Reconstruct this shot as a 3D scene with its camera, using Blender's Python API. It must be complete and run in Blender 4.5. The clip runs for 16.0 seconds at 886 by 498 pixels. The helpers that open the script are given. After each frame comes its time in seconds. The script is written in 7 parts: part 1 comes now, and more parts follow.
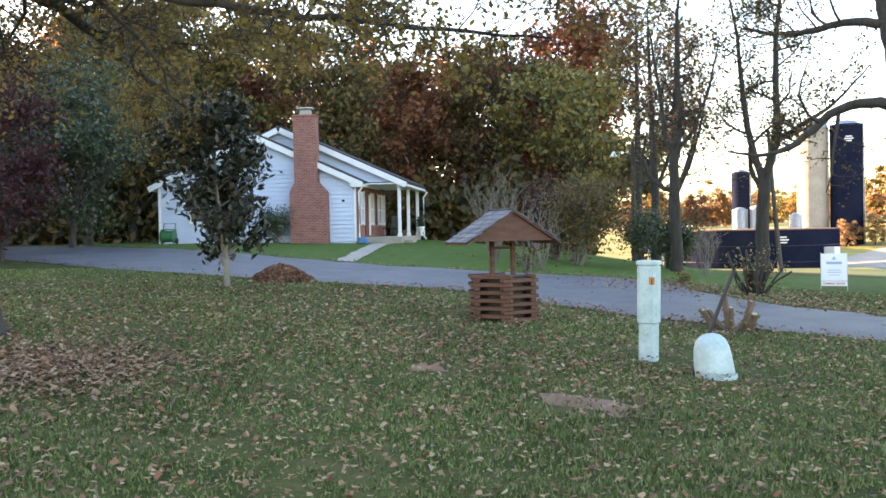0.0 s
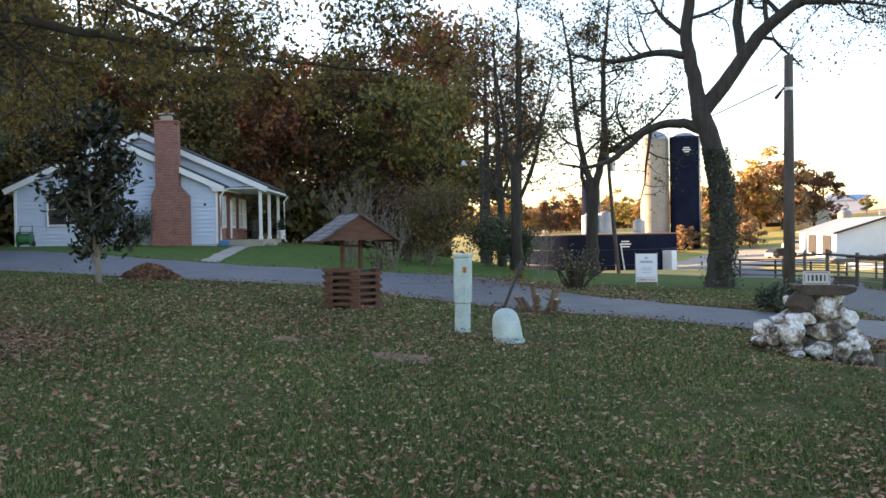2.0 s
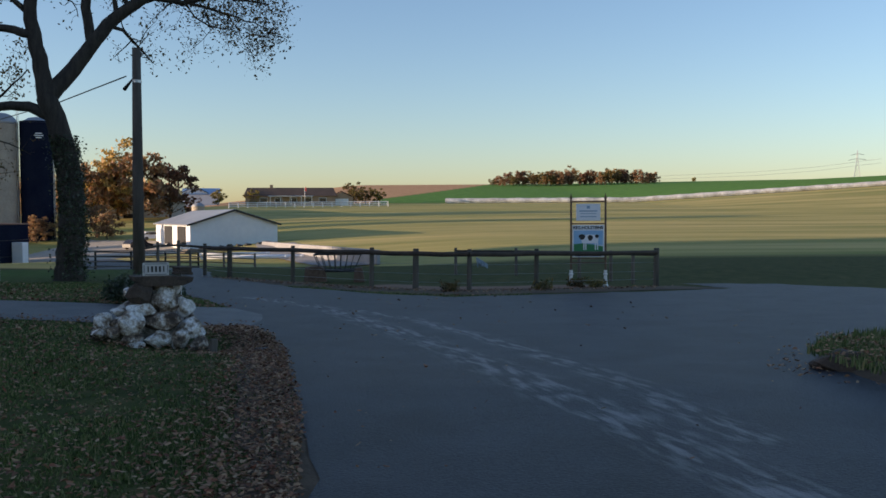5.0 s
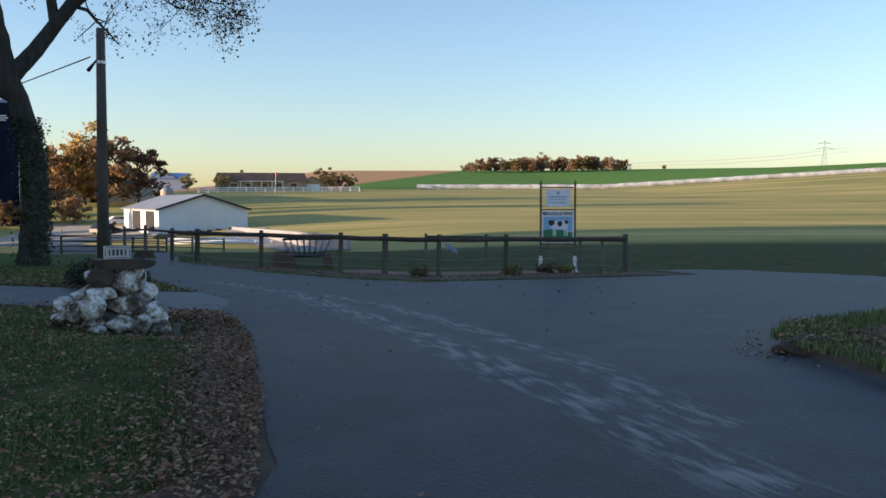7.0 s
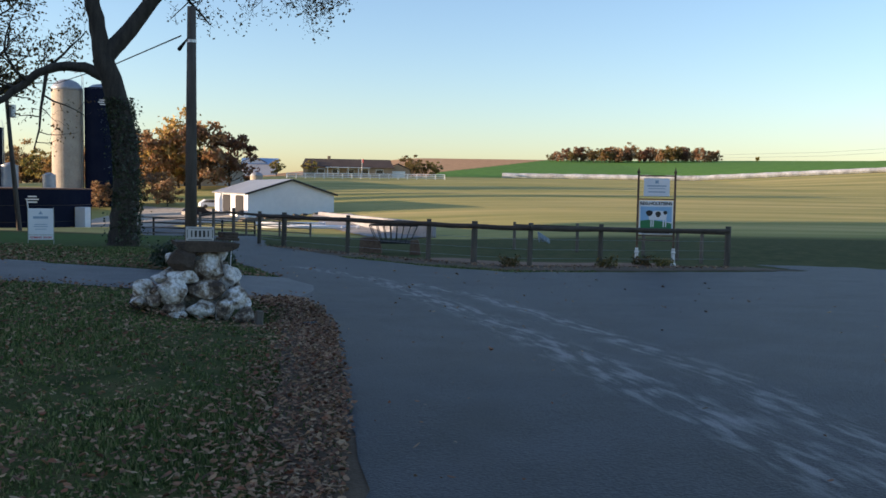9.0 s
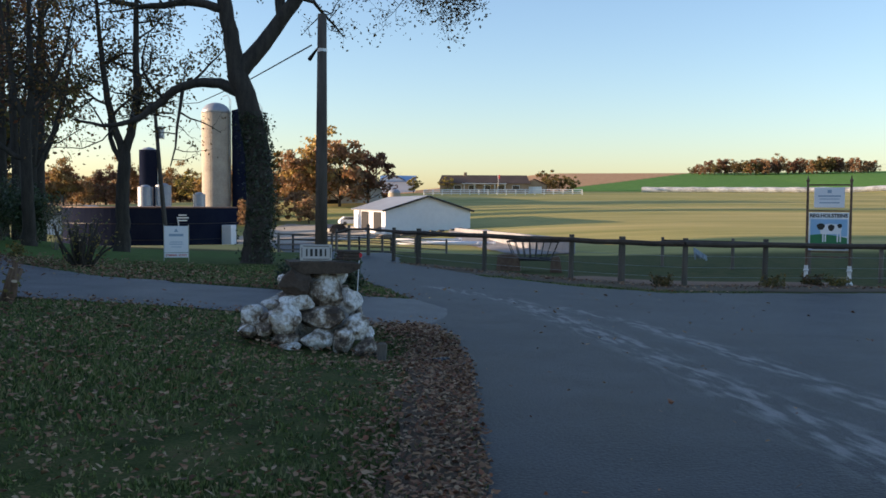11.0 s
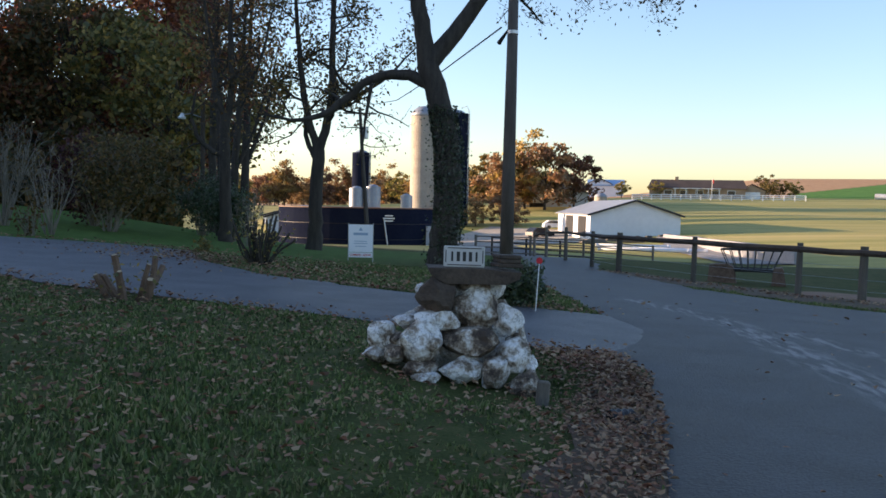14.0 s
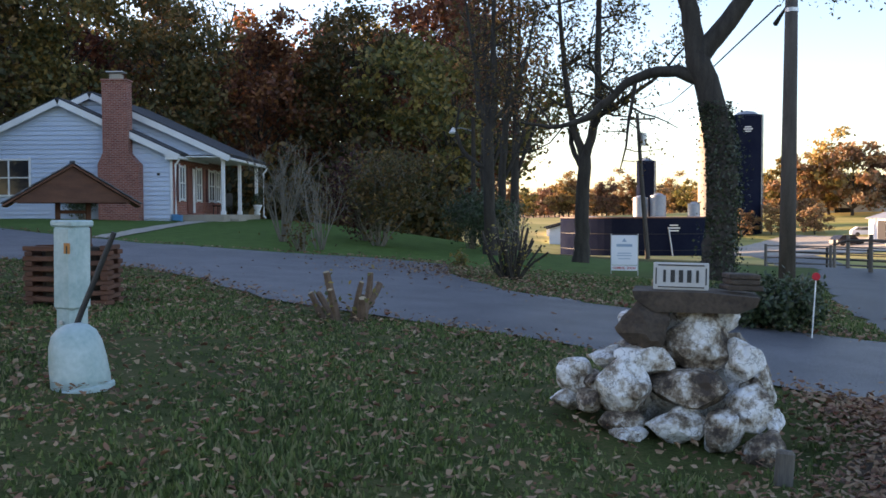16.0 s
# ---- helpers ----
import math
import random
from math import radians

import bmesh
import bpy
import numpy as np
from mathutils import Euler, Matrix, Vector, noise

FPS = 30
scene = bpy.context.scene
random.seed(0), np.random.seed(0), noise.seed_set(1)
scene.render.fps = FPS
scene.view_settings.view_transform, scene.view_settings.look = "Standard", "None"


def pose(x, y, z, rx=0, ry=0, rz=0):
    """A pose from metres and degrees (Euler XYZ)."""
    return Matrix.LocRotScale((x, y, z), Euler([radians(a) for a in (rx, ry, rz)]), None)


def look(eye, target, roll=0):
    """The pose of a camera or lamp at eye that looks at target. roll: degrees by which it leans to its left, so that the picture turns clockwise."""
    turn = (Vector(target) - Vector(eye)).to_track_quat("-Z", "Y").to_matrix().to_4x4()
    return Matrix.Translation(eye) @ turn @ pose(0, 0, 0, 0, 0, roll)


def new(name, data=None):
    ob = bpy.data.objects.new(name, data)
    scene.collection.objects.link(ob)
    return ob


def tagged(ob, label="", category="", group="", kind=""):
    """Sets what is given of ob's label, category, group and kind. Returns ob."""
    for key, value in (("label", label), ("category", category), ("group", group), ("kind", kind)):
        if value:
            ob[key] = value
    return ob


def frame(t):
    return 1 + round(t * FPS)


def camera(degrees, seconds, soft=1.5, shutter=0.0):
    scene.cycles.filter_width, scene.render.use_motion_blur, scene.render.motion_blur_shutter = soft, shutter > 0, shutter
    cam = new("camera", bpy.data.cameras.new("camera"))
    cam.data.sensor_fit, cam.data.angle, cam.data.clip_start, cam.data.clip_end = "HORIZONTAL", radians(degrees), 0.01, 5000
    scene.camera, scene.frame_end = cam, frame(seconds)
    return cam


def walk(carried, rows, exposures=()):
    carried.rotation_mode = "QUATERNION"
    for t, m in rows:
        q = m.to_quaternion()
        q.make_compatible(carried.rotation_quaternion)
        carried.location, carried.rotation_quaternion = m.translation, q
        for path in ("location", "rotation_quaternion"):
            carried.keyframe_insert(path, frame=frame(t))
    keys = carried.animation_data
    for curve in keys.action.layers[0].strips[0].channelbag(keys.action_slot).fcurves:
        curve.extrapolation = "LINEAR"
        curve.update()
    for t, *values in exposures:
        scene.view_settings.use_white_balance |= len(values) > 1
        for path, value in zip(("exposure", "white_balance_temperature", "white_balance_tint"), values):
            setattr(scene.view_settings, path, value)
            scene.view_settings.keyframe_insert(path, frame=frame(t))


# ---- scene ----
cam = camera(52.324, 16.0, soft=1.6)
ROWS = [
    (0, (-2.035, 1.403, 1.618), (-9.456, 8.102, 1.406), -1.10),
    (0.5, (-0.325, -0.168, 1.564), (-7.644, 6.640, 1.269), -1.44),
    (1, (-0.147, -0.206, 1.560), (-7.443, 6.628, 1.306), -1.40),
    (1.5, (-0.154, -0.204, 1.553), (-7.202, 6.887, 1.354), -1.08),
    (2, (-0.174, -0.181, 1.546), (-6.492, 7.568, 1.360), -0.97),
    (2.5, (-0.170, -0.103, 1.540), (-5.431, 8.396, 1.265), -1.00),
    (3, (-0.135, -0.106, 1.538), (-4.377, 8.943, 1.189), -0.98),
    (3.5, (-0.114, -0.033, 1.541), (-3.134, 9.494, 1.192), -0.73),
    (4, (-0.091, 0.006, 1.542), (-1.922, 9.830, 1.194), -0.16),
    (4.5, (-0.060, 0.042, 1.544), (-0.877, 10.002, 1.175), -0.01),
    (5, (-0.000, -0.000, 1.550), (-0.011, 9.993, 1.185), -0.35),
    (7.5, (0.066, 0.132, 1.517), (0.370, 10.111, 0.947), -0.06),
    (8, (-0.028, 0.393, 1.514), (0.192, 10.370, 0.879), -0.29),
    (8.5, (-0.120, 0.621, 1.481), (-0.082, 10.594, 0.756), -0.09),
    (9, (-0.139, 1.004, 1.457), (-0.756, 10.964, 0.806), 0.89),
    (9.5, (-0.215, 1.384, 1.427), (-1.212, 11.321, 0.915), 1.37),
    (10, (-0.313, 1.804, 1.425), (-1.541, 11.713, 0.867), 0.93),
    (12.5, (-0.575, 3.863, 1.333), (-3.710, 13.352, 0.963), 0.28),
    (13, (-0.642, 4.212, 1.325), (-3.639, 13.742, 0.887), -0.07),
    (13.5, (-0.665, 4.523, 1.321), (-4.213, 13.858, 0.805), 0.94),
    (14, (-0.770, 4.883, 1.295), (-5.029, 13.918, 0.821), 1.13),
    (14.5, (-0.869, 5.333, 1.286), (-5.736, 14.055, 0.807), 0.65),
    (15, (-0.875, 5.707, 1.299), (-6.484, 13.964, 0.700), 1.01),
    (15.5, (-0.931, 6.081, 1.290), (-6.937, 14.063, 0.850), 0.48),
    (16, (-0.952, 6.433, 1.276), (-7.816, 13.695, 0.901), -0.21),
]
EXPOSURES = (
    (0.0, 3.35, 8700, 27), (0.6, 3.05, 8700, 27), (1.5, 2.85, 8700, 27), (2.0, 2.5, 8500, 27), (2.5, 1.6, 8200, 28), (3.0, 0.95, 7550, 27), (3.5, 0.5, 7150, 22), (4.5, 0.35, 6700, 20),
    (5.0, 0.75, 6650, 20), (7.5, 1.1, 6650, 20), (9.0, 1.15, 6650, 20), (10.0, 1.15, 6700, 20), (12.5, 1.3, 6800, 22), (14.0, 1.47, 6850, 23), (15.0, 1.8, 7150, 25), (15.5, 2.12, 7450, 28), (16.0, 2.0, 7450, 29),
)
walk(cam, [(t, look(eye, target, roll)) for t, eye, target, roll in ROWS], exposures=EXPOSURES)

# ---- daylight: low evening sun from beyond the woods, clear sky ----
SUN_AWAY = Vector((-1.0, -0.20, math.tan(radians(7.5))))
world = bpy.data.worlds.new("evening_sky")
scene.world = world
world.use_nodes = True
sky = world.node_tree.nodes.new("ShaderNodeTexSky")
sky.sky_type = "NISHITA"
sky.sun_disc = False
sky.sun_elevation = radians(8.0)
sky.sun_rotation = math.atan2(SUN_AWAY.x, SUN_AWAY.y)
sky.air_density, sky.dust_density, sky.ozone_density = 1.0, 0.65, 2.6
background = world.node_tree.nodes["Background"]
background.inputs["Strength"].default_value = 0.15
world.node_tree.links.new(sky.outputs["Color"], background.inputs["Color"])
sun_data = bpy.data.lights.new("sun", "SUN")
sun_data.energy, sun_data.angle, sun_data.color = 5.0, radians(0.5), (1.0, 0.78, 0.52)
sun = new("sun", sun_data)
sun.matrix_world = look(SUN_AWAY * 100, (0, 0, 0))

# ---- materials ----
def nodes_of(name):
    m = bpy.data.materials.new(name)
    m.use_nodes = True
    t = m.node_tree
    return m, t.nodes, t.links, t.nodes["Principled BSDF"]


def ramp(nodes, stops):
    r = nodes.new("ShaderNodeValToRGB")
    while len(r.color_ramp.elements) < len(stops):
        r.color_ramp.elements.new(0.5)
    for e, (p, c) in zip(r.color_ramp.elements, stops):
        e.position, e.color = p, (*c, 1)
    return r


def surface(name, c1, c2, scale=6.0, rough=0.8, bump=0.3, fine=60.0, metal=0.0, spread=0.0, stretch=(1, 1, 1), local=False, gloss=0.5):
    """Two-scale mottled surface: large patches between two colours, fine grain, bump; spread varies pieces and islands."""
    m, n, l, b = nodes_of(name)
    coord = n.new("ShaderNodeTexCoord")
    mapping = n.new("ShaderNodeMapping")
    mapping.inputs["Scale"].default_value = stretch
    geo = n.new("ShaderNodeNewGeometry")
    l.new(coord.outputs["Object"] if local else geo.outputs["Position"], mapping.inputs["Vector"])
    big, small = n.new("ShaderNodeTexNoise"), n.new("ShaderNodeTexNoise")
    big.inputs["Scale"].default_value, big.inputs["Detail"].default_value = scale, 4
    small.inputs["Scale"].default_value, small.inputs["Detail"].default_value = fine, 3
    l.new(mapping.outputs["Vector"], big.inputs["Vector"])
    l.new(mapping.outputs["Vector"], small.inputs["Vector"])
    mix = n.new("ShaderNodeMath")
    mix.operation = "MULTIPLY_ADD"
    l.new(small.outputs["Fac"], mix.inputs[0])
    mix.inputs[1].default_value = 0.45
    half = n.new("ShaderNodeMath")
    half.operation = "MULTIPLY_ADD"
    l.new(big.outputs["Fac"], half.inputs[0])
    half.inputs[1].default_value, half.inputs[2].default_value = 0.75, -0.10
    l.new(half.outputs[0], mix.inputs[2])
    r = ramp(n, [(0.28, c1), (0.72, c2)])
    l.new(mix.outputs[0], r.inputs["Fac"])
    out = r.outputs["Color"]
    if spread:
        info = n.new("ShaderNodeObjectInfo")
        add = n.new("ShaderNodeMath")
        add.operation = "ADD"
        l.new(info.outputs["Random"], add.inputs[0])
        l.new(geo.outputs["Random Per Island"], add.inputs[1])
        frac = n.new("ShaderNodeMath")
        frac.operation = "FRACT"
        l.new(add.outputs[0], frac.inputs[0])
        val = n.new("ShaderNodeMapRange")
        val.inputs["To Min"].default_value, val.inputs["To Max"].default_value = 1 - spread, 1 + spread
        l.new(frac.outputs[0], val.inputs["Value"])
        hsv = n.new("ShaderNodeHueSaturation")
        l.new(val.outputs[0], hsv.inputs["Value"])
        l.new(out, hsv.inputs["Color"])
        out = hsv.outputs["Color"]
    l.new(out, b.inputs["Base Color"])
    b.inputs["Roughness"].default_value, b.inputs["Metallic"].default_value = rough, metal
    b.inputs["Specular IOR Level"].default_value = gloss
    if bump:
        bp = n.new("ShaderNodeBump")
        bp.inputs["Strength"].default_value, bp.inputs["Distance"].default_value = bump, 0.02
        l.new(mix.outputs[0], bp.inputs["Height"])
        l.new(bp.outputs["Normal"], b.inputs["Normal"])
    return m


def foliage(name, colours, through_light=0.35, rough=0.6):
    """Leaves whose colour varies from leaf to leaf, and which let some light through."""
    m, n, l, b = nodes_of(name)
    geo = n.new("ShaderNodeNewGeometry")
    r = ramp(n, [(i / (len(colours) - 1), c) for i, c in enumerate(colours)])
    l.new(geo.outputs["Random Per Island"], r.inputs["Fac"])
    noise_tex = n.new("ShaderNodeTexNoise")
    noise_tex.inputs["Scale"].default_value = 0.6
    l.new(geo.outputs["Position"], noise_tex.inputs["Vector"])
    val = n.new("ShaderNodeMapRange")
    val.inputs["To Min"].default_value, val.inputs["To Max"].default_value = 0.55, 1.45
    l.new(noise_tex.outputs["Fac"], val.inputs["Value"])
    info = n.new("ShaderNodeObjectInfo")
    each = n.new("ShaderNodeMapRange")
    each.inputs["To Min"].default_value, each.inputs["To Max"].default_value = 0.62, 1.38
    l.new(info.outputs["Random"], each.inputs["Value"])
    both = n.new("ShaderNodeMath")
    both.operation = "MULTIPLY"
    l.new(val.outputs[0], both.inputs[0])
    l.new(each.outputs[0], both.inputs[1])
    shade = n.new("ShaderNodeMapRange")
    shade.inputs["To Min"].default_value, shade.inputs["To Max"].default_value = 0.478, 0.515
    l.new(info.outputs["Random"], shade.inputs["Value"])
    hsv = n.new("ShaderNodeHueSaturation")
    l.new(shade.outputs[0], hsv.inputs["Hue"])
    l.new(both.outputs[0], hsv.inputs["Value"])
    l.new(r.outputs["Color"], hsv.inputs["Color"])
    l.new(hsv.outputs["Color"], b.inputs["Base Color"])
    b.inputs["Roughness"].default_value = rough
    trans = n.new("ShaderNodeBsdfTranslucent")
    l.new(hsv.outputs["Color"], trans.inputs["Color"])
    mix = n.new("ShaderNodeMixShader")
    mix.inputs["Fac"].default_value = through_light
    l.new(b.outputs["BSDF"], mix.inputs[1])
    l.new(trans.outputs["BSDF"], mix.inputs[2])
    l.new(mix.outputs["Shader"], n["Material Output"].inputs["Surface"])
    return m


# ---- mesh tools ----
class Geo:
    """Collects vertices and faces for one mesh."""

    def __init__(self):
        self.v, self.f, self.count = [], [], 0

    def add(self, verts, faces):
        self.v.append(np.asarray(verts, float).reshape(-1, 3))
        self.f += [tuple(i + self.count for i in f) for f in faces]
        self.count += len(self.v[-1])
        return self

    def box(self, centre, size, b=0.0, m=None):
        """A block with chamfered edges of width b, turned by the 4x4 matrix m about its centre."""
        s = np.array(size) / 2
        b = min(b, s.min() * 0.45)
        signs = [(x, y, z) for x in (-1, 1) for y in (-1, 1) for z in (-1, 1)]
        if b <= 0:
            v = np.array(signs) * s
            f = [(0, 1, 3, 2), (4, 6, 7, 5), (0, 4, 5, 1), (2, 3, 7, 6), (0, 2, 6, 4), (1, 5, 7, 3)]
        else:
            v = []
            for sg in signs:
                for k in range(3):
                    q = [sg[i] * (s[i] if i == k else s[i] - b) for i in range(3)]
                    v.append(q)
            v, f = np.array(v), []
            base = [(0, 1, 3, 2), (4, 6, 7, 5), (0, 4, 5, 1), (2, 3, 7, 6), (0, 2, 6, 4), (1, 5, 7, 3)]
            for face, k in zip(base, (0, 0, 1, 1, 2, 2)):
                f.append(tuple(3 * i + k for i in face))
            for a in range(8):
                for k in range(3):
                    c = a ^ (4 >> k)
                    if c > a:
                        i, j = [q for q in range(3) if q != k]
                        f.append((3 * a + i, 3 * c + i, 3 * c + j, 3 * a + j))
                f.append((3 * a, 3 * a + 1, 3 * a + 2))
        if m is not None:
            v = v @ np.array(m.to_3x3()).T
        return self.add(v + np.array(centre), f)

    def tube(self, pts, radii, n=8, caps=True):
        pts = np.array(pts, float)
        radii = np.broadcast_to(radii, len(pts))
        d = np.gradient(pts, axis=0)
        d /= np.linalg.norm(d, axis=1, keepdims=True) + 1e-9
        ref = np.array([0.0, 0, 1]) if abs(d[0, 2]) < 0.9 else np.array([1.0, 0, 0])
        a = np.cross(d, ref)
        a /= np.linalg.norm(a, axis=1, keepdims=True) + 1e-9
        c = np.cross(d, a)
        ang = np.arange(n) * 2 * math.pi / n
        ring = a[:, None] * np.cos(ang)[None, :, None] + c[:, None] * np.sin(ang)[None, :, None]
        v = pts[:, None] + ring * radii[:, None, None]
        k, f = len(pts), []
        for i in range(k - 1):
            for j in range(n):
                f.append((i * n + j, i * n + (j + 1) % n, (i + 1) * n + (j + 1) % n, (i + 1) * n + j))
        if caps:
            f += [tuple(range(n - 1, -1, -1)), tuple((k - 1) * n + j for j in range(n))]
        return self.add(v.reshape(-1, 3), f)

    def lathe(self, profile, n=24, centre=(0, 0, 0)):
        ang = np.arange(n) * 2 * math.pi / n
        v = [(r * math.cos(a), r * math.sin(a), z) for r, z in profile for a in ang]
        f = [(i * n + j, i * n + (j + 1) % n, (i + 1) * n + (j + 1) % n, (i + 1) * n + j) for i in range(len(profile) - 1) for j in range(n)]
        f += [tuple(range(n - 1, -1, -1)), tuple((len(profile) - 1) * n + j for j in range(n))]
        return self.add(np.array(v) + np.array(centre), f)

    def prism(self, outline, y0, y1):
        """An outline in x and z, pushed through from y0 to y1."""
        k = len(outline)
        v = [(x, y0, z) for x, z in outline] + [(x, y1, z) for x, z in outline]
        f = [tuple(range(k)), tuple(range(2 * k - 1, k - 1, -1))] + [((i + 1) % k, i, i + k, (i + 1) % k + k) for i in range(k)]
        return self.add(v, f)

    def mesh(self, name, mat, smooth=False):
        me = bpy.data.meshes.new(name)
        me.from_pydata(np.concatenate(self.v).tolist(), [], self.f)
        me.materials.append(mat)
        if smooth:
            me.polygons.foreach_set("use_smooth", [True] * len(me.polygons))
        me.update()
        return me


def part(name, geo, mat, parent, label="", smooth=False):
    """One mesh object under a thing or part; in the thing's own coordinates."""
    ob = new(name, geo if isinstance(geo, bpy.types.Mesh) else geo.mesh(name, mat, smooth))
    ob.parent = parent
    if label:
        tagged(ob, label)
    return ob


def thing(name, label, category, m=None, group="", kind=""):
    ob = new(name)
    ob.empty_display_size = 0.2
    ob.matrix_world = m if m is not None else Matrix()
    return tagged(ob, label, category, group, kind)


def solid(name, geo, mat, label, category="", kind="", group="", smooth=False, m=None):
    """A top-level thing of one mesh."""
    ob = new(name, geo.mesh(name, mat, smooth))
    if m is not None:
        ob.matrix_world = m
    return tagged(ob, label, category, group, kind)


def cards(centres, size, rng, flat=0.0, aspect=0.55, curled=0.25):
    """Small leaves as folded diamonds with random turns: vertices and faces."""
    c = np.asarray(centres, float)
    k = len(c)
    size = np.broadcast_to(size, k) * rng.uniform(0.6, 1.3, k)
    a = rng.normal(size=(k, 3))
    a[:, 2] *= 1 - flat
    a /= np.linalg.norm(a, axis=1, keepdims=True) + 1e-9
    b = rng.normal(size=(k, 3))
    b[:, 2] *= 1 - flat
    b -= a * (a * b).sum(1, keepdims=True)
    b /= np.linalg.norm(b, axis=1, keepdims=True) + 1e-9
    nrm = np.cross(a, b)
    a, b = a * size[:, None], b * size[:, None] * aspect
    curl = nrm * size[:, None] * rng.uniform(-curled, curled, k)[:, None]
    v = np.stack([c - a, c + b + curl, c + a, c - b + curl], 1).reshape(-1, 3)
    return v, k


def leaf_mesh(name, centres, size, mat, rng, flat=0.0, aspect=0.55, curled=0.25):
    v, k = cards(centres, size, rng, flat, aspect, curled)
    me = bpy.data.meshes.new(name)
    me.vertices.add(4 * k)
    me.vertices.foreach_set("co", v.ravel())
    me.loops.add(4 * k)
    me.loops.foreach_set("vertex_index", np.arange(4 * k))
    me.polygons.add(k)
    me.polygons.foreach_set("loop_start", np.arange(0, 4 * k, 4))
    me.materials.append(mat)
    me.update(calc_edges=True)
    return me


def dry_leaves(name, centres, size, mat, rng):
    """Fallen leaves lying loosely: each a six-cornered blade folded and curled along its midrib."""
    c = np.asarray(centres, float)
    k = len(c)
    turn = rng.uniform(0, 2 * math.pi, k)
    a = np.stack([np.cos(turn), np.sin(turn), rng.normal(0, 0.28, k)], 1)
    b = np.stack([-np.sin(turn), np.cos(turn), rng.normal(0, 0.28, k)], 1)
    up = np.cross(a, b)
    a, b, up = (v * size[:, None] for v in (a, b, up))
    wide = rng.uniform(0.35, 0.75, (k, 1))
    fold = rng.uniform(-0.2, 0.7, (k, 1))
    curl = rng.uniform(-0.1, 0.55, (k, 1))
    skew = rng.uniform(-0.25, 0.25, (4, k, 1))
    v = np.stack([c - a + up * curl, c + a + up * curl,
                  c + a * (0.35 + skew[0]) + b * wide + up * fold, c - a * (0.45 + skew[1]) + b * wide * 0.75 + up * fold,
                  c + a * (0.35 + skew[2]) - b * wide + up * fold, c - a * (0.45 + skew[3]) - b * wide * 0.75 + up * fold], 1).reshape(-1, 3)
    me = bpy.data.meshes.new(name)
    me.vertices.add(6 * k)
    me.vertices.foreach_set("co", v.ravel())
    corners = (np.arange(k)[:, None] * 6 + np.array([0, 1, 2, 3, 1, 0, 5, 4])).ravel()
    me.loops.add(8 * k)
    me.loops.foreach_set("vertex_index", corners)
    me.polygons.add(2 * k)
    me.polygons.foreach_set("loop_start", np.arange(0, 8 * k, 4))
    me.materials.append(mat)
    me.update(calc_edges=True)
    return me


# ---- land ----
def ease(v, a, b):
    s = np.clip((v - a) / (b - a), 0, 1)
    return s * s * (3 - 2 * s)


def ground(x, y):
    """Height of the land: lawn rising to the house, road falling to the pens, valley with the farm, rising fields."""
    x, y = np.asarray(x, float), np.asarray(y, float)
    near = 0.030 * np.clip(-x, 0, 40) - 0.036 * np.clip(y - 8, 0, 26) * ease(x, -32, -12)
    far = np.interp(y, [30, 60, 100, 150, 220, 312, 420, 600, 900, 1500], [-1, -1.3, -1.0, 0.1, 3.2, 6.0, 12.0, 22.5, 25, 25])
    far = np.where(far > 0, far * ease(x, -190, -50), far)
    far = far + 0.06 * np.clip(x - 65, 0, 220) * ease(y, 120, 300) * (1 - 0.8 * ease(y, 350, 600))
    dip = -1.25 * np.exp(-(((x + 12) / 15) ** 2 + ((y - 78) / 24) ** 2))
    valley = dip - 3.6 * np.exp(-(((x + 62) / 38) ** 2 + ((y - 118) / 45) ** 2))
    near = near - 0.12 * np.exp(-(((x + 2.95) / 0.8) ** 2 + ((y - 11.05) / 0.9) ** 2))
    near = near - 0.45 * np.exp(-(((x + 23.5) / 7.5) ** 2 + ((y - 35) / 6.5) ** 2))
    s = ease(y, 32, 64)
    bank = -1.15 * np.exp(-(((x + 29) / 11) ** 2 + ((y - 46) / 8.5) ** 2))
    return near * (1 - s) + (far + valley) * s + bank


def gz(x, y):
    return float(ground(x, y))


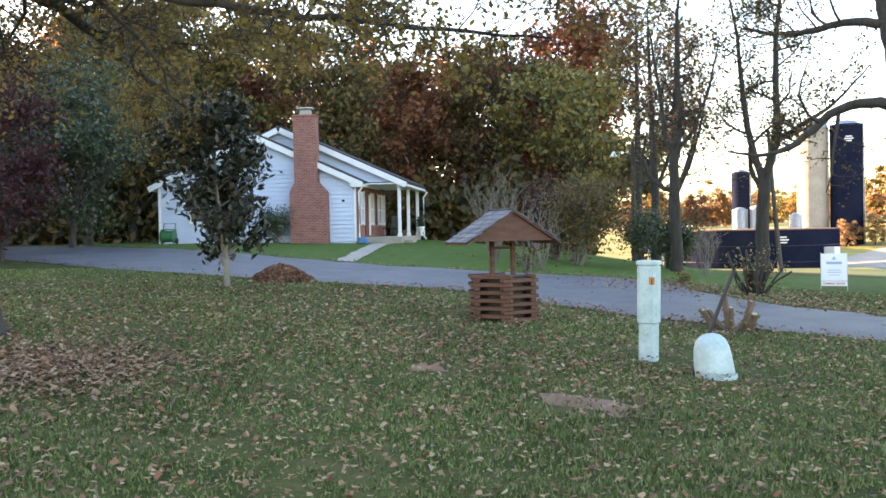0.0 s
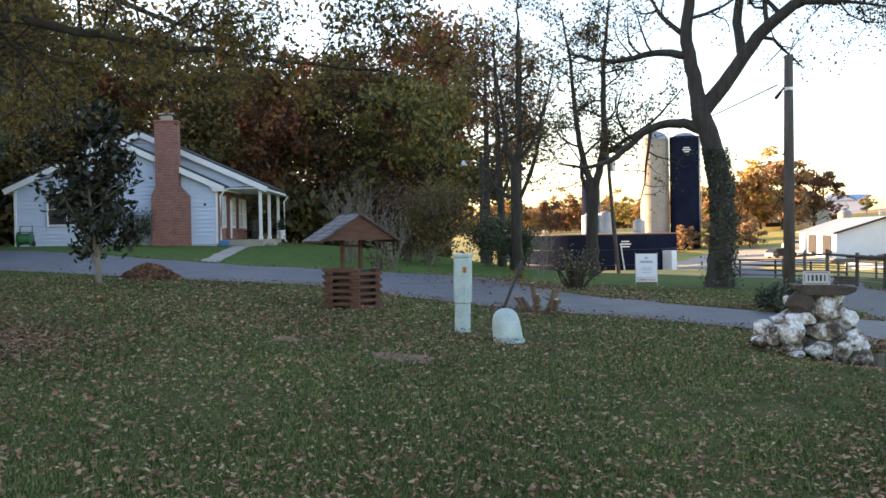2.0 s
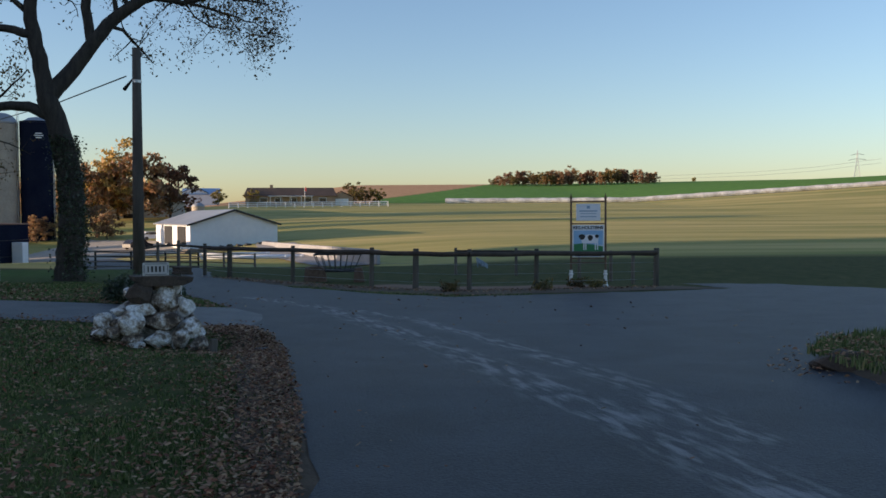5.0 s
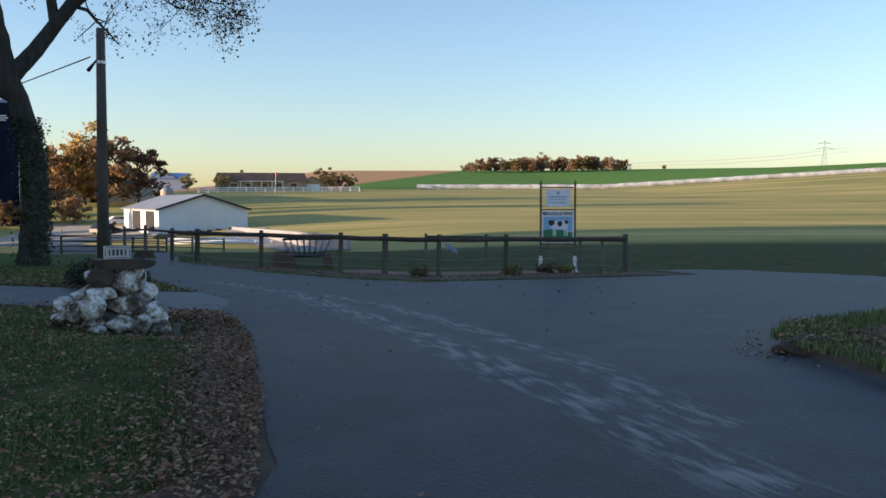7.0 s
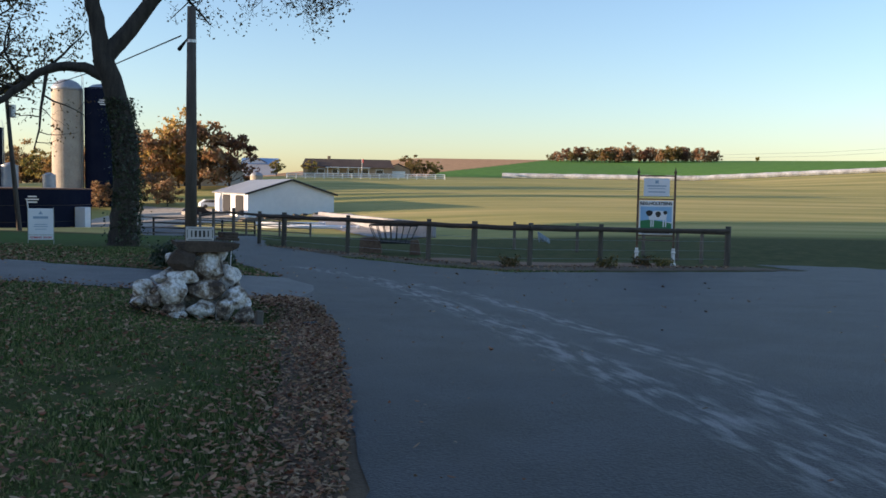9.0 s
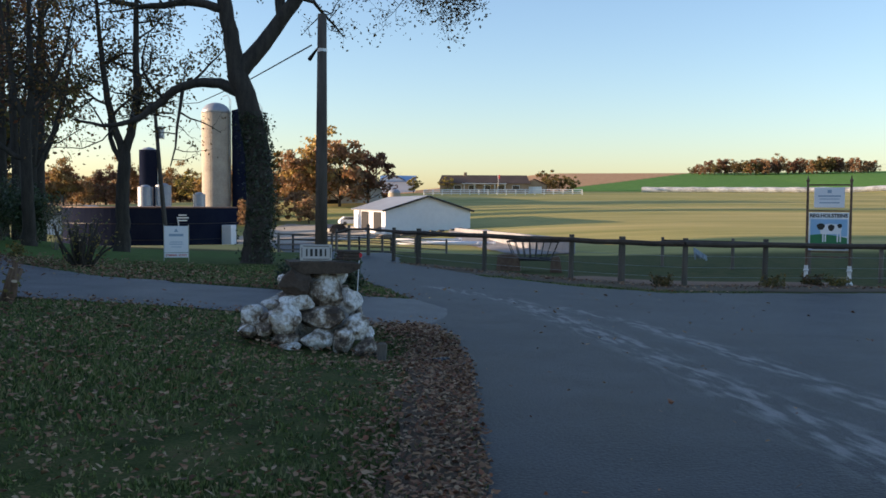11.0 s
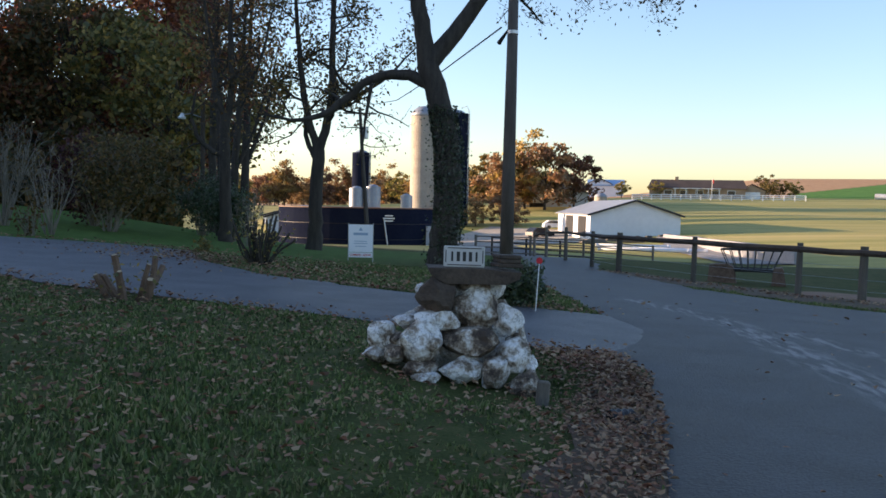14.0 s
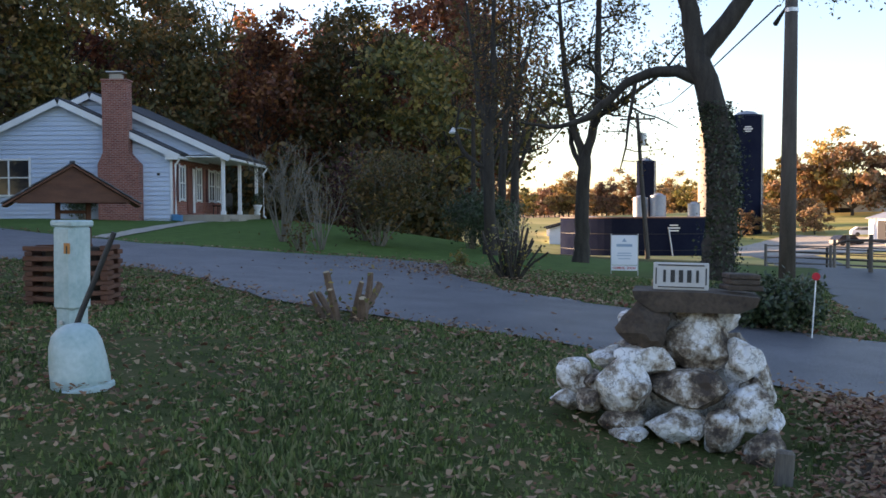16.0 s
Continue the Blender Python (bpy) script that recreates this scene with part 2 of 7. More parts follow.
def land_material():
    """Short grass near the lawn; mown stubble, green crop and brown corn stubble on the far fields."""
    m, n, l, b = nodes_of("grass_and_fields")
    geo = n.new("ShaderNodeNewGeometry")
    att = n.new("ShaderNodeAttribute")
    att.attribute_name = "crop"
    big, mid, fine = (n.new("ShaderNodeTexNoise") for _ in range(3))
    for tex, s, d in ((big, 0.35, 4), (mid, 2.5, 5), (fine, 45, 3)):
        tex.inputs["Scale"].default_value, tex.inputs["Detail"].default_value = s, d
        l.new(geo.outputs["Position"], tex.inputs["Vector"])
    lawn = ramp(n, [(0.30, (0.025, 0.032, 0.010)), (0.5, (0.060, 0.075, 0.022)), (0.70, (0.14, 0.105, 0.05))])
    mixed = n.new("ShaderNodeMath")
    mixed.operation = "MULTIPLY_ADD"
    mixed.inputs[1].default_value = 0.55
    l.new(mid.outputs["Fac"], mixed.inputs[0])
    part2 = n.new("ShaderNodeMath")
    part2.operation = "MULTIPLY"
    part2.inputs[1].default_value = 0.45
    l.new(fine.outputs["Fac"], part2.inputs[0])
    l.new(part2.outputs[0], mixed.inputs[2])
    l.new(mixed.outputs[0], lawn.inputs["Fac"])
    swath = n.new("ShaderNodeMapping")
    swath.inputs["Rotation"].default_value = (0, 0, radians(8))
    swath.inputs["Scale"].default_value = (0.012, 0.09, 0.02)
    l.new(geo.outputs["Position"], swath.inputs["Vector"])
    rows = n.new("ShaderNodeTexNoise")
    rows.inputs["Scale"].default_value, rows.inputs["Detail"].default_value, rows.inputs["Roughness"].default_value = 1.0, 7, 0.7
    l.new(swath.outputs["Vector"], rows.inputs["Vector"])
    split = n.new("ShaderNodeSeparateColor")
    l.new(att.outputs["Color"], split.inputs["Color"])
    # brighter, yellower greens that paint sunlight into part of the lawn's colour
    sunlit_lawn = ramp(n, [(0.35, (0.055, 0.095, 0.022)), (0.6, (0.085, 0.15, 0.035)), (0.8, (0.13, 0.16, 0.05))])
    l.new(mixed.outputs[0], sunlit_lawn.inputs["Fac"])
    green_att = n.new("ShaderNodeAttribute")
    green_att.attribute_name = "sunlit_lawn"
    first = n.new("ShaderNodeMix")
    first.data_type = "RGBA"
    l.new(green_att.outputs["Fac"], first.inputs["Factor"])
    l.new(lawn.outputs["Color"], first.inputs["A"])
    l.new(sunlit_lawn.outputs["Color"], first.inputs["B"])
    out = first.outputs["Result"]
    for channel, c1, c2 in (("Red", (0.22, 0.235, 0.07), (0.52, 0.41, 0.165)), ("Green", (0.07, 0.18, 0.03), (0.11, 0.24, 0.045)), ("Blue", (0.42, 0.24, 0.12), (0.52, 0.31, 0.17))):
        r = ramp(n, [(0.35, c1), (0.65, c2)])
        l.new((rows if channel == "Red" else big).outputs["Fac"], r.inputs["Fac"])
        mix = n.new("ShaderNodeMix")
        mix.data_type = "RGBA"
        l.new(split.outputs[channel], mix.inputs["Factor"])
        l.new(out, mix.inputs["A"])
        l.new(r.outputs["Color"], mix.inputs["B"])
        out = mix.outputs["Result"]
    l.new(out, b.inputs["Base Color"])
    b.inputs["Roughness"].default_value = 0.95
    b.inputs["Specular IOR Level"].default_value = 0.1
    bp = n.new("ShaderNodeBump")
    bp.inputs["Strength"].default_value, bp.inputs["Distance"].default_value = 0.6, 0.04
    l.new(mixed.outputs[0], bp.inputs["Height"])
    l.new(bp.outputs["Normal"], b.inputs["Normal"])
    return m


def spaced(near, far, first, ratio):
    """Even steps out to near, then growing ones out to far."""
    s = list(np.arange(0, near, first))
    while s[-1] < far:
        s.append(s[-1] + max(first, (s[-1] - near) * ratio + first))
    return s


def build_land():
    xs = np.array(sorted({-v for v in spaced(45, 1800, 0.75, 0.09)} | set(spaced(20, 1800, 0.75, 0.07))))
    ys = np.array(sorted({-v for v in spaced(12, 400, 1.0, 0.2)} | set(spaced(70, 2400, 0.75, 0.035))))
    X, Y = np.meshgrid(xs, ys)
    Z = ground(X, Y)
    nx, ny = len(xs), len(ys)
    me = bpy.data.meshes.new("ground")
    i = np.arange((ny - 1) * (nx - 1))
    a = (i // (nx - 1)) * nx + i % (nx - 1)
    me.from_pydata(np.stack([X, Y, Z], -1).reshape(-1, 3).tolist(), [], np.stack([a, a + 1, a + nx + 1, a + nx], 1).tolist())
    # crops by field: stubble hay, green rye, harvested corn
    corn_line = 370 + 4.3 * (X + 22)
    hay = ease(Y, 58, 66) * (1 - ease(Y, 308, 314))
    corn = ease(Y, 308, 314) * np.maximum(ease(Y, corn_line - 5, corn_line + 5), 1 - ease(X, -27, -23))
    red, green, blue = hay, ease(Y, 308, 314) * (1 - corn), corn
    col = np.stack([red, green, blue, np.ones_like(red)], -1).reshape(-1, 4)
    att = me.color_attributes.new("crop", "FLOAT_COLOR", "POINT")
    att.data.foreach_set("color", col.ravel())
    # mask of the painted sunlight: lawn between the drive and the house
    sunlit_lawn = ease(Y, 15, 19) * (1 - ease(Y, 36, 44)) * (1 - ease(X, -17, -9)) * ease(X, -60, -50)
    me.attributes.new("sunlit_lawn", "FLOAT", "POINT").data.foreach_set("value", sunlit_lawn.ravel())
    me.polygons.foreach_set("use_smooth", [True] * len(me.polygons))
    me.materials.append(land_material())
    me.update()
    ob = new("ground", me)
    return tagged(ob, "lawn of short grass running out into mown fields", "ground", kind="structure")


build_land()


def asphalt_material(name, c1, c2):
    m, n, l, b = nodes_of(name)
    geo = n.new("ShaderNodeNewGeometry")
    fine, mid, streak = (n.new("ShaderNodeTexNoise") for _ in range(3))
    for tex, s, d in ((fine, 55, 6), (mid, 1.3, 6), (streak, 1.6, 8)):
        tex.inputs["Scale"].default_value, tex.inputs["Detail"].default_value = s, d
    for tex in (fine, mid):
        l.new(geo.outputs["Position"], tex.inputs["Vector"])
    mp = n.new("ShaderNodeMapping")
    turn = n.new("ShaderNodeMapping")
    turn.inputs["Rotation"].default_value = (0, 0, radians(-17.5))
    mp.inputs["Scale"].default_value = (6.5, 1.3, 1)
    l.new(geo.outputs["Position"], turn.inputs["Vector"])
    l.new(turn.outputs["Vector"], mp.inputs["Vector"])
    l.new(mp.outputs["Vector"], streak.inputs["Vector"])
    add = n.new("ShaderNodeMath")
    add.operation = "MULTIPLY_ADD"
    add.inputs[1].default_value = 0.62
    l.new(fine.outputs["Fac"], add.inputs[0])
    half = n.new("ShaderNodeMath")
    half.operation = "MULTIPLY"
    half.inputs[1].default_value = 0.38
    l.new(mid.outputs["Fac"], half.inputs[0])
    l.new(half.outputs[0], add.inputs[2])
    r = ramp(n, [(0.40, c1), (0.60, c2)])
    l.new(add.outputs[0], r.inputs["Fac"])
    att = n.new("ShaderNodeAttribute")
    att.attribute_name = "worn"
    gate = n.new("ShaderNodeMapRange")
    gate.inputs["From Min"].default_value, gate.inputs["From Max"].default_value = 0.46, 0.62
    l.new(streak.outputs["Fac"], gate.inputs["Value"])
    both = n.new("ShaderNodeMath")
    both.operation = "MULTIPLY"
    l.new(gate.outputs[0], both.inputs[0])
    l.new(att.outputs["Fac"], both.inputs[1])
    mix = n.new("ShaderNodeMix")
    mix.data_type = "RGBA"
    l.new(both.outputs[0], mix.inputs["Factor"])
    l.new(r.outputs["Color"], mix.inputs["A"])
    mix.inputs["B"].default_value = (0.175, 0.175, 0.18, 1)
    l.new(mix.outputs["Result"], b.inputs["Base Color"])
    b.inputs["Roughness"].default_value = 0.55
    b.inputs["Specular IOR Level"].default_value = 0.38
    bp = n.new("ShaderNodeBump")
    bp.inputs["Strength"].default_value, bp.inputs["Distance"].default_value = 0.8, 0.012
    l.new(fine.outputs["Fac"], bp.inputs["Height"])
    l.new(bp.outputs["Normal"], b.inputs["Normal"])
    return m


def inside(px, py, poly):
    k = np.zeros(np.shape(px), bool)
    for (x0, y0), (x1, y1) in zip(poly, poly[1:] + poly[:1]):
        k ^= ((y0 > py) != (y1 > py)) & (px < (x1 - x0) * (py - y0) / (y1 - y0 + 1e-12) + x0)
    return k


def line_distance(px, py, line):
    best = np.full(np.shape(px), 1e9)
    for (x0, y0), (x1, y1) in zip(line, line[1:]):
        dx, dy = x1 - x0, y1 - y0
        t = np.clip(((px - x0) * dx + (py - y0) * dy) / (dx * dx + dy * dy), 0, 1)
        best = np.minimum(best, np.hypot(px - x0 - t * dx, py - y0 - t * dy))
    return best


def paved(name, poly, step, lift, mat, label, category, worn=(), wobble=0.12):
    """A paved sheet that fills an outline and follows the land; its edge is a little ragged and thick."""
    bm = bmesh.new()
    edge = []
    for (x0, y0), (x1, y1) in zip(poly, poly[1:] + poly[:1]):
        k = max(1, int(math.hypot(x1 - x0, y1 - y0) / 0.5)) if math.hypot(x1 - x0, y1 - y0) < 40 else 8
        for i in range(k):
            t = i / k
            x, y = x0 + (x1 - x0) * t, y0 + (y1 - y0) * t
            d = wobble * noise.noise(Vector((x * 1.3, y * 1.3, 4.0))) * 2
            edge.append((x + d, y + d * 0.7))
    vs = [bm.verts.new((x, y, 0)) for x, y in edge]
    bm.faces.new(vs)
    x0, x1 = min(v[0] for v in edge), max(v[0] for v in edge)
    y0, y1 = min(v[1] for v in edge), max(v[1] for v in edge)
    for lo, hi, normal in ((x0, x1, (1, 0, 0)), (y0, y1, (0, 1, 0))):
        s = lo + step
        while s < hi:
            co = (s, 0, 0) if normal[0] else (0, s, 0)
            bmesh.ops.bisect_plane(bm, geom=bm.verts[:] + bm.edges[:] + bm.faces[:], plane_co=co, plane_no=normal)
            s += step * (1 if abs(s) < 40 else 3)
    if worn:
        xy = np.array([v.co[:] for v in bm.verts])
        near = np.zeros(len(xy), bool)
        for line, width in worn:
            near |= line_distance(xy[:, 0], xy[:, 1], line) < 0.9
        bm.verts.index_update()
        bmesh.ops.subdivide_edges(bm, edges=[e for e in bm.edges if near[e.verts[0].index] and near[e.verts[1].index]], cuts=3, use_grid_fill=True)
    border = {v for e in bm.edges if len(e.link_faces) == 1 for v in e.verts}
    zs = ground([v.co.x for v in bm.verts], [v.co.y for v in bm.verts])
    for v, z in zip(bm.verts, zs):
        v.co.z = z + (lift if v not in border else lift * 0.4)
    bm.normal_update()
    if sum(f.normal.z for f in bm.faces) < 0:
        bmesh.ops.reverse_faces(bm, faces=bm.faces[:])
    me = bpy.data.meshes.new(name)
    bm.to_mesh(me)
    bm.free()
    co = np.zeros(len(me.vertices) * 3)
    me.vertices.foreach_get("co", co)
    px, py = co[0::3], co[1::3]
    w = np.zeros(len(px))
    for line, width in worn:
        w = np.maximum(w, 1 - ease(line_distance(px, py, line), width * 0.3, width))
    att = me.attributes.new("worn", "FLOAT", "POINT")
    att.data.foreach_set("value", w)
    me.polygons.foreach_set("use_smooth", [True] * len(me.polygons))
    me.materials.append(mat)
    return tagged(new(name, me), label, category, kind="structure")


ROAD_EDGE_LAWN = [(0.6, -8), (-0.3, 0.0), (-0.75, 4.6), (-1.05, 6.6), (-1.45, 8.5), (-1.85, 10.4), (-2.35, 12.2), (-2.9, 13.1)]
ROAD = ROAD_EDGE_LAWN + [(-3.35, 15.3), (-4.1, 17.3), (-6.9, 23.0), (-10.2, 31.0), (-16.5, 47.0), (-30, 72), (-44, 96), (-40, 104), (-24, 72), (-12.4, 45.5), (-8.6, 33.4), (-6.6, 30.2), (-4.2, 26.2), (-2.0, 24.1), (0.3, 23.2), (3.4, 24.4), (6.3, 25.7), (8.6, 27.0), (8.2, 31.0), (11.0, 30.0), (12.7, 26.6), (13.4, 24.3), (40, 22), (60, 10), (40, -8)]
TRACK = [(-4.43, 20.6), (-2.6, 18.2), (-1.34, 14.9), (-0.6, 13.0), (0.1, 10.8), (0.62, 8.9), (1.01, 7.5), (1.36, 6.5), (1.75, 5.2), (2.2, 3.5)]
TRACK_2 = [(-1.6, 17.2), (-0.45, 15.3), (0.6, 12.2), (1.3, 9.6), (1.66, 8.2), (1.85, 7.0), (2.1, 6.1)]
ROAD_GREY = asphalt_material("road_asphalt", (0.006, 0.008, 0.013), (0.036, 0.041, 0.054))
DRIVE_GREY = asphalt_material("drive_asphalt", (0.055, 0.058, 0.066), (0.125, 0.127, 0.135))
paved("road", ROAD, 0.5, 0.03, ROAD_GREY, "dark worn asphalt farm lane with pale dusty tyre streaks", "road", worn=((TRACK, 0.40), (TRACK_2, 0.26)))
DRIVE = [(-2.7, 13.05), (-3.1, 15.3), (-3.8, 17.1), (-5.3, 17.3), (-6.9, 17.8), (-8.8, 18.0), (-11.1, 18.7), (-14.4, 20.9), (-16.5, 23.0), (-18.2, 22.4), (-20.0, 20.6), (-23.2, 18.4), (-27.6, 17.5), (-34.5, 17.2), (-44, 14.5), (-44, 8.0), (-33.0, 9.8), (-25.6, 10.8), (-20.0, 12.9), (-16.9, 14.9), (-14.6, 14.8), (-11.2, 13.7), (-8.9, 13.7), (-6.4, 13.8), (-3.8, 13.3)]
paved("driveway", DRIVE, 1.0, 0.045, DRIVE_GREY, "grey asphalt driveway with leaves along its edges", "driveway", wobble=0.09)

# ---- house ----
def brick_material(name, c1, c2, mortar, across="XZ"):
    m, n, l, b = nodes_of(name)
    coord = n.new("ShaderNodeTexCoord")
    sep = n.new("ShaderNodeSeparateXYZ")
    comb = n.new("ShaderNodeCombineXYZ")
    l.new(coord.outputs["Object"], sep.inputs[0])
    add = n.new("ShaderNodeMath")
    add.operation = "ADD"
    l.new(sep.outputs["X"], add.inputs[0])
    l.new(sep.outputs["Y"], add.inputs[1])
    l.new(add.outputs[0], comb.inputs["X"])
    l.new(sep.outputs["Z"], comb.inputs["Y"])
    t = n.new("ShaderNodeTexBrick")
    t.inputs["Scale"].default_value = 1.0
    t.inputs["Brick Width"].default_value, t.inputs["Row Height"].default_value = 0.215, 0.075
    t.inputs["Mortar Size"].default_value = 0.008
    t.inputs["Color1"].default_value, t.inputs["Color2"].default_value, t.inputs["Mortar"].default_value = (*c1, 1), (*c2, 1), (*mortar, 1)
    l.new(comb.outputs[0], t.inputs["Vector"])
    grain = n.new("ShaderNodeTexNoise")
    grain.inputs["Scale"].default_value = 3.0
    l.new(coord.outputs["Object"], grain.inputs["Vector"])
    hsv = n.new("ShaderNodeHueSaturation")
    mr = n.new("ShaderNodeMapRange")
    mr.inputs["To Min"].default_value, mr.inputs["To Max"].default_value = 0.7, 1.3
    l.new(grain.outputs["Fac"], mr.inputs["Value"])
    l.new(mr.outputs[0], hsv.inputs["Value"])
    l.new(t.outputs["Color"], hsv.inputs["Color"])
    l.new(hsv.outputs["Color"], b.inputs["Base Color"])
    b.inputs["Roughness"].default_value = 0.9
    bp = n.new("ShaderNodeBump")
    bp.inputs["Strength"].default_value, bp.inputs["Distance"].default_value = 0.6, 0.01
    bp.invert = True
    l.new(t.outputs["Fac"], bp.inputs["Height"])
    l.new(bp.outputs["Normal"], b.inputs["Normal"])
    return m


BRICK = brick_material("red_brick", (0.22, 0.055, 0.038), (0.33, 0.10, 0.07), (0.40, 0.30, 0.26))
SIDING = surface("pale_siding", (0.47, 0.56, 0.69), (0.56, 0.64, 0.76), 0.8, 0.55, 0.05, 12, spread=0.03)
WHITE = surface("white_paint", (0.70, 0.70, 0.70), (0.82, 0.82, 0.81), 1.5, 0.5, 0.05, 20)
SHINGLE = surface("dark_shingles", (0.025, 0.026, 0.03), (0.07, 0.07, 0.075), 5.0, 0.9, 0.5, 50)
CONCRETE = surface("pale_concrete", (0.30, 0.26, 0.21), (0.44, 0.39, 0.32), 2.0, 0.9, 0.3, 60)
GLASS = surface("dark_window_glass", (0.02, 0.022, 0.026), (0.035, 0.038, 0.042), 0.5, 0.06, 0.0)
DARK_METAL = surface("dark_metal", (0.02, 0.02, 0.022), (0.05, 0.05, 0.05), 4.0, 0.5, 0.1, 40, metal=0.6)
GALVANISED = surface("galvanised_steel", (0.35, 0.36, 0.37), (0.55, 0.56, 0.57), 2.0, 0.4, 0.1, 30, metal=0.9)
WOOD_BROWN = surface("reddish_stained_wood", (0.075, 0.028, 0.016), (0.15, 0.06, 0.035), 4.0, 0.75, 0.4, 50, spread=0.2, stretch=(1, 1, 4))
WOOD_GREY = surface("weathered_wood", (0.10, 0.085, 0.07), (0.21, 0.18, 0.15), 3.0, 0.9, 0.5, 40, spread=0.2, stretch=(3, 3, 0.5))
WOOD_DARK = surface("dark_rail_wood", (0.035, 0.026, 0.02), (0.085, 0.065, 0.05), 3.0, 0.9, 0.5, 40, spread=0.2)

HOUSE_W, HOUSE_H, RISE = 9.5, 2.79, 2.19
WING_V, WING_E, WING_RISE, WING_V2, WING_W = 1.12, 1.89, 2.60, 7.37, 11.46


def boards(parent, left, right, top_at, y, step=0.2):
    """Lapped siding boards up a gable; top_at(z) gives the half-open span that remains at that height."""
    z = 0.0
    while True:
        lo, hi = top_at(z), top_at(z + step)
        if lo is None or hi is None or hi[1] - hi[0] < 0.25:
            break
        g = Geo()
        x0, x1 = hi
        X0, X1 = lo
        v = [(X0, y - 0.050, z), (X1, y - 0.050, z), (x1, y - 0.006, z + step), (x0, y - 0.006, z + step), (X0, y, z), (X1, y, z), (x1, y, z + step), (x0, y, z + step)]
        g.add(v, [(0, 1, 2, 3), (4, 7, 6, 5), (0, 4, 5, 1), (3, 2, 6, 7), (0, 3, 7, 4), (1, 5, 6, 2)])
        part("siding_board", g, SIDING, parent)
        z += step


def slab(p0, p1, y0, y1, thick):
    """A roof slope in the x-z plane from p0 to p1, between y0 and y1."""
    (xa, za), (xb, zb) = p0, p1
    d = math.hypot(xb - xa, zb - za)
    nx, nz = -(zb - za) / d * thick, (xb - xa) / d * thick
    if nz < 0:
        nx, nz = -nx, -nz
    return [(xa, za), (xb, zb), (xb + nx, zb + nz), (xa + nx, za + nz)]


def sash_window(parent, m, w, h, name="window", bars=1):
    """A window that faces local -y: white casing, two sashes, dark glass."""
    win = new(name)
    win.parent = parent
    win.matrix_basis = m
    tagged(win, "white sash window with dark glass")
    g = Geo()
    g.box((0, 0.01, 0), (w, 0.03, h))
    part("pane", g, GLASS, win)
    g = Geo()
    for x in (-w / 2, w / 2):
        g.box((x, -0.02, 0), (0.09, 0.07, h + 0.18), 0.01)
    for z in (-h / 2, h / 2, 0):
        g.box((0, -0.022, z), (w, 0.06, 0.09 if z else 0.05), 0.008)
    for i in range(bars):
        g.box((-w / 2 + w * (i + 1) / (bars + 1), -0.02, 0), (0.06, 0.06, h), 0.006)
    part("window_frame", g, WHITE, win)
    return win


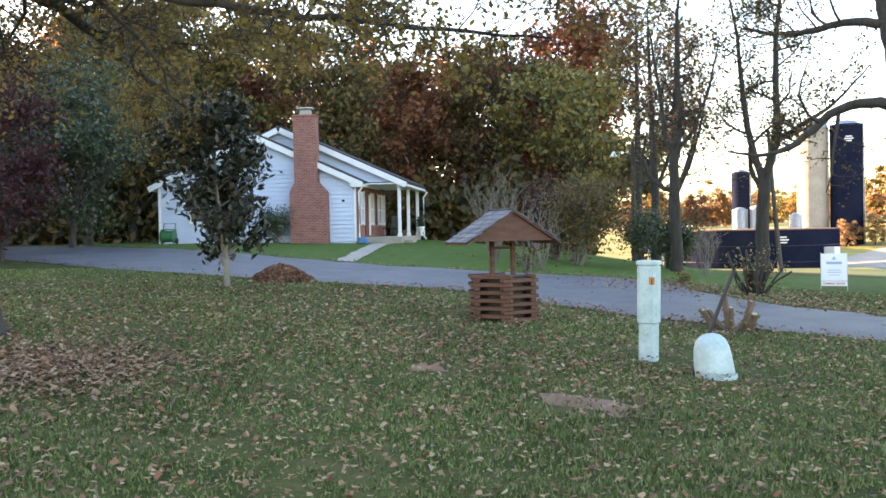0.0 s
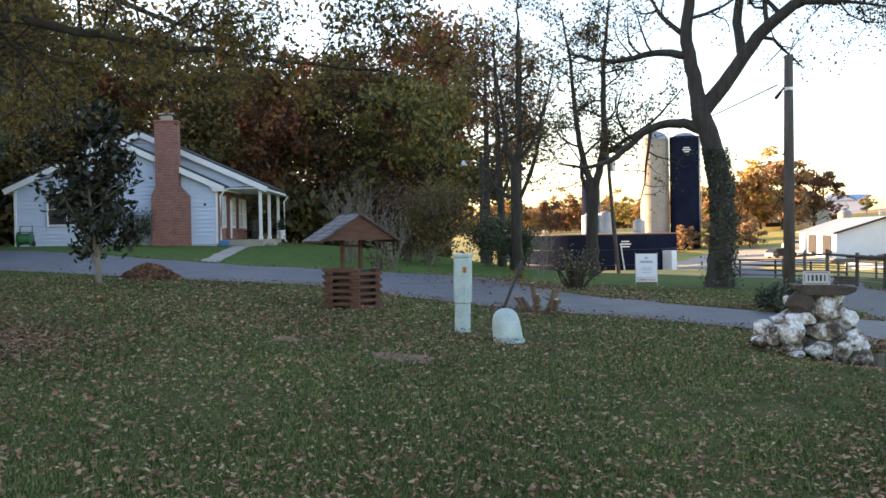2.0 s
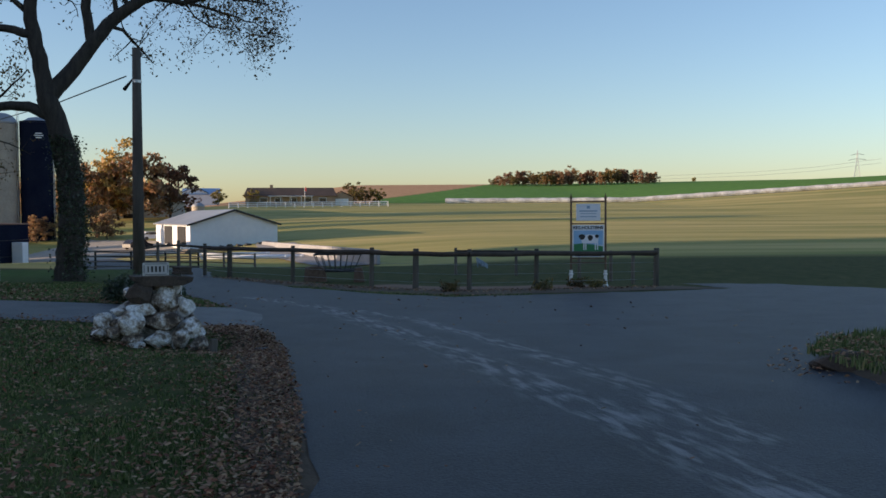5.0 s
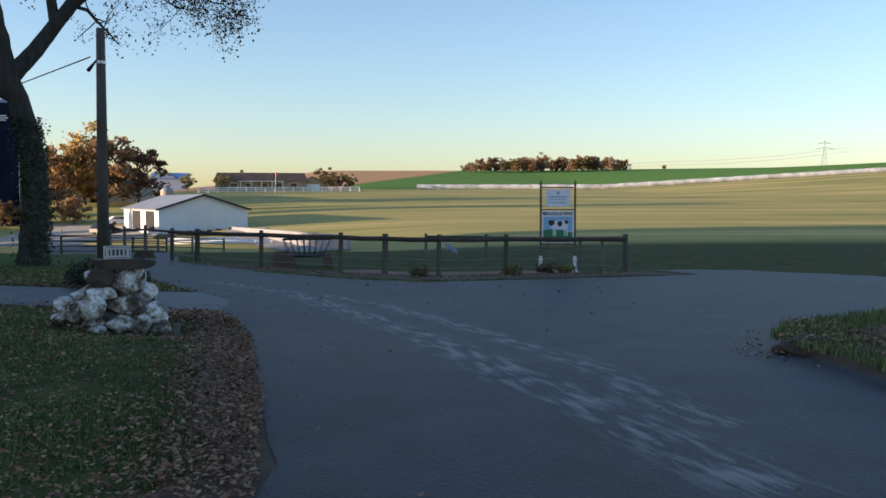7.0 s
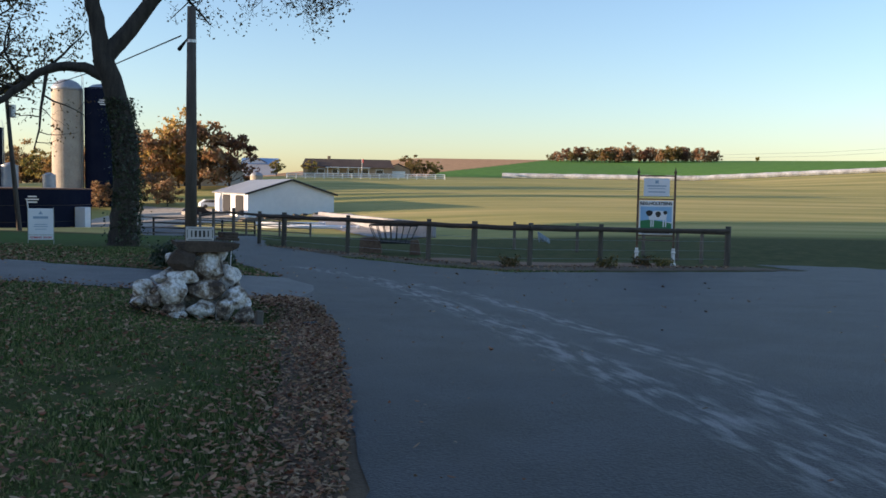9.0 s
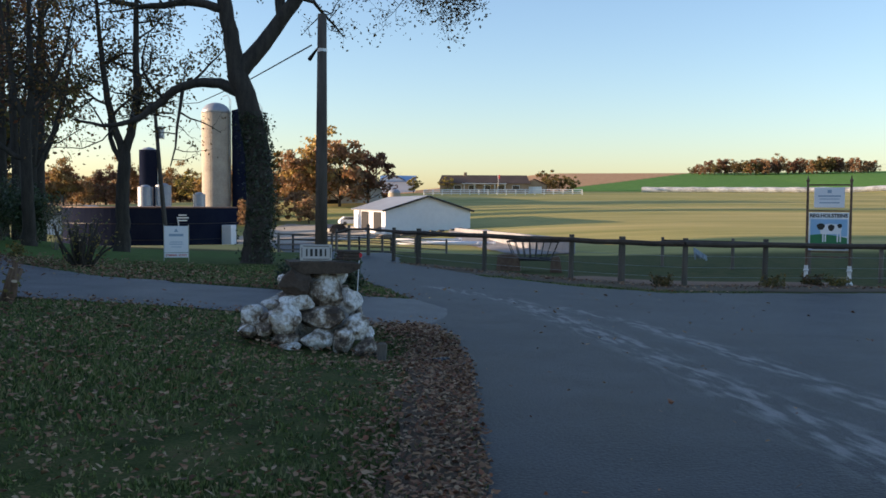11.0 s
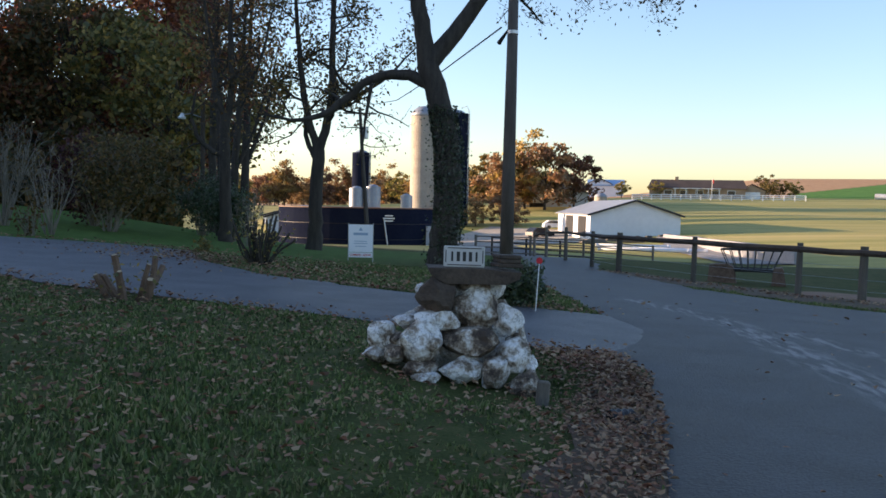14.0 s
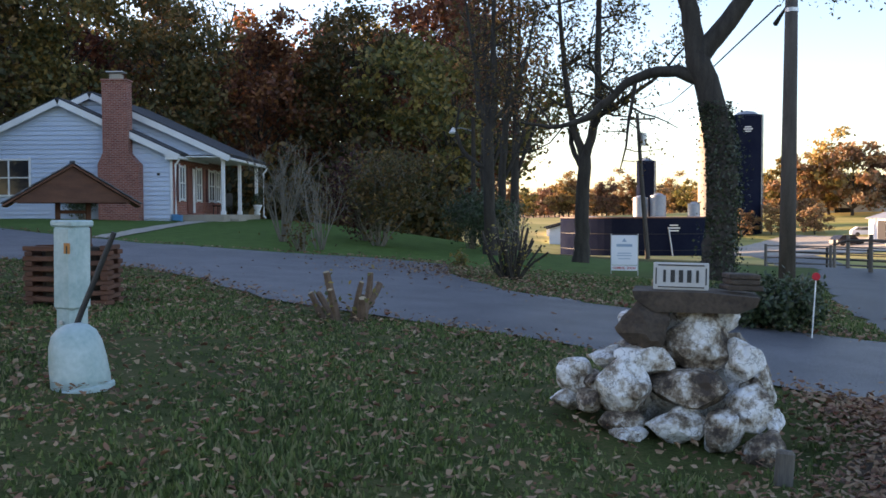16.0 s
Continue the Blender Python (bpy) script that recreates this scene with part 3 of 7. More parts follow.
def house():
    z0 = gz(-36.0, 26.6) + 0.10
    h = thing("house", "single-storey house of pale siding with a white-posted porch", "house", pose(-36.0, 26.6, z0, 0, 0, 41.4))
    W, H = HOUSE_W, HOUSE_H
    wl, wr = WING_E - WING_W, WING_E
    wp = (wl + wr) / 2
    g = Geo().prism([(-W, -0.6), (-0.01, -0.6), (-0.01, H), (-W / 2, H + RISE), (-W, H)], 0.0, WING_V + 0.2)
    wall = part("wall", g, SIDING, h)
    slope = RISE / (W / 2)
    boards(wall, -W, 0, lambda z: (-W, 0) if z <= H + 1e-6 else ((-W + (z - H) / slope, -(z - H) / slope) if z < H + RISE else None), 0.0)
    g = Geo().prism([(wl + 0.4, -0.6), (-0.02, -0.6), (-0.02, H), (wr - 0.05, H), (wp, H + WING_RISE), (wl + 0.4, H + 0.1)], WING_V, WING_V2)
    back = part("rear_wall", g, SIDING, h)
    ws = WING_RISE / (WING_W / 2)
    boards(back, wp, wr, lambda z: (wp - 3.0 + max(0, (z + H - H - WING_RISE + 1.3) * 2), wr - 0.05 - z / ws) if z + H < H + WING_RISE - 0.1 else None, WING_V - 0.0)
    for ob in [o for o in back.children if o.name.startswith("siding_board")]:
        ob.location.z = H
    # brick front under the porch, a skin over the side of the wall
    g = Geo().box((0.04, WING_V2 / 2, H / 2 - 0.3), (0.12, WING_V2, H + 0.55), 0.01)
    part("brick_front", g, BRICK, h, "pinkish red brick front wall")
    for v, w in ((0.95, 0.75), (3.35, 0.75), (5.4, 0.9), (6.5, 0.7)):
        sash_window(h, pose(0.13, v, 1.55, 0, 0, 90), w, 1.45)
        for s in (-1, 1):
            sg = Geo().box((0.125, v + s * (w / 2 + 0.22), 1.55), (0.04, 0.30, 1.55), 0.01)
            part("shutter", sg, surface("shutter_red", (0.10, 0.03, 0.03), (0.14, 0.045, 0.04), 3, 0.6, 0.1) if not bpy.data.materials.get("shutter_red") else bpy.data.materials["shutter_red"], h, "dark red shutter")
    door = part("front_door", Geo().box((0.14, 2.15, 1.25), (0.06, 0.9, 2.05), 0.015), surface("door_red", (0.16, 0.05, 0.04), (0.22, 0.07, 0.05), 2, 0.5, 0.05), h, "red front door behind a white storm door")
    part("storm_door", Geo().box((0.20, 2.45, 1.25), (0.04, 0.30, 2.0), 0.01), WHITE, door)
    sash_window(h, pose(-7.05, -0.075, 1.78), 1.85, 1.55, bars=1)
    # roofs
    o, y0 = 0.35, -0.35
    for nm, (xl, xr, xm, hh, rise, ya, yb) in {"roof": (-W, 0.0, -W / 2, H, RISE, y0, WING_V + 3), "rear_roof": (wl, wr, wp, H, WING_RISE, WING_V - 0.35, WING_V2 + 0.35)}.items():
        sl = rise / (xm - xl)
        g = Geo()
        g.prism(slab((xl - o, hh - o * sl + 0.06), (xm, hh + rise + 0.06), ya, yb, 0.14), ya, yb)
        g.prism(slab((xm, hh + rise + 0.06), (xr + o, hh - o * sl + 0.06), ya, yb, 0.14), ya, yb)
        r = part(nm, g, SHINGLE, h, "dark asphalt-shingled roof slope")
        for a, b in (((xl - o, hh - o * sl), (xm, hh + rise)), ((xm, hh + rise), (xr + o, hh - o * sl))):
            g = Geo().prism(slab((a[0], a[1] - 0.14), (b[0], b[1] - 0.14), ya, yb, 0.26), ya - 0.035, ya + 0.02)
            part("rake_board", g, WHITE, r, "white rake board")
        for x in (xl - o, xr + o):
            g = Geo()
            zz = hh - o * sl - 0.02
            g.box((x, (ya + yb) / 2, zz), (0.13, yb - ya, 0.13), 0.03)
            part("gutter", g, WHITE, r, "white gutter")
        g = Geo().box(((xr + (0.02 if nm == "roof" else -0.9)) , (ya + yb) / 2, hh - 0.09), (0.5 if nm == "roof" else 2.2, yb - ya - 0.08, 0.05))
        part("soffit", g, WHITE, r)
    g = Geo().prism([(-0.15, H - 0.28), (0.38, H - 0.28), (0.38, H - 0.02), (-0.15, H + 0.14)], -0.36, -0.02)
    part("eave_return", g, WHITE, h, "white boxed eave end")
    # porch
    g = Geo().box((0.95, (WING_V + WING_V2) / 2, 0.0), (2.1, WING_V2 - WING_V + 0.5, 0.34), 0.02)
    part("porch_floor", g, CONCRETE, h, "pale concrete porch floor")
    part("step", Geo().box((2.2, 2.6, -0.12), (0.4, 1.4, 0.22), 0.02), CONCRETE, h)
    for v in (WING_V + 0.1, 4.0, WING_V2 - 0.1):
        g = Geo().box((WING_E, v, H / 2 + 0.02), (0.15, 0.15, H - 0.34), 0.015)
        g.box((WING_E, v, 0.25), (0.2, 0.2, 0.16), 0.01)
        g.box((WING_E, v, H - 0.2), (0.2, 0.2, 0.10), 0.01)
        part("porch_post", g, WHITE, h, "square white porch post")
    part("porch_beam", Geo().box((WING_E, (WING_V + WING_V2) / 2, H - 0.1), (0.18, WING_V2 - WING_V + 0.2, 0.2), 0.01), WHITE, h)
    for x, y, zt in ((0.2, -0.1, H - 0.2), (WING_E + 0.32, WING_V2 + 0.1, H - 0.25)):
        g = Geo().tube([(x + 0.2, y, zt), (x + 0.1, y, zt - 0.18), (x, y + 0.02, zt - 0.28), (x, y + 0.02, 0.1), (x + 0.12, y - 0.06, -0.02)], 0.045, 8)
        part("downspout", g, WHITE, h, "white downspout")
    # chimney
    ch = part("chimney", Geo().prism([(-2.95, -0.6), (-1.22, -0.6), (-1.22, 2.3), (-1.66, 2.78), (-1.66, 5.8), (-2.72, 5.8), (-2.72, 2.78), (-2.95, 2.3)], -0.62, -0.03), BRICK, h, "tall red brick chimney with sloped shoulders")
    part("chimney_crown", Geo().box((-2.19, -0.33, 5.84), (1.14, 0.68, 0.10), 0.02), BRICK, ch)
    part("flue", Geo().box((-2.19, -0.33, 6.00), (0.5, 0.36, 0.24), 0.02), CONCRETE, ch)
    part("flue_cap", Geo().box((-2.19, -0.33, 6.20), (0.75, 0.5, 0.05), 0.01).tube([(-2.4, -0.33, 6.1), (-2.4, -0.33, 6.2)], 0.02, 6).tube([(-1.98, -0.33, 6.1), (-1.98, -0.33, 6.2)], 0.02, 6), GALVANISED, ch, "metal chimney cap")
    part("meter_box", Geo().box((-0.55, -0.05, 1.9), (0.12, 0.06, 0.1), 0.01), DARK_METAL, h)
    part("corner_board", Geo().box((-0.0, -0.03, H / 2), (0.10, 0.10, H), 0.01), WHITE, h)
    part("corner_board", Geo().box((-W, -0.03, H / 2), (0.12, 0.10, H), 0.01), WHITE, h)
    return h


house()

HOUSE_M = pose(-36.0, 26.6, 0, 0, 0, 41.4)


def by_house(u, v):
    p = HOUSE_M @ Vector((u, v, 0))
    return p.x, p.y


paved("garden_path", [(-25.7, 18.15), (-25.0, 18.35), (-29.5, 22.7), (-33.6, 26.5), (-34.4, 27.6), (-35.0, 27.0), (-34.0, 25.9), (-30.0, 22.2)], 0.8, 0.06, CONCRETE, "pale concrete path across the front lawn", "path", wobble=0.04)


def flower_pot():
    x, y = by_house(2.2, 6.2)
    t = thing("flower_pot", "white urn with a clipped green bush beside the porch", "flower pot", pose(x, y, gz(x, y) + 0.22))
    part("pot", Geo().lathe([(0.12, 0), (0.15, 0.04), (0.10, 0.14), (0.2, 0.4), (0.24, 0.5), (0.21, 0.5)], 16), WHITE, t, smooth=True)
    rng = np.random.default_rng(3)
    c = rng.normal(size=(500, 3)) * (0.12, 0.12, 0.16) + (0, 0, 0.72)
    tagged(part("plant", leaf_mesh("plant", c, 0.05, LEAF_DARK, rng), None, t), kind="stuff")


def porch_chair(u, v, yaw):
    x, y = by_house(u, v)
    t = thing("porch_chair", "dark metal porch chair standing against the brick wall", "chair", pose(x, y, gz(-36, 26.6) + 0.10 + 0.17, 0, 0, yaw), "chairs on the porch")
    part("seat", Geo().box((0, 0, 0.42), (0.5, 0.5, 0.05), 0.02), DARK_METAL, t)
    part("backrest", Geo().box((0, 0.24, 0.75), (0.5, 0.05, 0.6), 0.02), DARK_METAL, t)
    for a in (-1, 1):
        for b in (-1, 1):
            part("leg", Geo().tube([(a * 0.22, b * 0.22, 0), (a * 0.2, b * 0.2, 0.42)], 0.02, 6), DARK_METAL, t)


def garden_cart():
    x, y = by_house(-8.6, -1.2)
    green = surface("green_plastic", (0.01, 0.12, 0.05), (0.02, 0.17, 0.07), 3, 0.4, 0.02)
    t = thing("hose_cart", "green plastic hose cart standing against the house", "hose cart", pose(x, y, gz(x, y), 0, 0, 41))
    part("reel", Geo().tube([(-0.25, 0, 0.35), (0.25, 0, 0.35)], 0.26, 18), green, t, smooth=False)
    for s in (-1, 1):
        part("side_plate", Geo().tube([(s * 0.27, 0, 0.35), (s * 0.30, 0, 0.35)], 0.33, 18), green, t)
        part("wheel", Geo().tube([(s * 0.34, 0.1, 0.14), (s * 0.39, 0.1, 0.14)], 0.14, 14), DARK_METAL, t)
    part("handle", Geo().tube([(-0.28, 0.05, 0.5), (-0.28, 0.2, 0.95), (0.28, 0.2, 0.95), (0.28, 0.05, 0.5)], 0.022, 6), DARK_METAL, t)
    part("lid", Geo().box((0, 0.05, 0.66), (0.6, 0.5, 0.05), 0.02), green, t)


def bucket():
    x, y = by_house(0.5, -0.9)
    blue = surface("blue_plastic", (0.05, 0.22, 0.40), (0.07, 0.28, 0.48), 3, 0.4, 0.02)
    t = thing("hose_coil", "blue garden hose coiled by the corner of the house", "garden hose", pose(x, y, gz(x, y)))
    g = Geo()
    k = 90
    g.tube([(0.24 * math.cos(i * 0.35) * (1 - 0.1 * math.sin(i * 0.07)), 0.24 * math.sin(i * 0.35), 0.03 + i * 0.003) for i in range(k)], 0.022, 5)
    part("coil", g, blue, t)


LEAF_DARK = foliage("dark_evergreen_leaves", [(0.020, 0.034, 0.016), (0.040, 0.065, 0.027), (0.06, 0.085, 0.036)], 0.15, 0.4)
flower_pot()
porch_chair(0.75, 4.6, -60)
porch_chair(0.75, 5.6, -75)
garden_cart()
bucket()

# ---- trees ----
BARK = surface("dark_bark", (0.020, 0.016, 0.013), (0.070, 0.058, 0.047), 2.5, 0.95, 0.9, 18, stretch=(3, 3, 0.6))
BARK_PALE = surface("grey_bark", (0.12, 0.105, 0.085), (0.25, 0.22, 0.18), 2.5, 0.95, 0.7, 18, stretch=(3, 3, 0.6))
LEAF_OLIVE = foliage("olive_autumn_leaves", [(0.062, 0.070, 0.023), (0.115, 0.110, 0.036), (0.21, 0.155, 0.042), (0.30, 0.185, 0.045)])
LEAF_RUST = foliage("rust_autumn_leaves", [(0.105, 0.040, 0.021), (0.19, 0.066, 0.028), (0.28, 0.10, 0.036), (0.35, 0.165, 0.055)])
LEAF_GOLD = foliage("gold_autumn_leaves", [(0.17, 0.12, 0.045), (0.28, 0.18, 0.06), (0.35, 0.21, 0.07), (0.30, 0.15, 0.06)])
LEAF_WINE = foliage("wine_red_leaves", [(0.036, 0.013, 0.012), (0.070, 0.020, 0.018), (0.115, 0.036, 0.025)])
LEAF_SPARSE = foliage("last_brown_leaves", [(0.070, 0.049, 0.017), (0.154, 0.091, 0.028), (0.210, 0.140, 0.035), (0.098, 0.098, 0.028)], 0.5)
LEAF_ORANGE = foliage("orange_autumn_leaves", [(0.20, 0.10, 0.05), (0.33, 0.165, 0.085), (0.28, 0.18, 0.085), (0.17, 0.12, 0.06)])


def bent(p, d, length, rng, k=4, wander=0.25, up=0.15):
    """A crooked line from p towards d."""
    pts, d = [np.array(p, float)], np.array(d, float) / np.linalg.norm(d)
    for _ in range(k):
        d = d + rng.normal(size=3) * wander + np.array([0, 0, up])
        d /= np.linalg.norm(d)
        pts.append(pts[-1] + d * length / k)
    return np.array(pts)


def sprout(g, tips, pts, radii, rng, count, length, depth, start=0.3, up=0.2, out=0.9, wander=0.25, fine=True):
    """Side branches along a limb, thinner at each level; the finest leave points for leaves."""
    k = len(pts)
    for i in range(count):
        t = start + (1 - start) * (i + rng.uniform(0.2, 0.8)) / count
        s = min(t * (k - 1), k - 1.001)
        j = int(s)
        p = pts[j] + (pts[j + 1] - pts[j]) * (s - j)
        r = (radii[j] + (radii[j + 1] - radii[j]) * (s - j)) * rng.uniform(0.45, 0.7)
        along = pts[j + 1] - pts[j]
        along /= np.linalg.norm(along) + 1e-9
        side = rng.normal(size=3)
        side -= along * (side @ along)
        side /= np.linalg.norm(side) + 1e-9
        d = along * (1 - out * 0.6) + side * out + np.array([0, 0, up])
        L = length * rng.uniform(0.6, 1.15) * (1 - 0.35 * t)
        q = bent(p, d, L, rng, 4 if depth else 3, wander, up * 0.5)
        rr = np.linspace(max(r, 0.006), max(r * 0.3, 0.004), len(q))
        if depth or fine:
            g.tube(q, rr, (3, 4, 5, 6)[min(depth, 3)], False)
        if depth:
            sprout(g, tips, q, rr, rng, max(2, int(count * 0.75)) if depth > 1 else 4, L * 0.55, depth - 1, 0.25, up, out, wander, fine)
        else:
            tips.append(q[1:])
        if depth == 1:
            tips.append(q[-2:])
    return tips


def leaves_round(tips, count, scatter, rng):
    t = np.concatenate(tips)
    return t[rng.integers(0, len(t), count)] + rng.normal(size=(count, 3)) * scatter


def wood_tree(seed, height, r, leaves, size, mat, spread=0.30, crown_from=0.28, clumps=46, loose=0.86):
    """Meshes of one broad-crowned tree: a trunk whose limbs run out to uneven clumps, and the leaves of those clumps."""
    rng = np.random.default_rng(seed)
    g = Geo()
    trunk = bent((0, 0, -0.3), (rng.normal() * 0.05, rng.normal() * 0.05, 1), height * 0.85, rng, 8, 0.06, 0.06)
    rr = np.linspace(r, r * 0.15, 9)
    rr[0] *= 1.35
    g.tube(trunk, rr, 9, False)
    mid, half = height * (1 + crown_from) / 2, height * (1 - crown_from) / 2
    lobes = rng.uniform(0, 6.28, 3)
    points, weights = [], []
    for i in range(clumps):
        d = rng.normal(size=3)
        d /= np.linalg.norm(d)
        ang = math.atan2(d[1], d[0])
        swell = 1 + 0.22 * math.sin(2 * ang + lobes[0]) + 0.16 * math.sin(3 * ang + lobes[1]) + 0.12 * math.sin(5 * d[2] + lobes[2])
        reach = rng.uniform(0.35, 1.0) ** 0.6 * swell
        taper = 1.0 if d[2] < 0.2 else 1.0 - 0.25 * d[2]
        c = np.array([d[0] * spread * height * reach * taper, d[1] * spread * height * reach * taper, mid + d[2] * half * min(reach, 1.12)])
        j = int(np.clip(np.interp(c[2] - 0.12 * height - 0.35 * math.hypot(c[0], c[1]), trunk[:, 2], range(9)), 1, 7))
        a = trunk[j]
        bow = (a + c) / 2 + np.array([0, 0, 0.06 * height]) * rng.uniform(-0.3, 1) + rng.normal(size=3) * 0.25
        q = np.array([a, (a + bow) / 2 + rng.normal(size=3) * 0.1, bow, (bow + c) / 2 + rng.normal(size=3) * 0.15, c])
        g.tube(q, np.linspace(max(rr[j] * 0.42, 0.03), 0.015, 5), 5, False)
        for _ in range(3):
            e = c + rng.normal(size=3) * (0.8, 0.8, 0.6)
            g.tube([q[3], (q[3] + e) / 2 + rng.normal(size=3) * 0.15, e], [0.03, 0.018, 0.008], 3, False)
        points.append(c)
        weights.append(rng.uniform(0.35, 1.6))
    points, weights = np.array(points), np.array(weights)
    pick = rng.choice(clumps, leaves, p=weights / weights.sum())
    wide = rng.uniform(0.65, 1.35, (clumps, 1)) * loose * height / 17
    off = rng.normal(size=(leaves, 3)) * (1.0, 1.0, 0.62)
    centres = points[pick] + off * wide[pick]
    return g.mesh("trunk", BARK, True), leaf_mesh("crown", centres, size, mat, rng)


def plant_tree(meshes, x, y, yaw, s, label, group, name="tree", z=None):
    t = thing(name, label, "tree", Matrix.Translation((x, y, (gz(x, y) if z is None else z))) @ pose(0, 0, 0, 0, 0, yaw) @ Matrix.Scale(s, 4), group)
    part("trunk", meshes[0], None, t)
    part("crown", meshes[1], None, t)
    return t


def woods():
    kinds = [
        (wood_tree(11, 17, 0.26, 9600, 0.215, LEAF_OLIVE, 0.30, 0.18), "tall oak with thinning olive-brown leaves"),
        (wood_tree(12, 15, 0.22, 9600, 0.215, LEAF_RUST, 0.33, 0.16), "tall tree with rust-brown autumn leaves"),
        (wood_tree(13, 18, 0.28, 9600, 0.215, LEAF_DARK, 0.28, 0.14, 52), "tall dark green tree at the wood's edge"),
        (wood_tree(14, 17, 0.24, 2600, 0.15, LEAF_SPARSE, 0.27, 0.25, 60, 1.1), "half-bare tree with a few brown leaves"),
        (wood_tree(15, 11, 0.18, 7000, 0.15, LEAF_WINE, 0.36, 0.06), "smaller tree with wine-red leaves"),
        (wood_tree(16, 16, 0.25, 9600, 0.215, LEAF_OLIVE, 0.36, 0.12, 40), "broad oak with olive-brown leaves"),
        (wood_tree(17, 17, 0.25, 9600, 0.215, LEAF_RUST, 0.28, 0.2, 42), "tall tree with rust-brown leaves"),
    ]
    rng = random.Random(5)
    for row, (dist, gap) in enumerate(((60, 5.2), (69, 6.0), (80, 7.0), (93, 9.0))):
        az = 39.5 + row * 0.4
        # past 85 degrees the trees are unseen, added sparsely to shade the foreground
        while az < 128:
            d = dist + rng.uniform(-3, 3)
            a = radians(az)
            meshes, label = kinds[rng.choices(range(7), (1, 4, 1, 2, 3, 1, 4) if az < 52 else ((3, 2, 3, 2, 2, 3, 1) if row < 2 else (3, 2, 4, 2, 0, 3, 2)))[0]]
            s = rng.uniform(0.84, 1.14) * (dist * 0.2 + 2.4) / 17
            plant_tree(meshes, -math.sin(a) * d, math.cos(a) * d, rng.uniform(0, 360), s, label, "trees of the wood behind the house")
            az += math.degrees(gap * rng.uniform(0.8, 1.25) / d) * (1 if az < 85 else 1.9)
    # brush under the wood
    r = np.random.default_rng(8)
    k = 42000
    a, d = np.radians(r.uniform(39, 92, k)), r.uniform(57, 68, k)
    x, y = -np.sin(a) * d, np.cos(a) * d
    top = 3.4 + 1.6 * np.sin(a * 55) * np.sin(a * 21 + 1) + r.uniform(0, 1.2, k)
    c = np.stack([x, y, ground(x, y) + r.uniform(0, 1, k) * top], 1)
    ob = new("brush", leaf_mesh("brush", c, 0.30, LEAF_OLIVE, r))
    tagged(ob, "dark brush and saplings along the wood's edge", "brush", kind="stuff")
    # wine-red hedge trees towards the drive's end
    for x, y, s in ((-27.5, 7.5, 0.52), (-30.5, 9.5, 0.58), (-33, 5.5, 0.62), (-36, 10.5, 0.6)):
        plant_tree(kinds[4][0], x, y, 40 * s * 7, s, "bushy red-leaved tree beside the driveway", "red trees by the drive")
    for x, y, s in ((-38.5, 14.5, 0.42), (-41, 12, 0.5), (-43.5, 17, 0.6)):
        plant_tree(kinds[2][0], x, y, 90 * s, s, "dark evergreen beside the house", "evergreens by the house")


woods()


def line_tree(name, base, right, stems, label, seed, leaves, size, mat, sub=7, sublen=3.2, scatter=0.22, bark=BARK, depth=2):
    """A tree whose main stems are given as (across, depth, height, radius) stations, with branches grown along them."""
    rng = np.random.default_rng(seed)
    t = thing(name, label, "tree", Matrix.Translation((base[0], base[1], gz(*base) - 0.15)))
    rx, ry = right
    g, tips = Geo(), []
    for n_sub, start, st in stems:
        p = np.array([(a * rx - d * ry, a * ry + d * rx, z) for a, d, z, _ in st])
        r = np.array([q[3] for q in st])
        # smooth the line
        u = np.linspace(0, len(p) - 1, (len(p) - 1) * 4 + 1)
        fine = np.stack([np.interp(u, range(len(p)), p[:, i]) for i in range(3)], 1)
        for _ in range(2):
            fine[1:-1] = 0.25 * fine[:-2] + 0.5 * fine[1:-1] + 0.25 * fine[2:]
        fine[1:-1] += rng.normal(size=(len(fine) - 2, 3)) * 0.02
        fr = np.interp(u, range(len(p)), r)
        g.tube(fine, fr, 12, False)
        if n_sub:
            sprout(g, tips, fine, fr * 0.8, rng, n_sub, sublen, depth, start, 0.12, 0.95, 0.32)
    part("trunk", g, bark, t, smooth=True)
    if leaves:
        part("crown", leaf_mesh("crown", leaves_round(tips, leaves, scatter, rng), size, mat, rng), None, t)
    return t


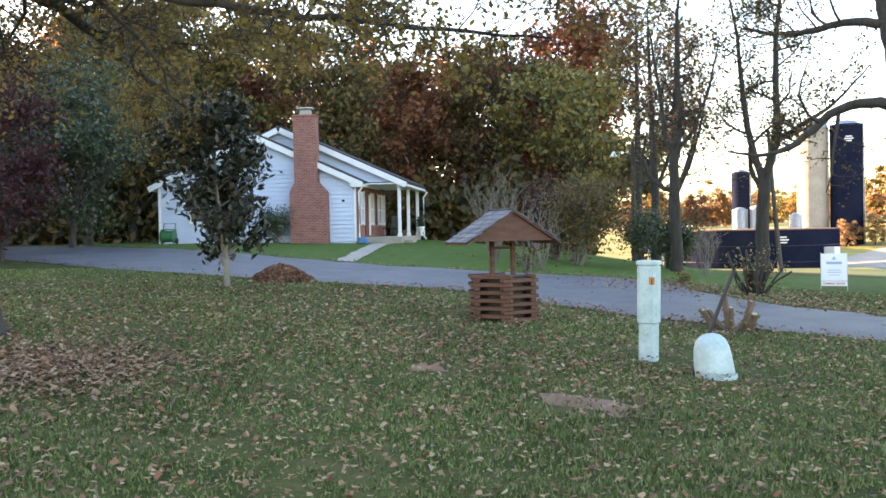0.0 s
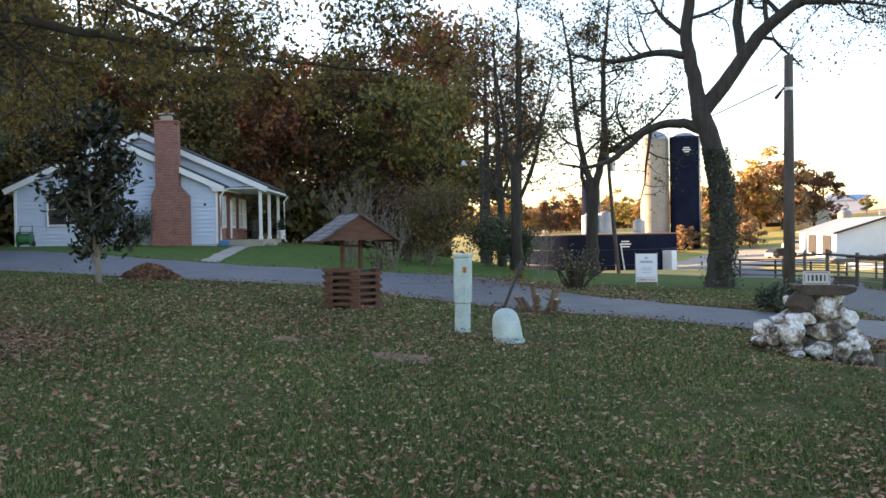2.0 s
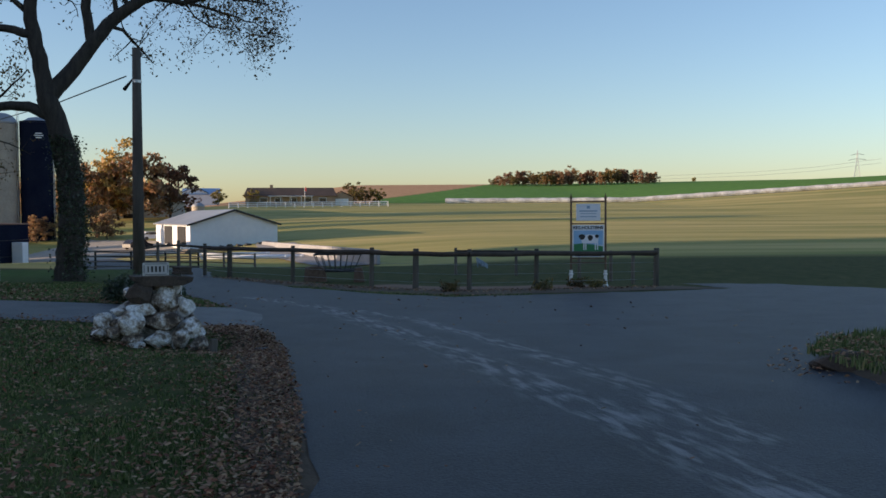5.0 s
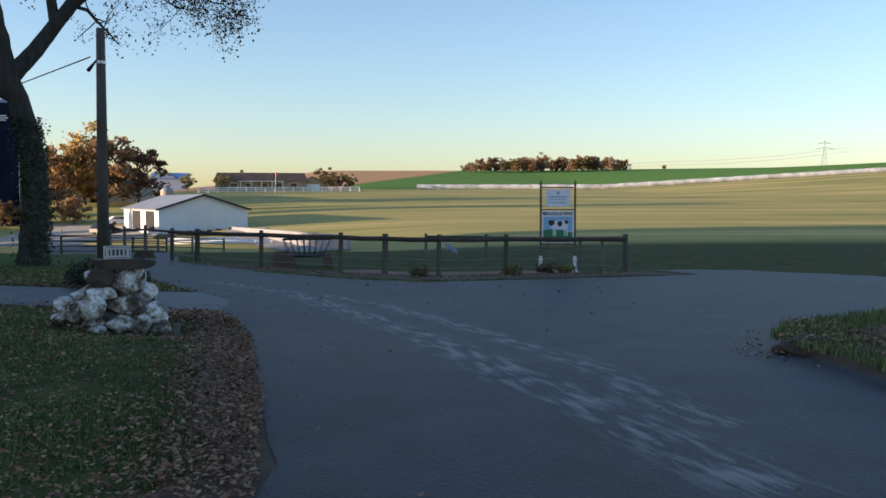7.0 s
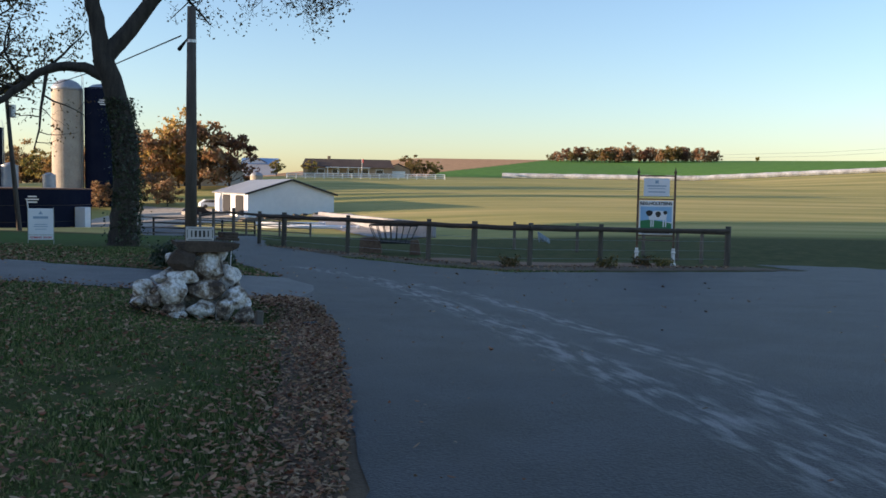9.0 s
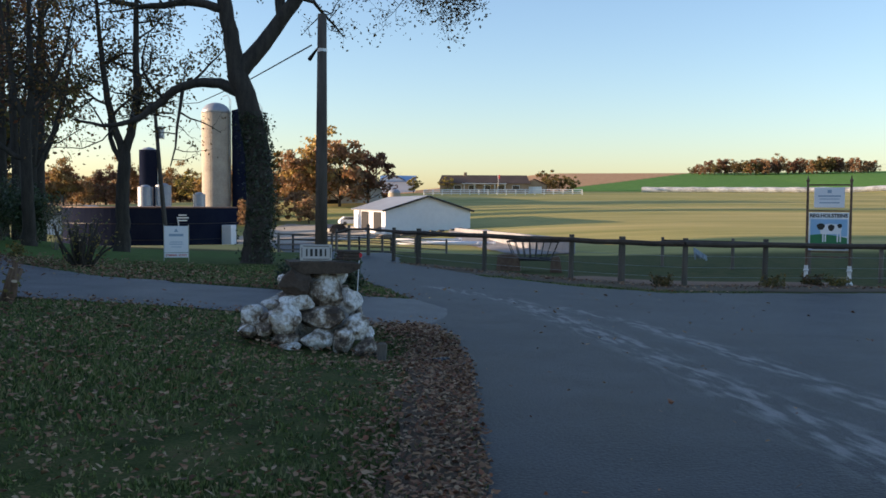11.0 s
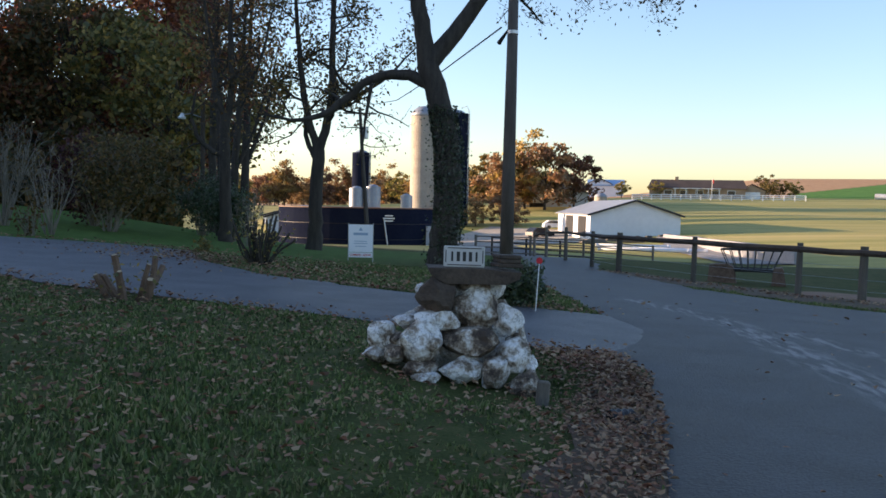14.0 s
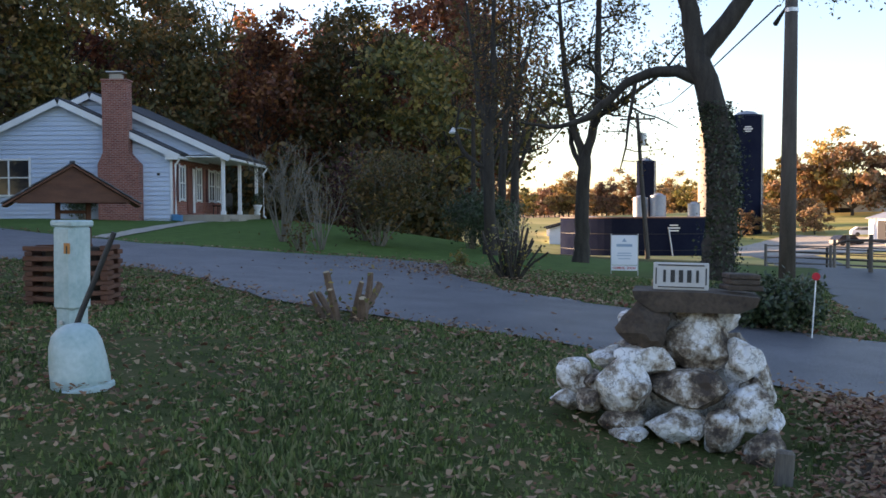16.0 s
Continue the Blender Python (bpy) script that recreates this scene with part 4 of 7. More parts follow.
def roadside_trees():
    r = (0.92, 0.39)
    ivy_tree = line_tree("ivy_clad_tree", (-11.65, 27.65), r, [
        (0, 0, [(0.10, 0, 0.0, 0.52), (0.14, 0, 0.6, 0.40), (0.25, 0, 2.0, 0.38), (0.20, 0, 3.4, 0.36), (0.0, 0, 4.6, 0.32), (-0.42, 0, 5.75, 0.30)]),
        (13, 0.4, [(-0.42, 0, 5.7, 0.27), (0.0, 0.1, 6.2, 0.25), (0.7, 0.2, 7.1, 0.22), (1.35, 0.1, 8.1, 0.20), (2.5, 0.0, 9.0, 0.17), (3.6, 0.2, 10.4, 0.13), (4.6, 0.0, 12.2, 0.08), (5.2, 0.2, 13.6, 0.04)]),
        (9, 0.35, [(-0.42, 0, 5.7, 0.26), (-0.6, 0, 6.9, 0.23), (-0.85, 0.1, 8.4, 0.19), (-0.6, 0.2, 10.0, 0.15), (-0.9, 0, 12.0, 0.10), (-0.7, 0, 14.5, 0.04)]),
        (6, 0.4, [(0.9, 0.1, 7.4, 0.16), (0.75, 0.4, 8.6, 0.15), (0.9, 0.8, 10.2, 0.12), (1.3, 1.0, 12.0, 0.07), (1.4, 1.0, 13.6, 0.03)]),
        (7, 0.3, [(-0.35, 0, 5.2, 0.18), (-1.1, 0.2, 5.55, 0.15), (-2.2, 0.3, 5.3, 0.12), (-3.1, 0.2, 4.4, 0.10), (-3.9, 0, 4.1, 0.06), (-5.0, 0, 4.3, 0.03)]),
        (9, 0.3, [(-0.75, 0, 7.6, 0.14), (-1.8, 0.4, 7.9, 0.11), (-3.2, 0.6, 7.6, 0.08), (-4.6, 0.5, 8.0, 0.04)]),
        (10, 0.25, [(2.5, 0, 9.0, 0.10), (3.6, 0.3, 9.0, 0.08), (5.0, 0.2, 9.3, 0.05), (6.4, 0, 9.1, 0.025)]),
        (15, 0.2, [(2.3, 0, 8.9, 0.09), (3.3, 0.3, 9.1, 0.065), (4.4, 0.2, 8.9, 0.045), (5.4, 0.1, 8.6, 0.03), (6.4, 0, 8.3, 0.012)]),
    ], "tall dark bare-limbed tree with ivy up its trunk", 21, 9000, 0.055, LEAF_SPARSE, 7, 2.9, 0.22)
    rng = np.random.default_rng(4)
    k = 5200
    z = rng.uniform(0.1, 4.6, k)
    ang = rng.uniform(0, 2 * math.pi, k)
    ax = np.interp(z, [0, 0.6, 2.0, 3.4, 4.6], [0.10, 0.14, 0.25, 0.2, 0.0])
    rad = 0.36 + rng.uniform(0, 0.12, k) * np.where(np.cos(ang) > 0, 1.6, 0.3) * (1.2 - z / 6) + rng.uniform(0, 0.3, k) * (rng.uniform(size=k) < 0.10)
    c = np.stack([ax * r[0] + np.cos(ang) * rad, ax * r[1] + np.sin(ang) * rad, z], 1)
    part("ivy", leaf_mesh("ivy", c, 0.036, LEAF_DARK, rng, aspect=0.8), None, ivy_tree, "dark ivy leaves on the trunk")
    line_tree("roadside_tree", (-18.5, 31.9), (0.86, 0.5), [
        (0, 0, [(-0.05, 0, 0, 0.33), (-0.05, 0, 0.8, 0.25), (0.0, 0, 2.2, 0.23), (0.05, 0, 3.7, 0.22)]),
        (12, 0.2, [(0.05, 0, 3.6, 0.17), (0.35, 0, 4.6, 0.15), (0.55, 0, 6.6, 0.12), (0.5, 0.2, 9.0, 0.09), (0.8, 0, 11.5, 0.03)]),
        (10, 0.25, [(0.05, 0, 3.6, 0.15), (-0.3, 0, 4.6, 0.13), (-0.65, 0.2, 6.6, 0.10), (-0.8, 0, 9.0, 0.06), (-1.2, 0, 11.0, 0.025)]),
        (0, 0.5, [(-0.02, 0, 3.3, 0.10), (-0.4, 0.1, 4.0, 0.09), (-0.45, 0.1, 4.9, 0.07)]),
        (6, 0.3, [(0.4, 0, 5.0, 0.10), (1.3, 0, 5.6, 0.08), (2.6, 0.2, 6.4, 0.05), (3.6, 0, 7.6, 0.02)]),
    ], "slim roadside tree with sparse brown leaves", 22, 4200, 0.075, LEAF_SPARSE, 7, 2.0, 0.25)
    line_tree("roadside_tree", (-20.5, 29.4), (0.8, 0.57), [
        (0, 0, [(0.0, 0, 0, 0.27), (0.0, 0, 0.8, 0.21), (-0.02, 0, 2.5, 0.19), (-0.03, 0, 4.4, 0.17)]),
        (12, 0.2, [(-0.03, 0, 4.3, 0.13), (0.2, 0, 5.2, 0.11), (0.1, 0.2, 7.6, 0.09), (0.15, 0, 10.0, 0.05), (0.3, 0, 12.0, 0.02)]),
        (8, 0.25, [(-0.03, 0, 4.3, 0.12), (-0.35, 0, 5.0, 0.10), (-0.5, 0.2, 6.6, 0.07), (-0.9, 0, 9.0, 0.03)]),
        (6, 0.3, [(0.0, 0, 4.5, 0.09), (0.7, 0, 5.2, 0.07), (1.2, 0.2, 6.6, 0.05), (1.6, 0, 8.4, 0.02)]),
        (4, 0.3, [(-0.02, 0, 3.0, 0.10), (-0.8, 0.1, 3.4, 0.08), (-1.2, 0, 4.2, 0.06), (-1.0, 0, 5.2, 0.03)]),
    ], "slim roadside tree with twisted bare branches", 23, 1900, 0.07, LEAF_SPARSE, 7, 1.9, 0.25)
    for x, y, s, lean in ((-23.5, 33.5, 0.9, 0.2), (-25.2, 35.0, 1.0, -0.1), (-26.0, 37.5, 1.05, 0.1), (-29.0, 39.0, 1.1, 0.0)):
        line_tree("wood_edge_tree", (x, y), (0.8, 0.57), [
            (0, 0, [(0, 0, 0, 0.25 * s), (lean * 0.4, 0, 2.5, 0.18 * s), (lean, 0, 5.0 * s, 0.15 * s)]),
            (11, 0.1, [(lean, 0, 5.0 * s, 0.15 * s), (lean * 2, 0.2, 8.0 * s, 0.10 * s), (lean * 2.5, 0, 11.5 * s, 0.03)]),
            (6, 0.2, [(lean * 0.6, 0, 3.2 * s, 0.09 * s), (lean + 0.9, 0.2, 5.5 * s, 0.07 * s), (lean + 1.4, 0, 8.5 * s, 0.02)]),
        ], "leaning tree at the edge of the wood", int(100 + abs(x * 7)), 1100, 0.10, LEAF_RUST if s < 1.05 else LEAF_OLIVE, 7, 2.3, 0.35)


roadside_trees()


def yard_tree():
    """The big tree beside the camera's lawn, whose limbs hang over the view of the house."""
    line_tree("yard_tree", (-14.3, 4.2), (0.55, 0.84), [
        (0, 0, [(0, 0, 0, 0.95), (0, 0, 0.35, 0.66), (0, 0, 1.2, 0.55), (0.02, 0, 3.0, 0.50), (0.0, 0, 4.6, 0.46), (-0.1, 0, 6.5, 0.36), (-0.2, 0, 9, 0.2), (-0.2, 0, 12, 0.08)]),
        (20, 0.12, [(0.1, 0, 4.2, 0.13), (0.9, -0.1, 4.55, 0.095), (2.0, -0.2, 4.42, 0.075), (3.4, -0.2, 4.18, 0.058), (4.8, -0.3, 4.02, 0.042), (6.2, -0.4, 3.9, 0.03), (7.6, -0.4, 3.8, 0.015)]),
        (18, 0.12, [(0.1, 0.2, 4.8, 0.13), (1.0, 1.0, 5.6, 0.10), (2.4, 2.2, 5.7, 0.07), (4.2, 3.6, 5.4, 0.045), (6.0, 5.0, 5.2, 0.02)]),
        (18, 0.12, [(0.1, -0.2, 5.2, 0.13), (1.4, -0.8, 6.0, 0.09), (3.4, -1.4, 6.0, 0.065), (5.8, -2.0, 5.6, 0.045), (8.6, -2.4, 5.2, 0.02)]),
        (16, 0.12, [(0.0, 0.3, 4.4, 0.10), (0.6, 1.6, 4.9, 0.08), (1.2, 3.4, 4.6, 0.08), (1.6, 5.4, 4.2, 0.05), (2.2, 7.4, 3.9, 0.02)]),
        (9, 0.2, [(0.0, 0.0, 6.6, 0.15), (1.6, 0.8, 7.6, 0.10), (3.6, 1.4, 8.0, 0.06), (6, 2.0, 7.8, 0.03)]),
        (9, 0.2, [(-0.1, 0.2, 5.0, 0.15), (-0.8, 2.0, 5.2, 0.10), (-1.4, 4.5, 4.7, 0.06), (-1.6, 7.0, 4.4, 0.03)]),
    ], "big yard tree with low spreading limbs and thinning leaves", 31, 26000, 0.048, LEAF_SPARSE, 8, 2.1, 0.16, BARK)


yard_tree()


def magnolia():
    x, y = -19.2, 10.75
    rng = np.random.default_rng(41)
    t = thing("magnolia", "young magnolia with large glossy dark leaves", "tree", Matrix.Translation((x, y, gz(x, y))))
    g, tips = Geo(), []
    trunk = bent((0, 0, -0.1), (0.02, 0, 1), 3.4, rng, 8, 0.05, 0.1)
    rr = np.linspace(0.075, 0.012, 9)
    g.tube(trunk, rr, 8, False)
    sprout(g, tips, trunk, rr, rng, 30, 1.55, 1, 0.12, 0.25, 0.9, 0.2)
    part("trunk", g, BARK_PALE, t, smooth=True)
    glossy = foliage("magnolia_leaves", [(0.008, 0.013, 0.007), (0.014, 0.022, 0.010), (0.025, 0.033, 0.015), (0.05, 0.04, 0.022)], 0.1, 0.42)
    part("crown", leaf_mesh("crown", leaves_round(tips, 4600, 0.14, rng), 0.10, glossy, rng, aspect=0.42), None, t)


magnolia()


STUMP_BARK = surface("stump_bark", (0.10, 0.06, 0.04), (0.20, 0.13, 0.09), 6, 0.95, 0.6, 30)
CUT_WOOD = surface("fresh_cut_wood", (0.38, 0.28, 0.17), (0.5, 0.38, 0.24), 8, 0.8, 0.1)


def stem_shrub(name, x, y, stems, height, spread, label, seed, leaves=0, mat=None, size=0.05, cut=False, r=0.02, twigs=4, bark=None):
    rng = np.random.default_rng(seed)
    t = thing(name, label, "shrub", Matrix.Translation((x, y, gz(x, y))))
    tips = []
    for i in range(stems):
        g = Geo()
        a = rng.uniform(0, 2 * math.pi)
        lean = rng.uniform(0.1, 1) * spread
        base = np.array([math.cos(a), math.sin(a), 0]) * rng.uniform(0, 0.25) * min(1, spread)
        q = bent(base - (0, 0, 0.05), (math.cos(a) * lean, math.sin(a) * lean, 1), height * rng.uniform(0.6, 1.05), rng, 5, 0.10, 0.05)
        rr = np.linspace(r, r * (0.75 if cut else 0.3), len(q)) * rng.uniform(0.7, 1.3)
        g.tube(q, rr, 6, True)
        if twigs:
            sprout(g, tips, q, rr, rng, twigs, height * 0.35, 1 if not cut else 0, 0.35, 0.3, 0.7, 0.2)
        tips.append(q[1:])
        stem = part("stem", g, bark or BARK_PALE, t)
        if cut:
            end = q[-1] + (q[-1] - q[-2]) * 0.02
            part("cut_end", Geo().tube([q[-1], end], rr[-1] * 0.9, 6), CUT_WOOD, stem)
    if leaves:
        tagged(part("foliage", leaf_mesh("foliage", leaves_round(tips, leaves, 0.12 * height, rng), size, mat, rng), None, t), kind="stuff")
    return t


stem_shrub("lilac_bush", -22.4, 26.1, 22, 2.9, 0.75, "dense multi-stemmed bush losing its leaves", 51, 5600, LEAF_OLIVE, 0.07, r=0.03, twigs=6)
stem_shrub("lilac_bush", -24.6, 27.6, 18, 2.7, 0.7, "dense multi-stemmed bush losing its leaves", 52, 4800, LEAF_WINE, 0.07, r=0.03, twigs=6)
stem_shrub("bare_shrub", -23.6, 23.2, 20, 2.9, 0.5, "bare grey multi-stemmed shrub on the lawn's edge", 53, 260, LEAF_SPARSE, 0.05, r=0.02, twigs=5)
stem_shrub("bare_shrub", -21.0, 22.6, 14, 2.3, 0.6, "bare pale-stemmed shrub on the lawn's edge", 54, 80, LEAF_SPARSE, 0.05, r=0.018, twigs=3)
stem_shrub("dry_grass_clump", -20.6, 21.6, 26, 0.95, 0.5, "clump of dry upright stalks", 55, 200, LEAF_SPARSE, 0.06, r=0.012, twigs=0)
stem_shrub("evergreen_bush", -21.5, 31.0, 16, 1.9, 0.7, "rounded dark evergreen bush", 56, 4500, LEAF_DARK, 0.06, r=0.02)
stem_shrub("evergreen_bush", -24.5, 33.0, 16, 2.2, 0.7, "rounded dark evergreen bush", 57, 4500, LEAF_DARK, 0.06, r=0.02)
stem_shrub("pruned_shrub", -12.95, 21.2, 34, 1.15, 0.75, "hard-pruned shrub of thick cut stems", 58, 420, LEAF_OLIVE, 0.04, cut=True, r=0.03, twigs=0, bark=BARK)
stem_shrub("cut_stump_shrub", -8.85, 13.15, 11, 0.62, 1.5, "cut-back stump with stubby branches beside the drive", 59, 130, LEAF_OLIVE, 0.035, cut=True, r=0.05, twigs=0, bark=STUMP_BARK)
stem_shrub("low_weed", -16.2, 23.2, 9, 0.4, 0.9, "low green weed at the drive's edge", 60, 260, LEAF_OLIVE, 0.05, r=0.006, twigs=0)
stem_shrub("sapling_shrub", -18.2, 27.6, 9, 1.7, 0.4, "thin bare shrub beside the road bank", 61, 60, LEAF_SPARSE, 0.04, r=0.014, twigs=4)
stem_shrub("foundation_bush", *by_house(-3.6, -0.7), 16, 1.5, 0.5, "dark bush against the chimney", 62, 3200, LEAF_DARK, 0.05, r=0.015)
stem_shrub("juniper", -5.5, 17.2, 26, 0.62, 1.5, "low dark spreading juniper behind the stones", 63, 6500, LEAF_DARK, 0.035, r=0.012)
stem_shrub("juniper", -6.2, 17.9, 22, 0.55, 1.5, "low dark spreading juniper behind the stones", 64, 5000, LEAF_DARK, 0.035, r=0.012)

# ---- things on the lawn ----
def rock_mesh(seed, rough=0.28, sub=3):
    bm = bmesh.new()
    bmesh.ops.create_icosphere(bm, subdivisions=sub, radius=0.5)
    off = Vector((seed * 3.7, seed * 1.3, seed * 2.1))
    for v in bm.verts:
        d = v.co.normalized()
        big = noise.noise(d * 1.6 + off)
        facet = noise.cell(d * 2.0 + off) - 0.5
        v.co = d * (0.56 + rough * 0.45 * big + 0.04 * facet)
    rng = random.Random(seed)
    planes = [(Vector((rng.gauss(0, 1), rng.gauss(0, 1), rng.gauss(0, 1))).normalized(), rng.uniform(0.34, 0.46)) for _ in range(14)]
    for v in bm.verts:
        for face, dist in planes:
            over = v.co.dot(face) - dist
            if over > 0:
                v.co -= face * over * 0.97
        v.co += v.co.normalized() * (0.045 * noise.noise(v.co * 4 + off) + 0.032 * noise.noise(v.co * 11 + off))
    me = bpy.data.meshes.new("rock")
    bm.to_mesh(me)
    bm.free()
    return me


def quartz_material():
    """Milky quartz with tan staining in broad patches and thin dark seams."""
    m, n, l, b = nodes_of("white_quartz")
    geo = n.new("ShaderNodeNewGeometry")
    info = n.new("ShaderNodeObjectInfo")
    stain, grain, seam = (n.new("ShaderNodeTexNoise") for _ in range(3))
    for tex, scale, detail, rough in ((stain, 7.0, 8, 0.68), (grain, 26.0, 8, 0.7), (seam, 9.0, 5, 0.65)):
        tex.inputs["Scale"].default_value, tex.inputs["Detail"].default_value, tex.inputs["Roughness"].default_value = scale, detail, rough
        l.new(geo.outputs["Position"], tex.inputs["Vector"])
    add = n.new("ShaderNodeMath")
    add.operation = "MULTIPLY_ADD"
    add.inputs[1].default_value = 0.26
    l.new(info.outputs["Random"], add.inputs[0])
    l.new(stain.outputs["Fac"], add.inputs[2])
    mixed = n.new("ShaderNodeMath")
    mixed.operation = "MULTIPLY_ADD"
    mixed.inputs[1].default_value = 0.35
    l.new(grain.outputs["Fac"], mixed.inputs[0])
    l.new(add.outputs[0], mixed.inputs[2])
    r = ramp(n, [(0.66, (0.055, 0.036, 0.025)), (0.74, (0.21, 0.155, 0.11)), (0.81, (0.46, 0.41, 0.35)), (0.90, (0.76, 0.75, 0.74))])
    l.new(mixed.outputs[0], r.inputs["Fac"])
    near = n.new("ShaderNodeMath")
    near.operation = "SUBTRACT"
    near.inputs[1].default_value = 0.5
    l.new(seam.outputs["Fac"], near.inputs[0])
    size = n.new("ShaderNodeMath")
    size.operation = "ABSOLUTE"
    l.new(near.outputs[0], size.inputs[0])
    dark = n.new("ShaderNodeMapRange")
    dark.inputs["From Min"].default_value, dark.inputs["From Max"].default_value = 0.004, 0.022
    dark.inputs["To Min"].default_value, dark.inputs["To Max"].default_value = 0.42, 1.0
    l.new(size.outputs[0], dark.inputs["Value"])
    hsv = n.new("ShaderNodeHueSaturation")
    l.new(dark.outputs[0], hsv.inputs["Value"])
    l.new(r.outputs["Color"], hsv.inputs["Color"])
    l.new(hsv.outputs["Color"], b.inputs["Base Color"])
    b.inputs["Roughness"].default_value = 0.7
    bp = n.new("ShaderNodeBump")
    bp.inputs["Strength"].default_value, bp.inputs["Distance"].default_value = 0.8, 0.03
    l.new(mixed.outputs[0], bp.inputs["Height"])
    l.new(bp.outputs["Normal"], b.inputs["Normal"])
    return m


QUARTZ = quartz_material()
BROWN_STONE = surface("brown_stone", (0.035, 0.025, 0.019), (0.105, 0.075, 0.055), 5.0, 0.9, 0.8, 40)
INK = surface("black_paint", (0.012, 0.012, 0.013), (0.02, 0.02, 0.02), 3, 0.5, 0.0)
PLAQUE = surface("plaque_white", (0.42, 0.41, 0.39), (0.54, 0.52, 0.50), 4, 0.6, 0.05)


def stone_cairn():
    """Pile of quartz rocks with dark slabs on top; local x runs across, y away from the lawn."""
    base = Vector((-3.72, 11.45, -0.013))
    m = Matrix.Translation(base) @ pose(0, 0, 0, 0, 0, 28.6) @ Matrix.Scale(0.85, 4)
    t = thing("stone_cairn", "rough pile of white quartz rocks beside the lane", "rock pile", m)
    # left, top, right, bottom of each stone on the face in centimetres from the slab's foot, and how far it stands out
    face = [(-10, -21, 38, -58, 8), (-44, -42, -6, -62, 20), (-62, -55, -20, -90, 30), (-21, -56, 36, -82, 24), (-22, -81, 19, -107, 36), (18, -79, 47, -110, 40), (43, -93, 79, -127, 46),
            (33, -66, 70, -98, 28), (33, -36, 61, -67, 12), (32, -35, 51, -51, 0), (48, -63, 63, -79, 10), (64, -84, 77, -99, 26), (-97, -53, -70, -79, 10), (-70, -45, -42, -61, 8),
            (-80, -72, -56, -89, 25), (-74, -62, -60, -75, 20), (-60, -84, -25, -100, 34), (-52, -93, -26, -106, 42), (-100, -77, -77, -90, 14), (-47, -19, -33, -33, 2), (-5, -14, 12, -24, 4), (20, -10, 46, -32, -4)]
    rocks = []
    for x0, t0, x1, b0, out in face:
        w, h = (x1 - x0) / 100, (t0 - b0) / 100
        rocks.append((0.03 + (x0 + x1) / 222, -out / 100, 1.0 + (t0 + b0) / 200, w * 0.97, h * 1.05, max(0.26, 0.8 * w)))
    rocks += [(-0.30, 0.28, 0.26, 0.44, 0.40, 0.44), (0.15, 0.32, 0.30, 0.50, 0.44, 0.44), (0.52, 0.26, 0.26, 0.40, 0.42, 0.42), (-0.66, 0.26, 0.16, 0.40, 0.30, 0.40),
              (0.05, 0.08, 0.22, 0.60, 0.5, 0.5), (-0.35, 0.06, 0.18, 0.5, 0.42, 0.45), (0.40, 0.06, 0.18, 0.45, 0.42, 0.45), (0.1, 0.05, 0.58, 0.5, 0.4, 0.4), (-0.25, 0.05, 0.45, 0.4, 0.35, 0.35)]
    rng = random.Random(2)
    kinds = [rock_mesh(i, 0.30) for i in range(9)]
    for k in kinds:
        k.materials.append(QUARTZ)
    for i, (a, d, z, w, h, dp) in enumerate(rocks):
        ob = part("rock", kinds[i % 9], None, t)
        ob.matrix_basis = Matrix.Translation((a, d, z)) @ pose(0, 0, 0, rng.uniform(-10, 10), rng.uniform(-8, 8), rng.uniform(-20, 20)) @ Matrix.Diagonal((w * 1.08, dp, h * 1.07, 1))
    block = rock_mesh(11, 0.12)
    block.materials.append(BROWN_STONE)
    ob = part("block", block, None, t, "dark brown squared stone")
    ob.matrix_basis = Matrix.Translation((-0.21, -0.16, 0.735)) @ pose(0, 0, 0, 4, -6, 10) @ Matrix.Diagonal((0.42, 0.38, 0.33, 1))
    for a, z, w, h, tilt in ((0.13, 0.90, 0.86, 0.15, 1.5),):
        g = Geo()
        out = [(-w / 2, h * 0.45), (-w / 2 + 0.02, h * 0.05), (-w / 2 + 0.16, -h * 0.5), (w / 2 - 0.14, -h * 0.42), (w / 2 - 0.02, -h * 0.05), (w / 2, h * 0.35), (w * 0.1, h * 0.5)]
        g.prism(out[::-1], -0.24, 0.24)
        slab_part = part("slab", g, BROWN_STONE, t, "dark weathered top slab")
        slab_part.matrix_basis = pose(a, -0.02, z, 0, tilt, 0)
    for z, w in ((0.995, 0.25), (1.035, 0.21), (1.075, 0.22)):
        g = Geo().box((0, 0, 0), (w, 0.22, 0.038), 0.012)
        part("slate", g, BROWN_STONE, t).matrix_basis = pose(0.45, 0.0, z, 0, 2, w * 60)


def number_plaque():
    """House number plate, its digits shown as plain bars."""
    base = Vector((-3.72, 11.45, -0.013))
    m = Matrix.Translation(base) @ pose(0, 0, 0, 0, 0, 28.6) @ pose(0.03, -0.11, 0.915, -4, 1, 2)
    t = thing("number_plaque", "white plaque with black border standing on the slab", "plaque", m)
    part("plate", Geo().box((0, 0, 0), (0.325, 0.022, 0.165), 0.006), PLAQUE, t)
    g = Geo()
    for x, z, w, h in ((0, 0.066, 0.27, 0.007), (0, -0.066, 0.27, 0.007), (-0.146, 0, 0.007, 0.10), (0.146, 0, 0.007, 0.10)):
        g.box((x, -0.0125, z), (w, 0.003, h))
    part("border", g, INK, t, "thin black border")
    for i in range(5):
        part("bar", Geo().box((-0.096 + i * 0.048, -0.0125, 0), (0.026 if i not in (0, 4) else 0.016, 0.004, 0.075)), INK, t)


stone_cairn()
number_plaque()

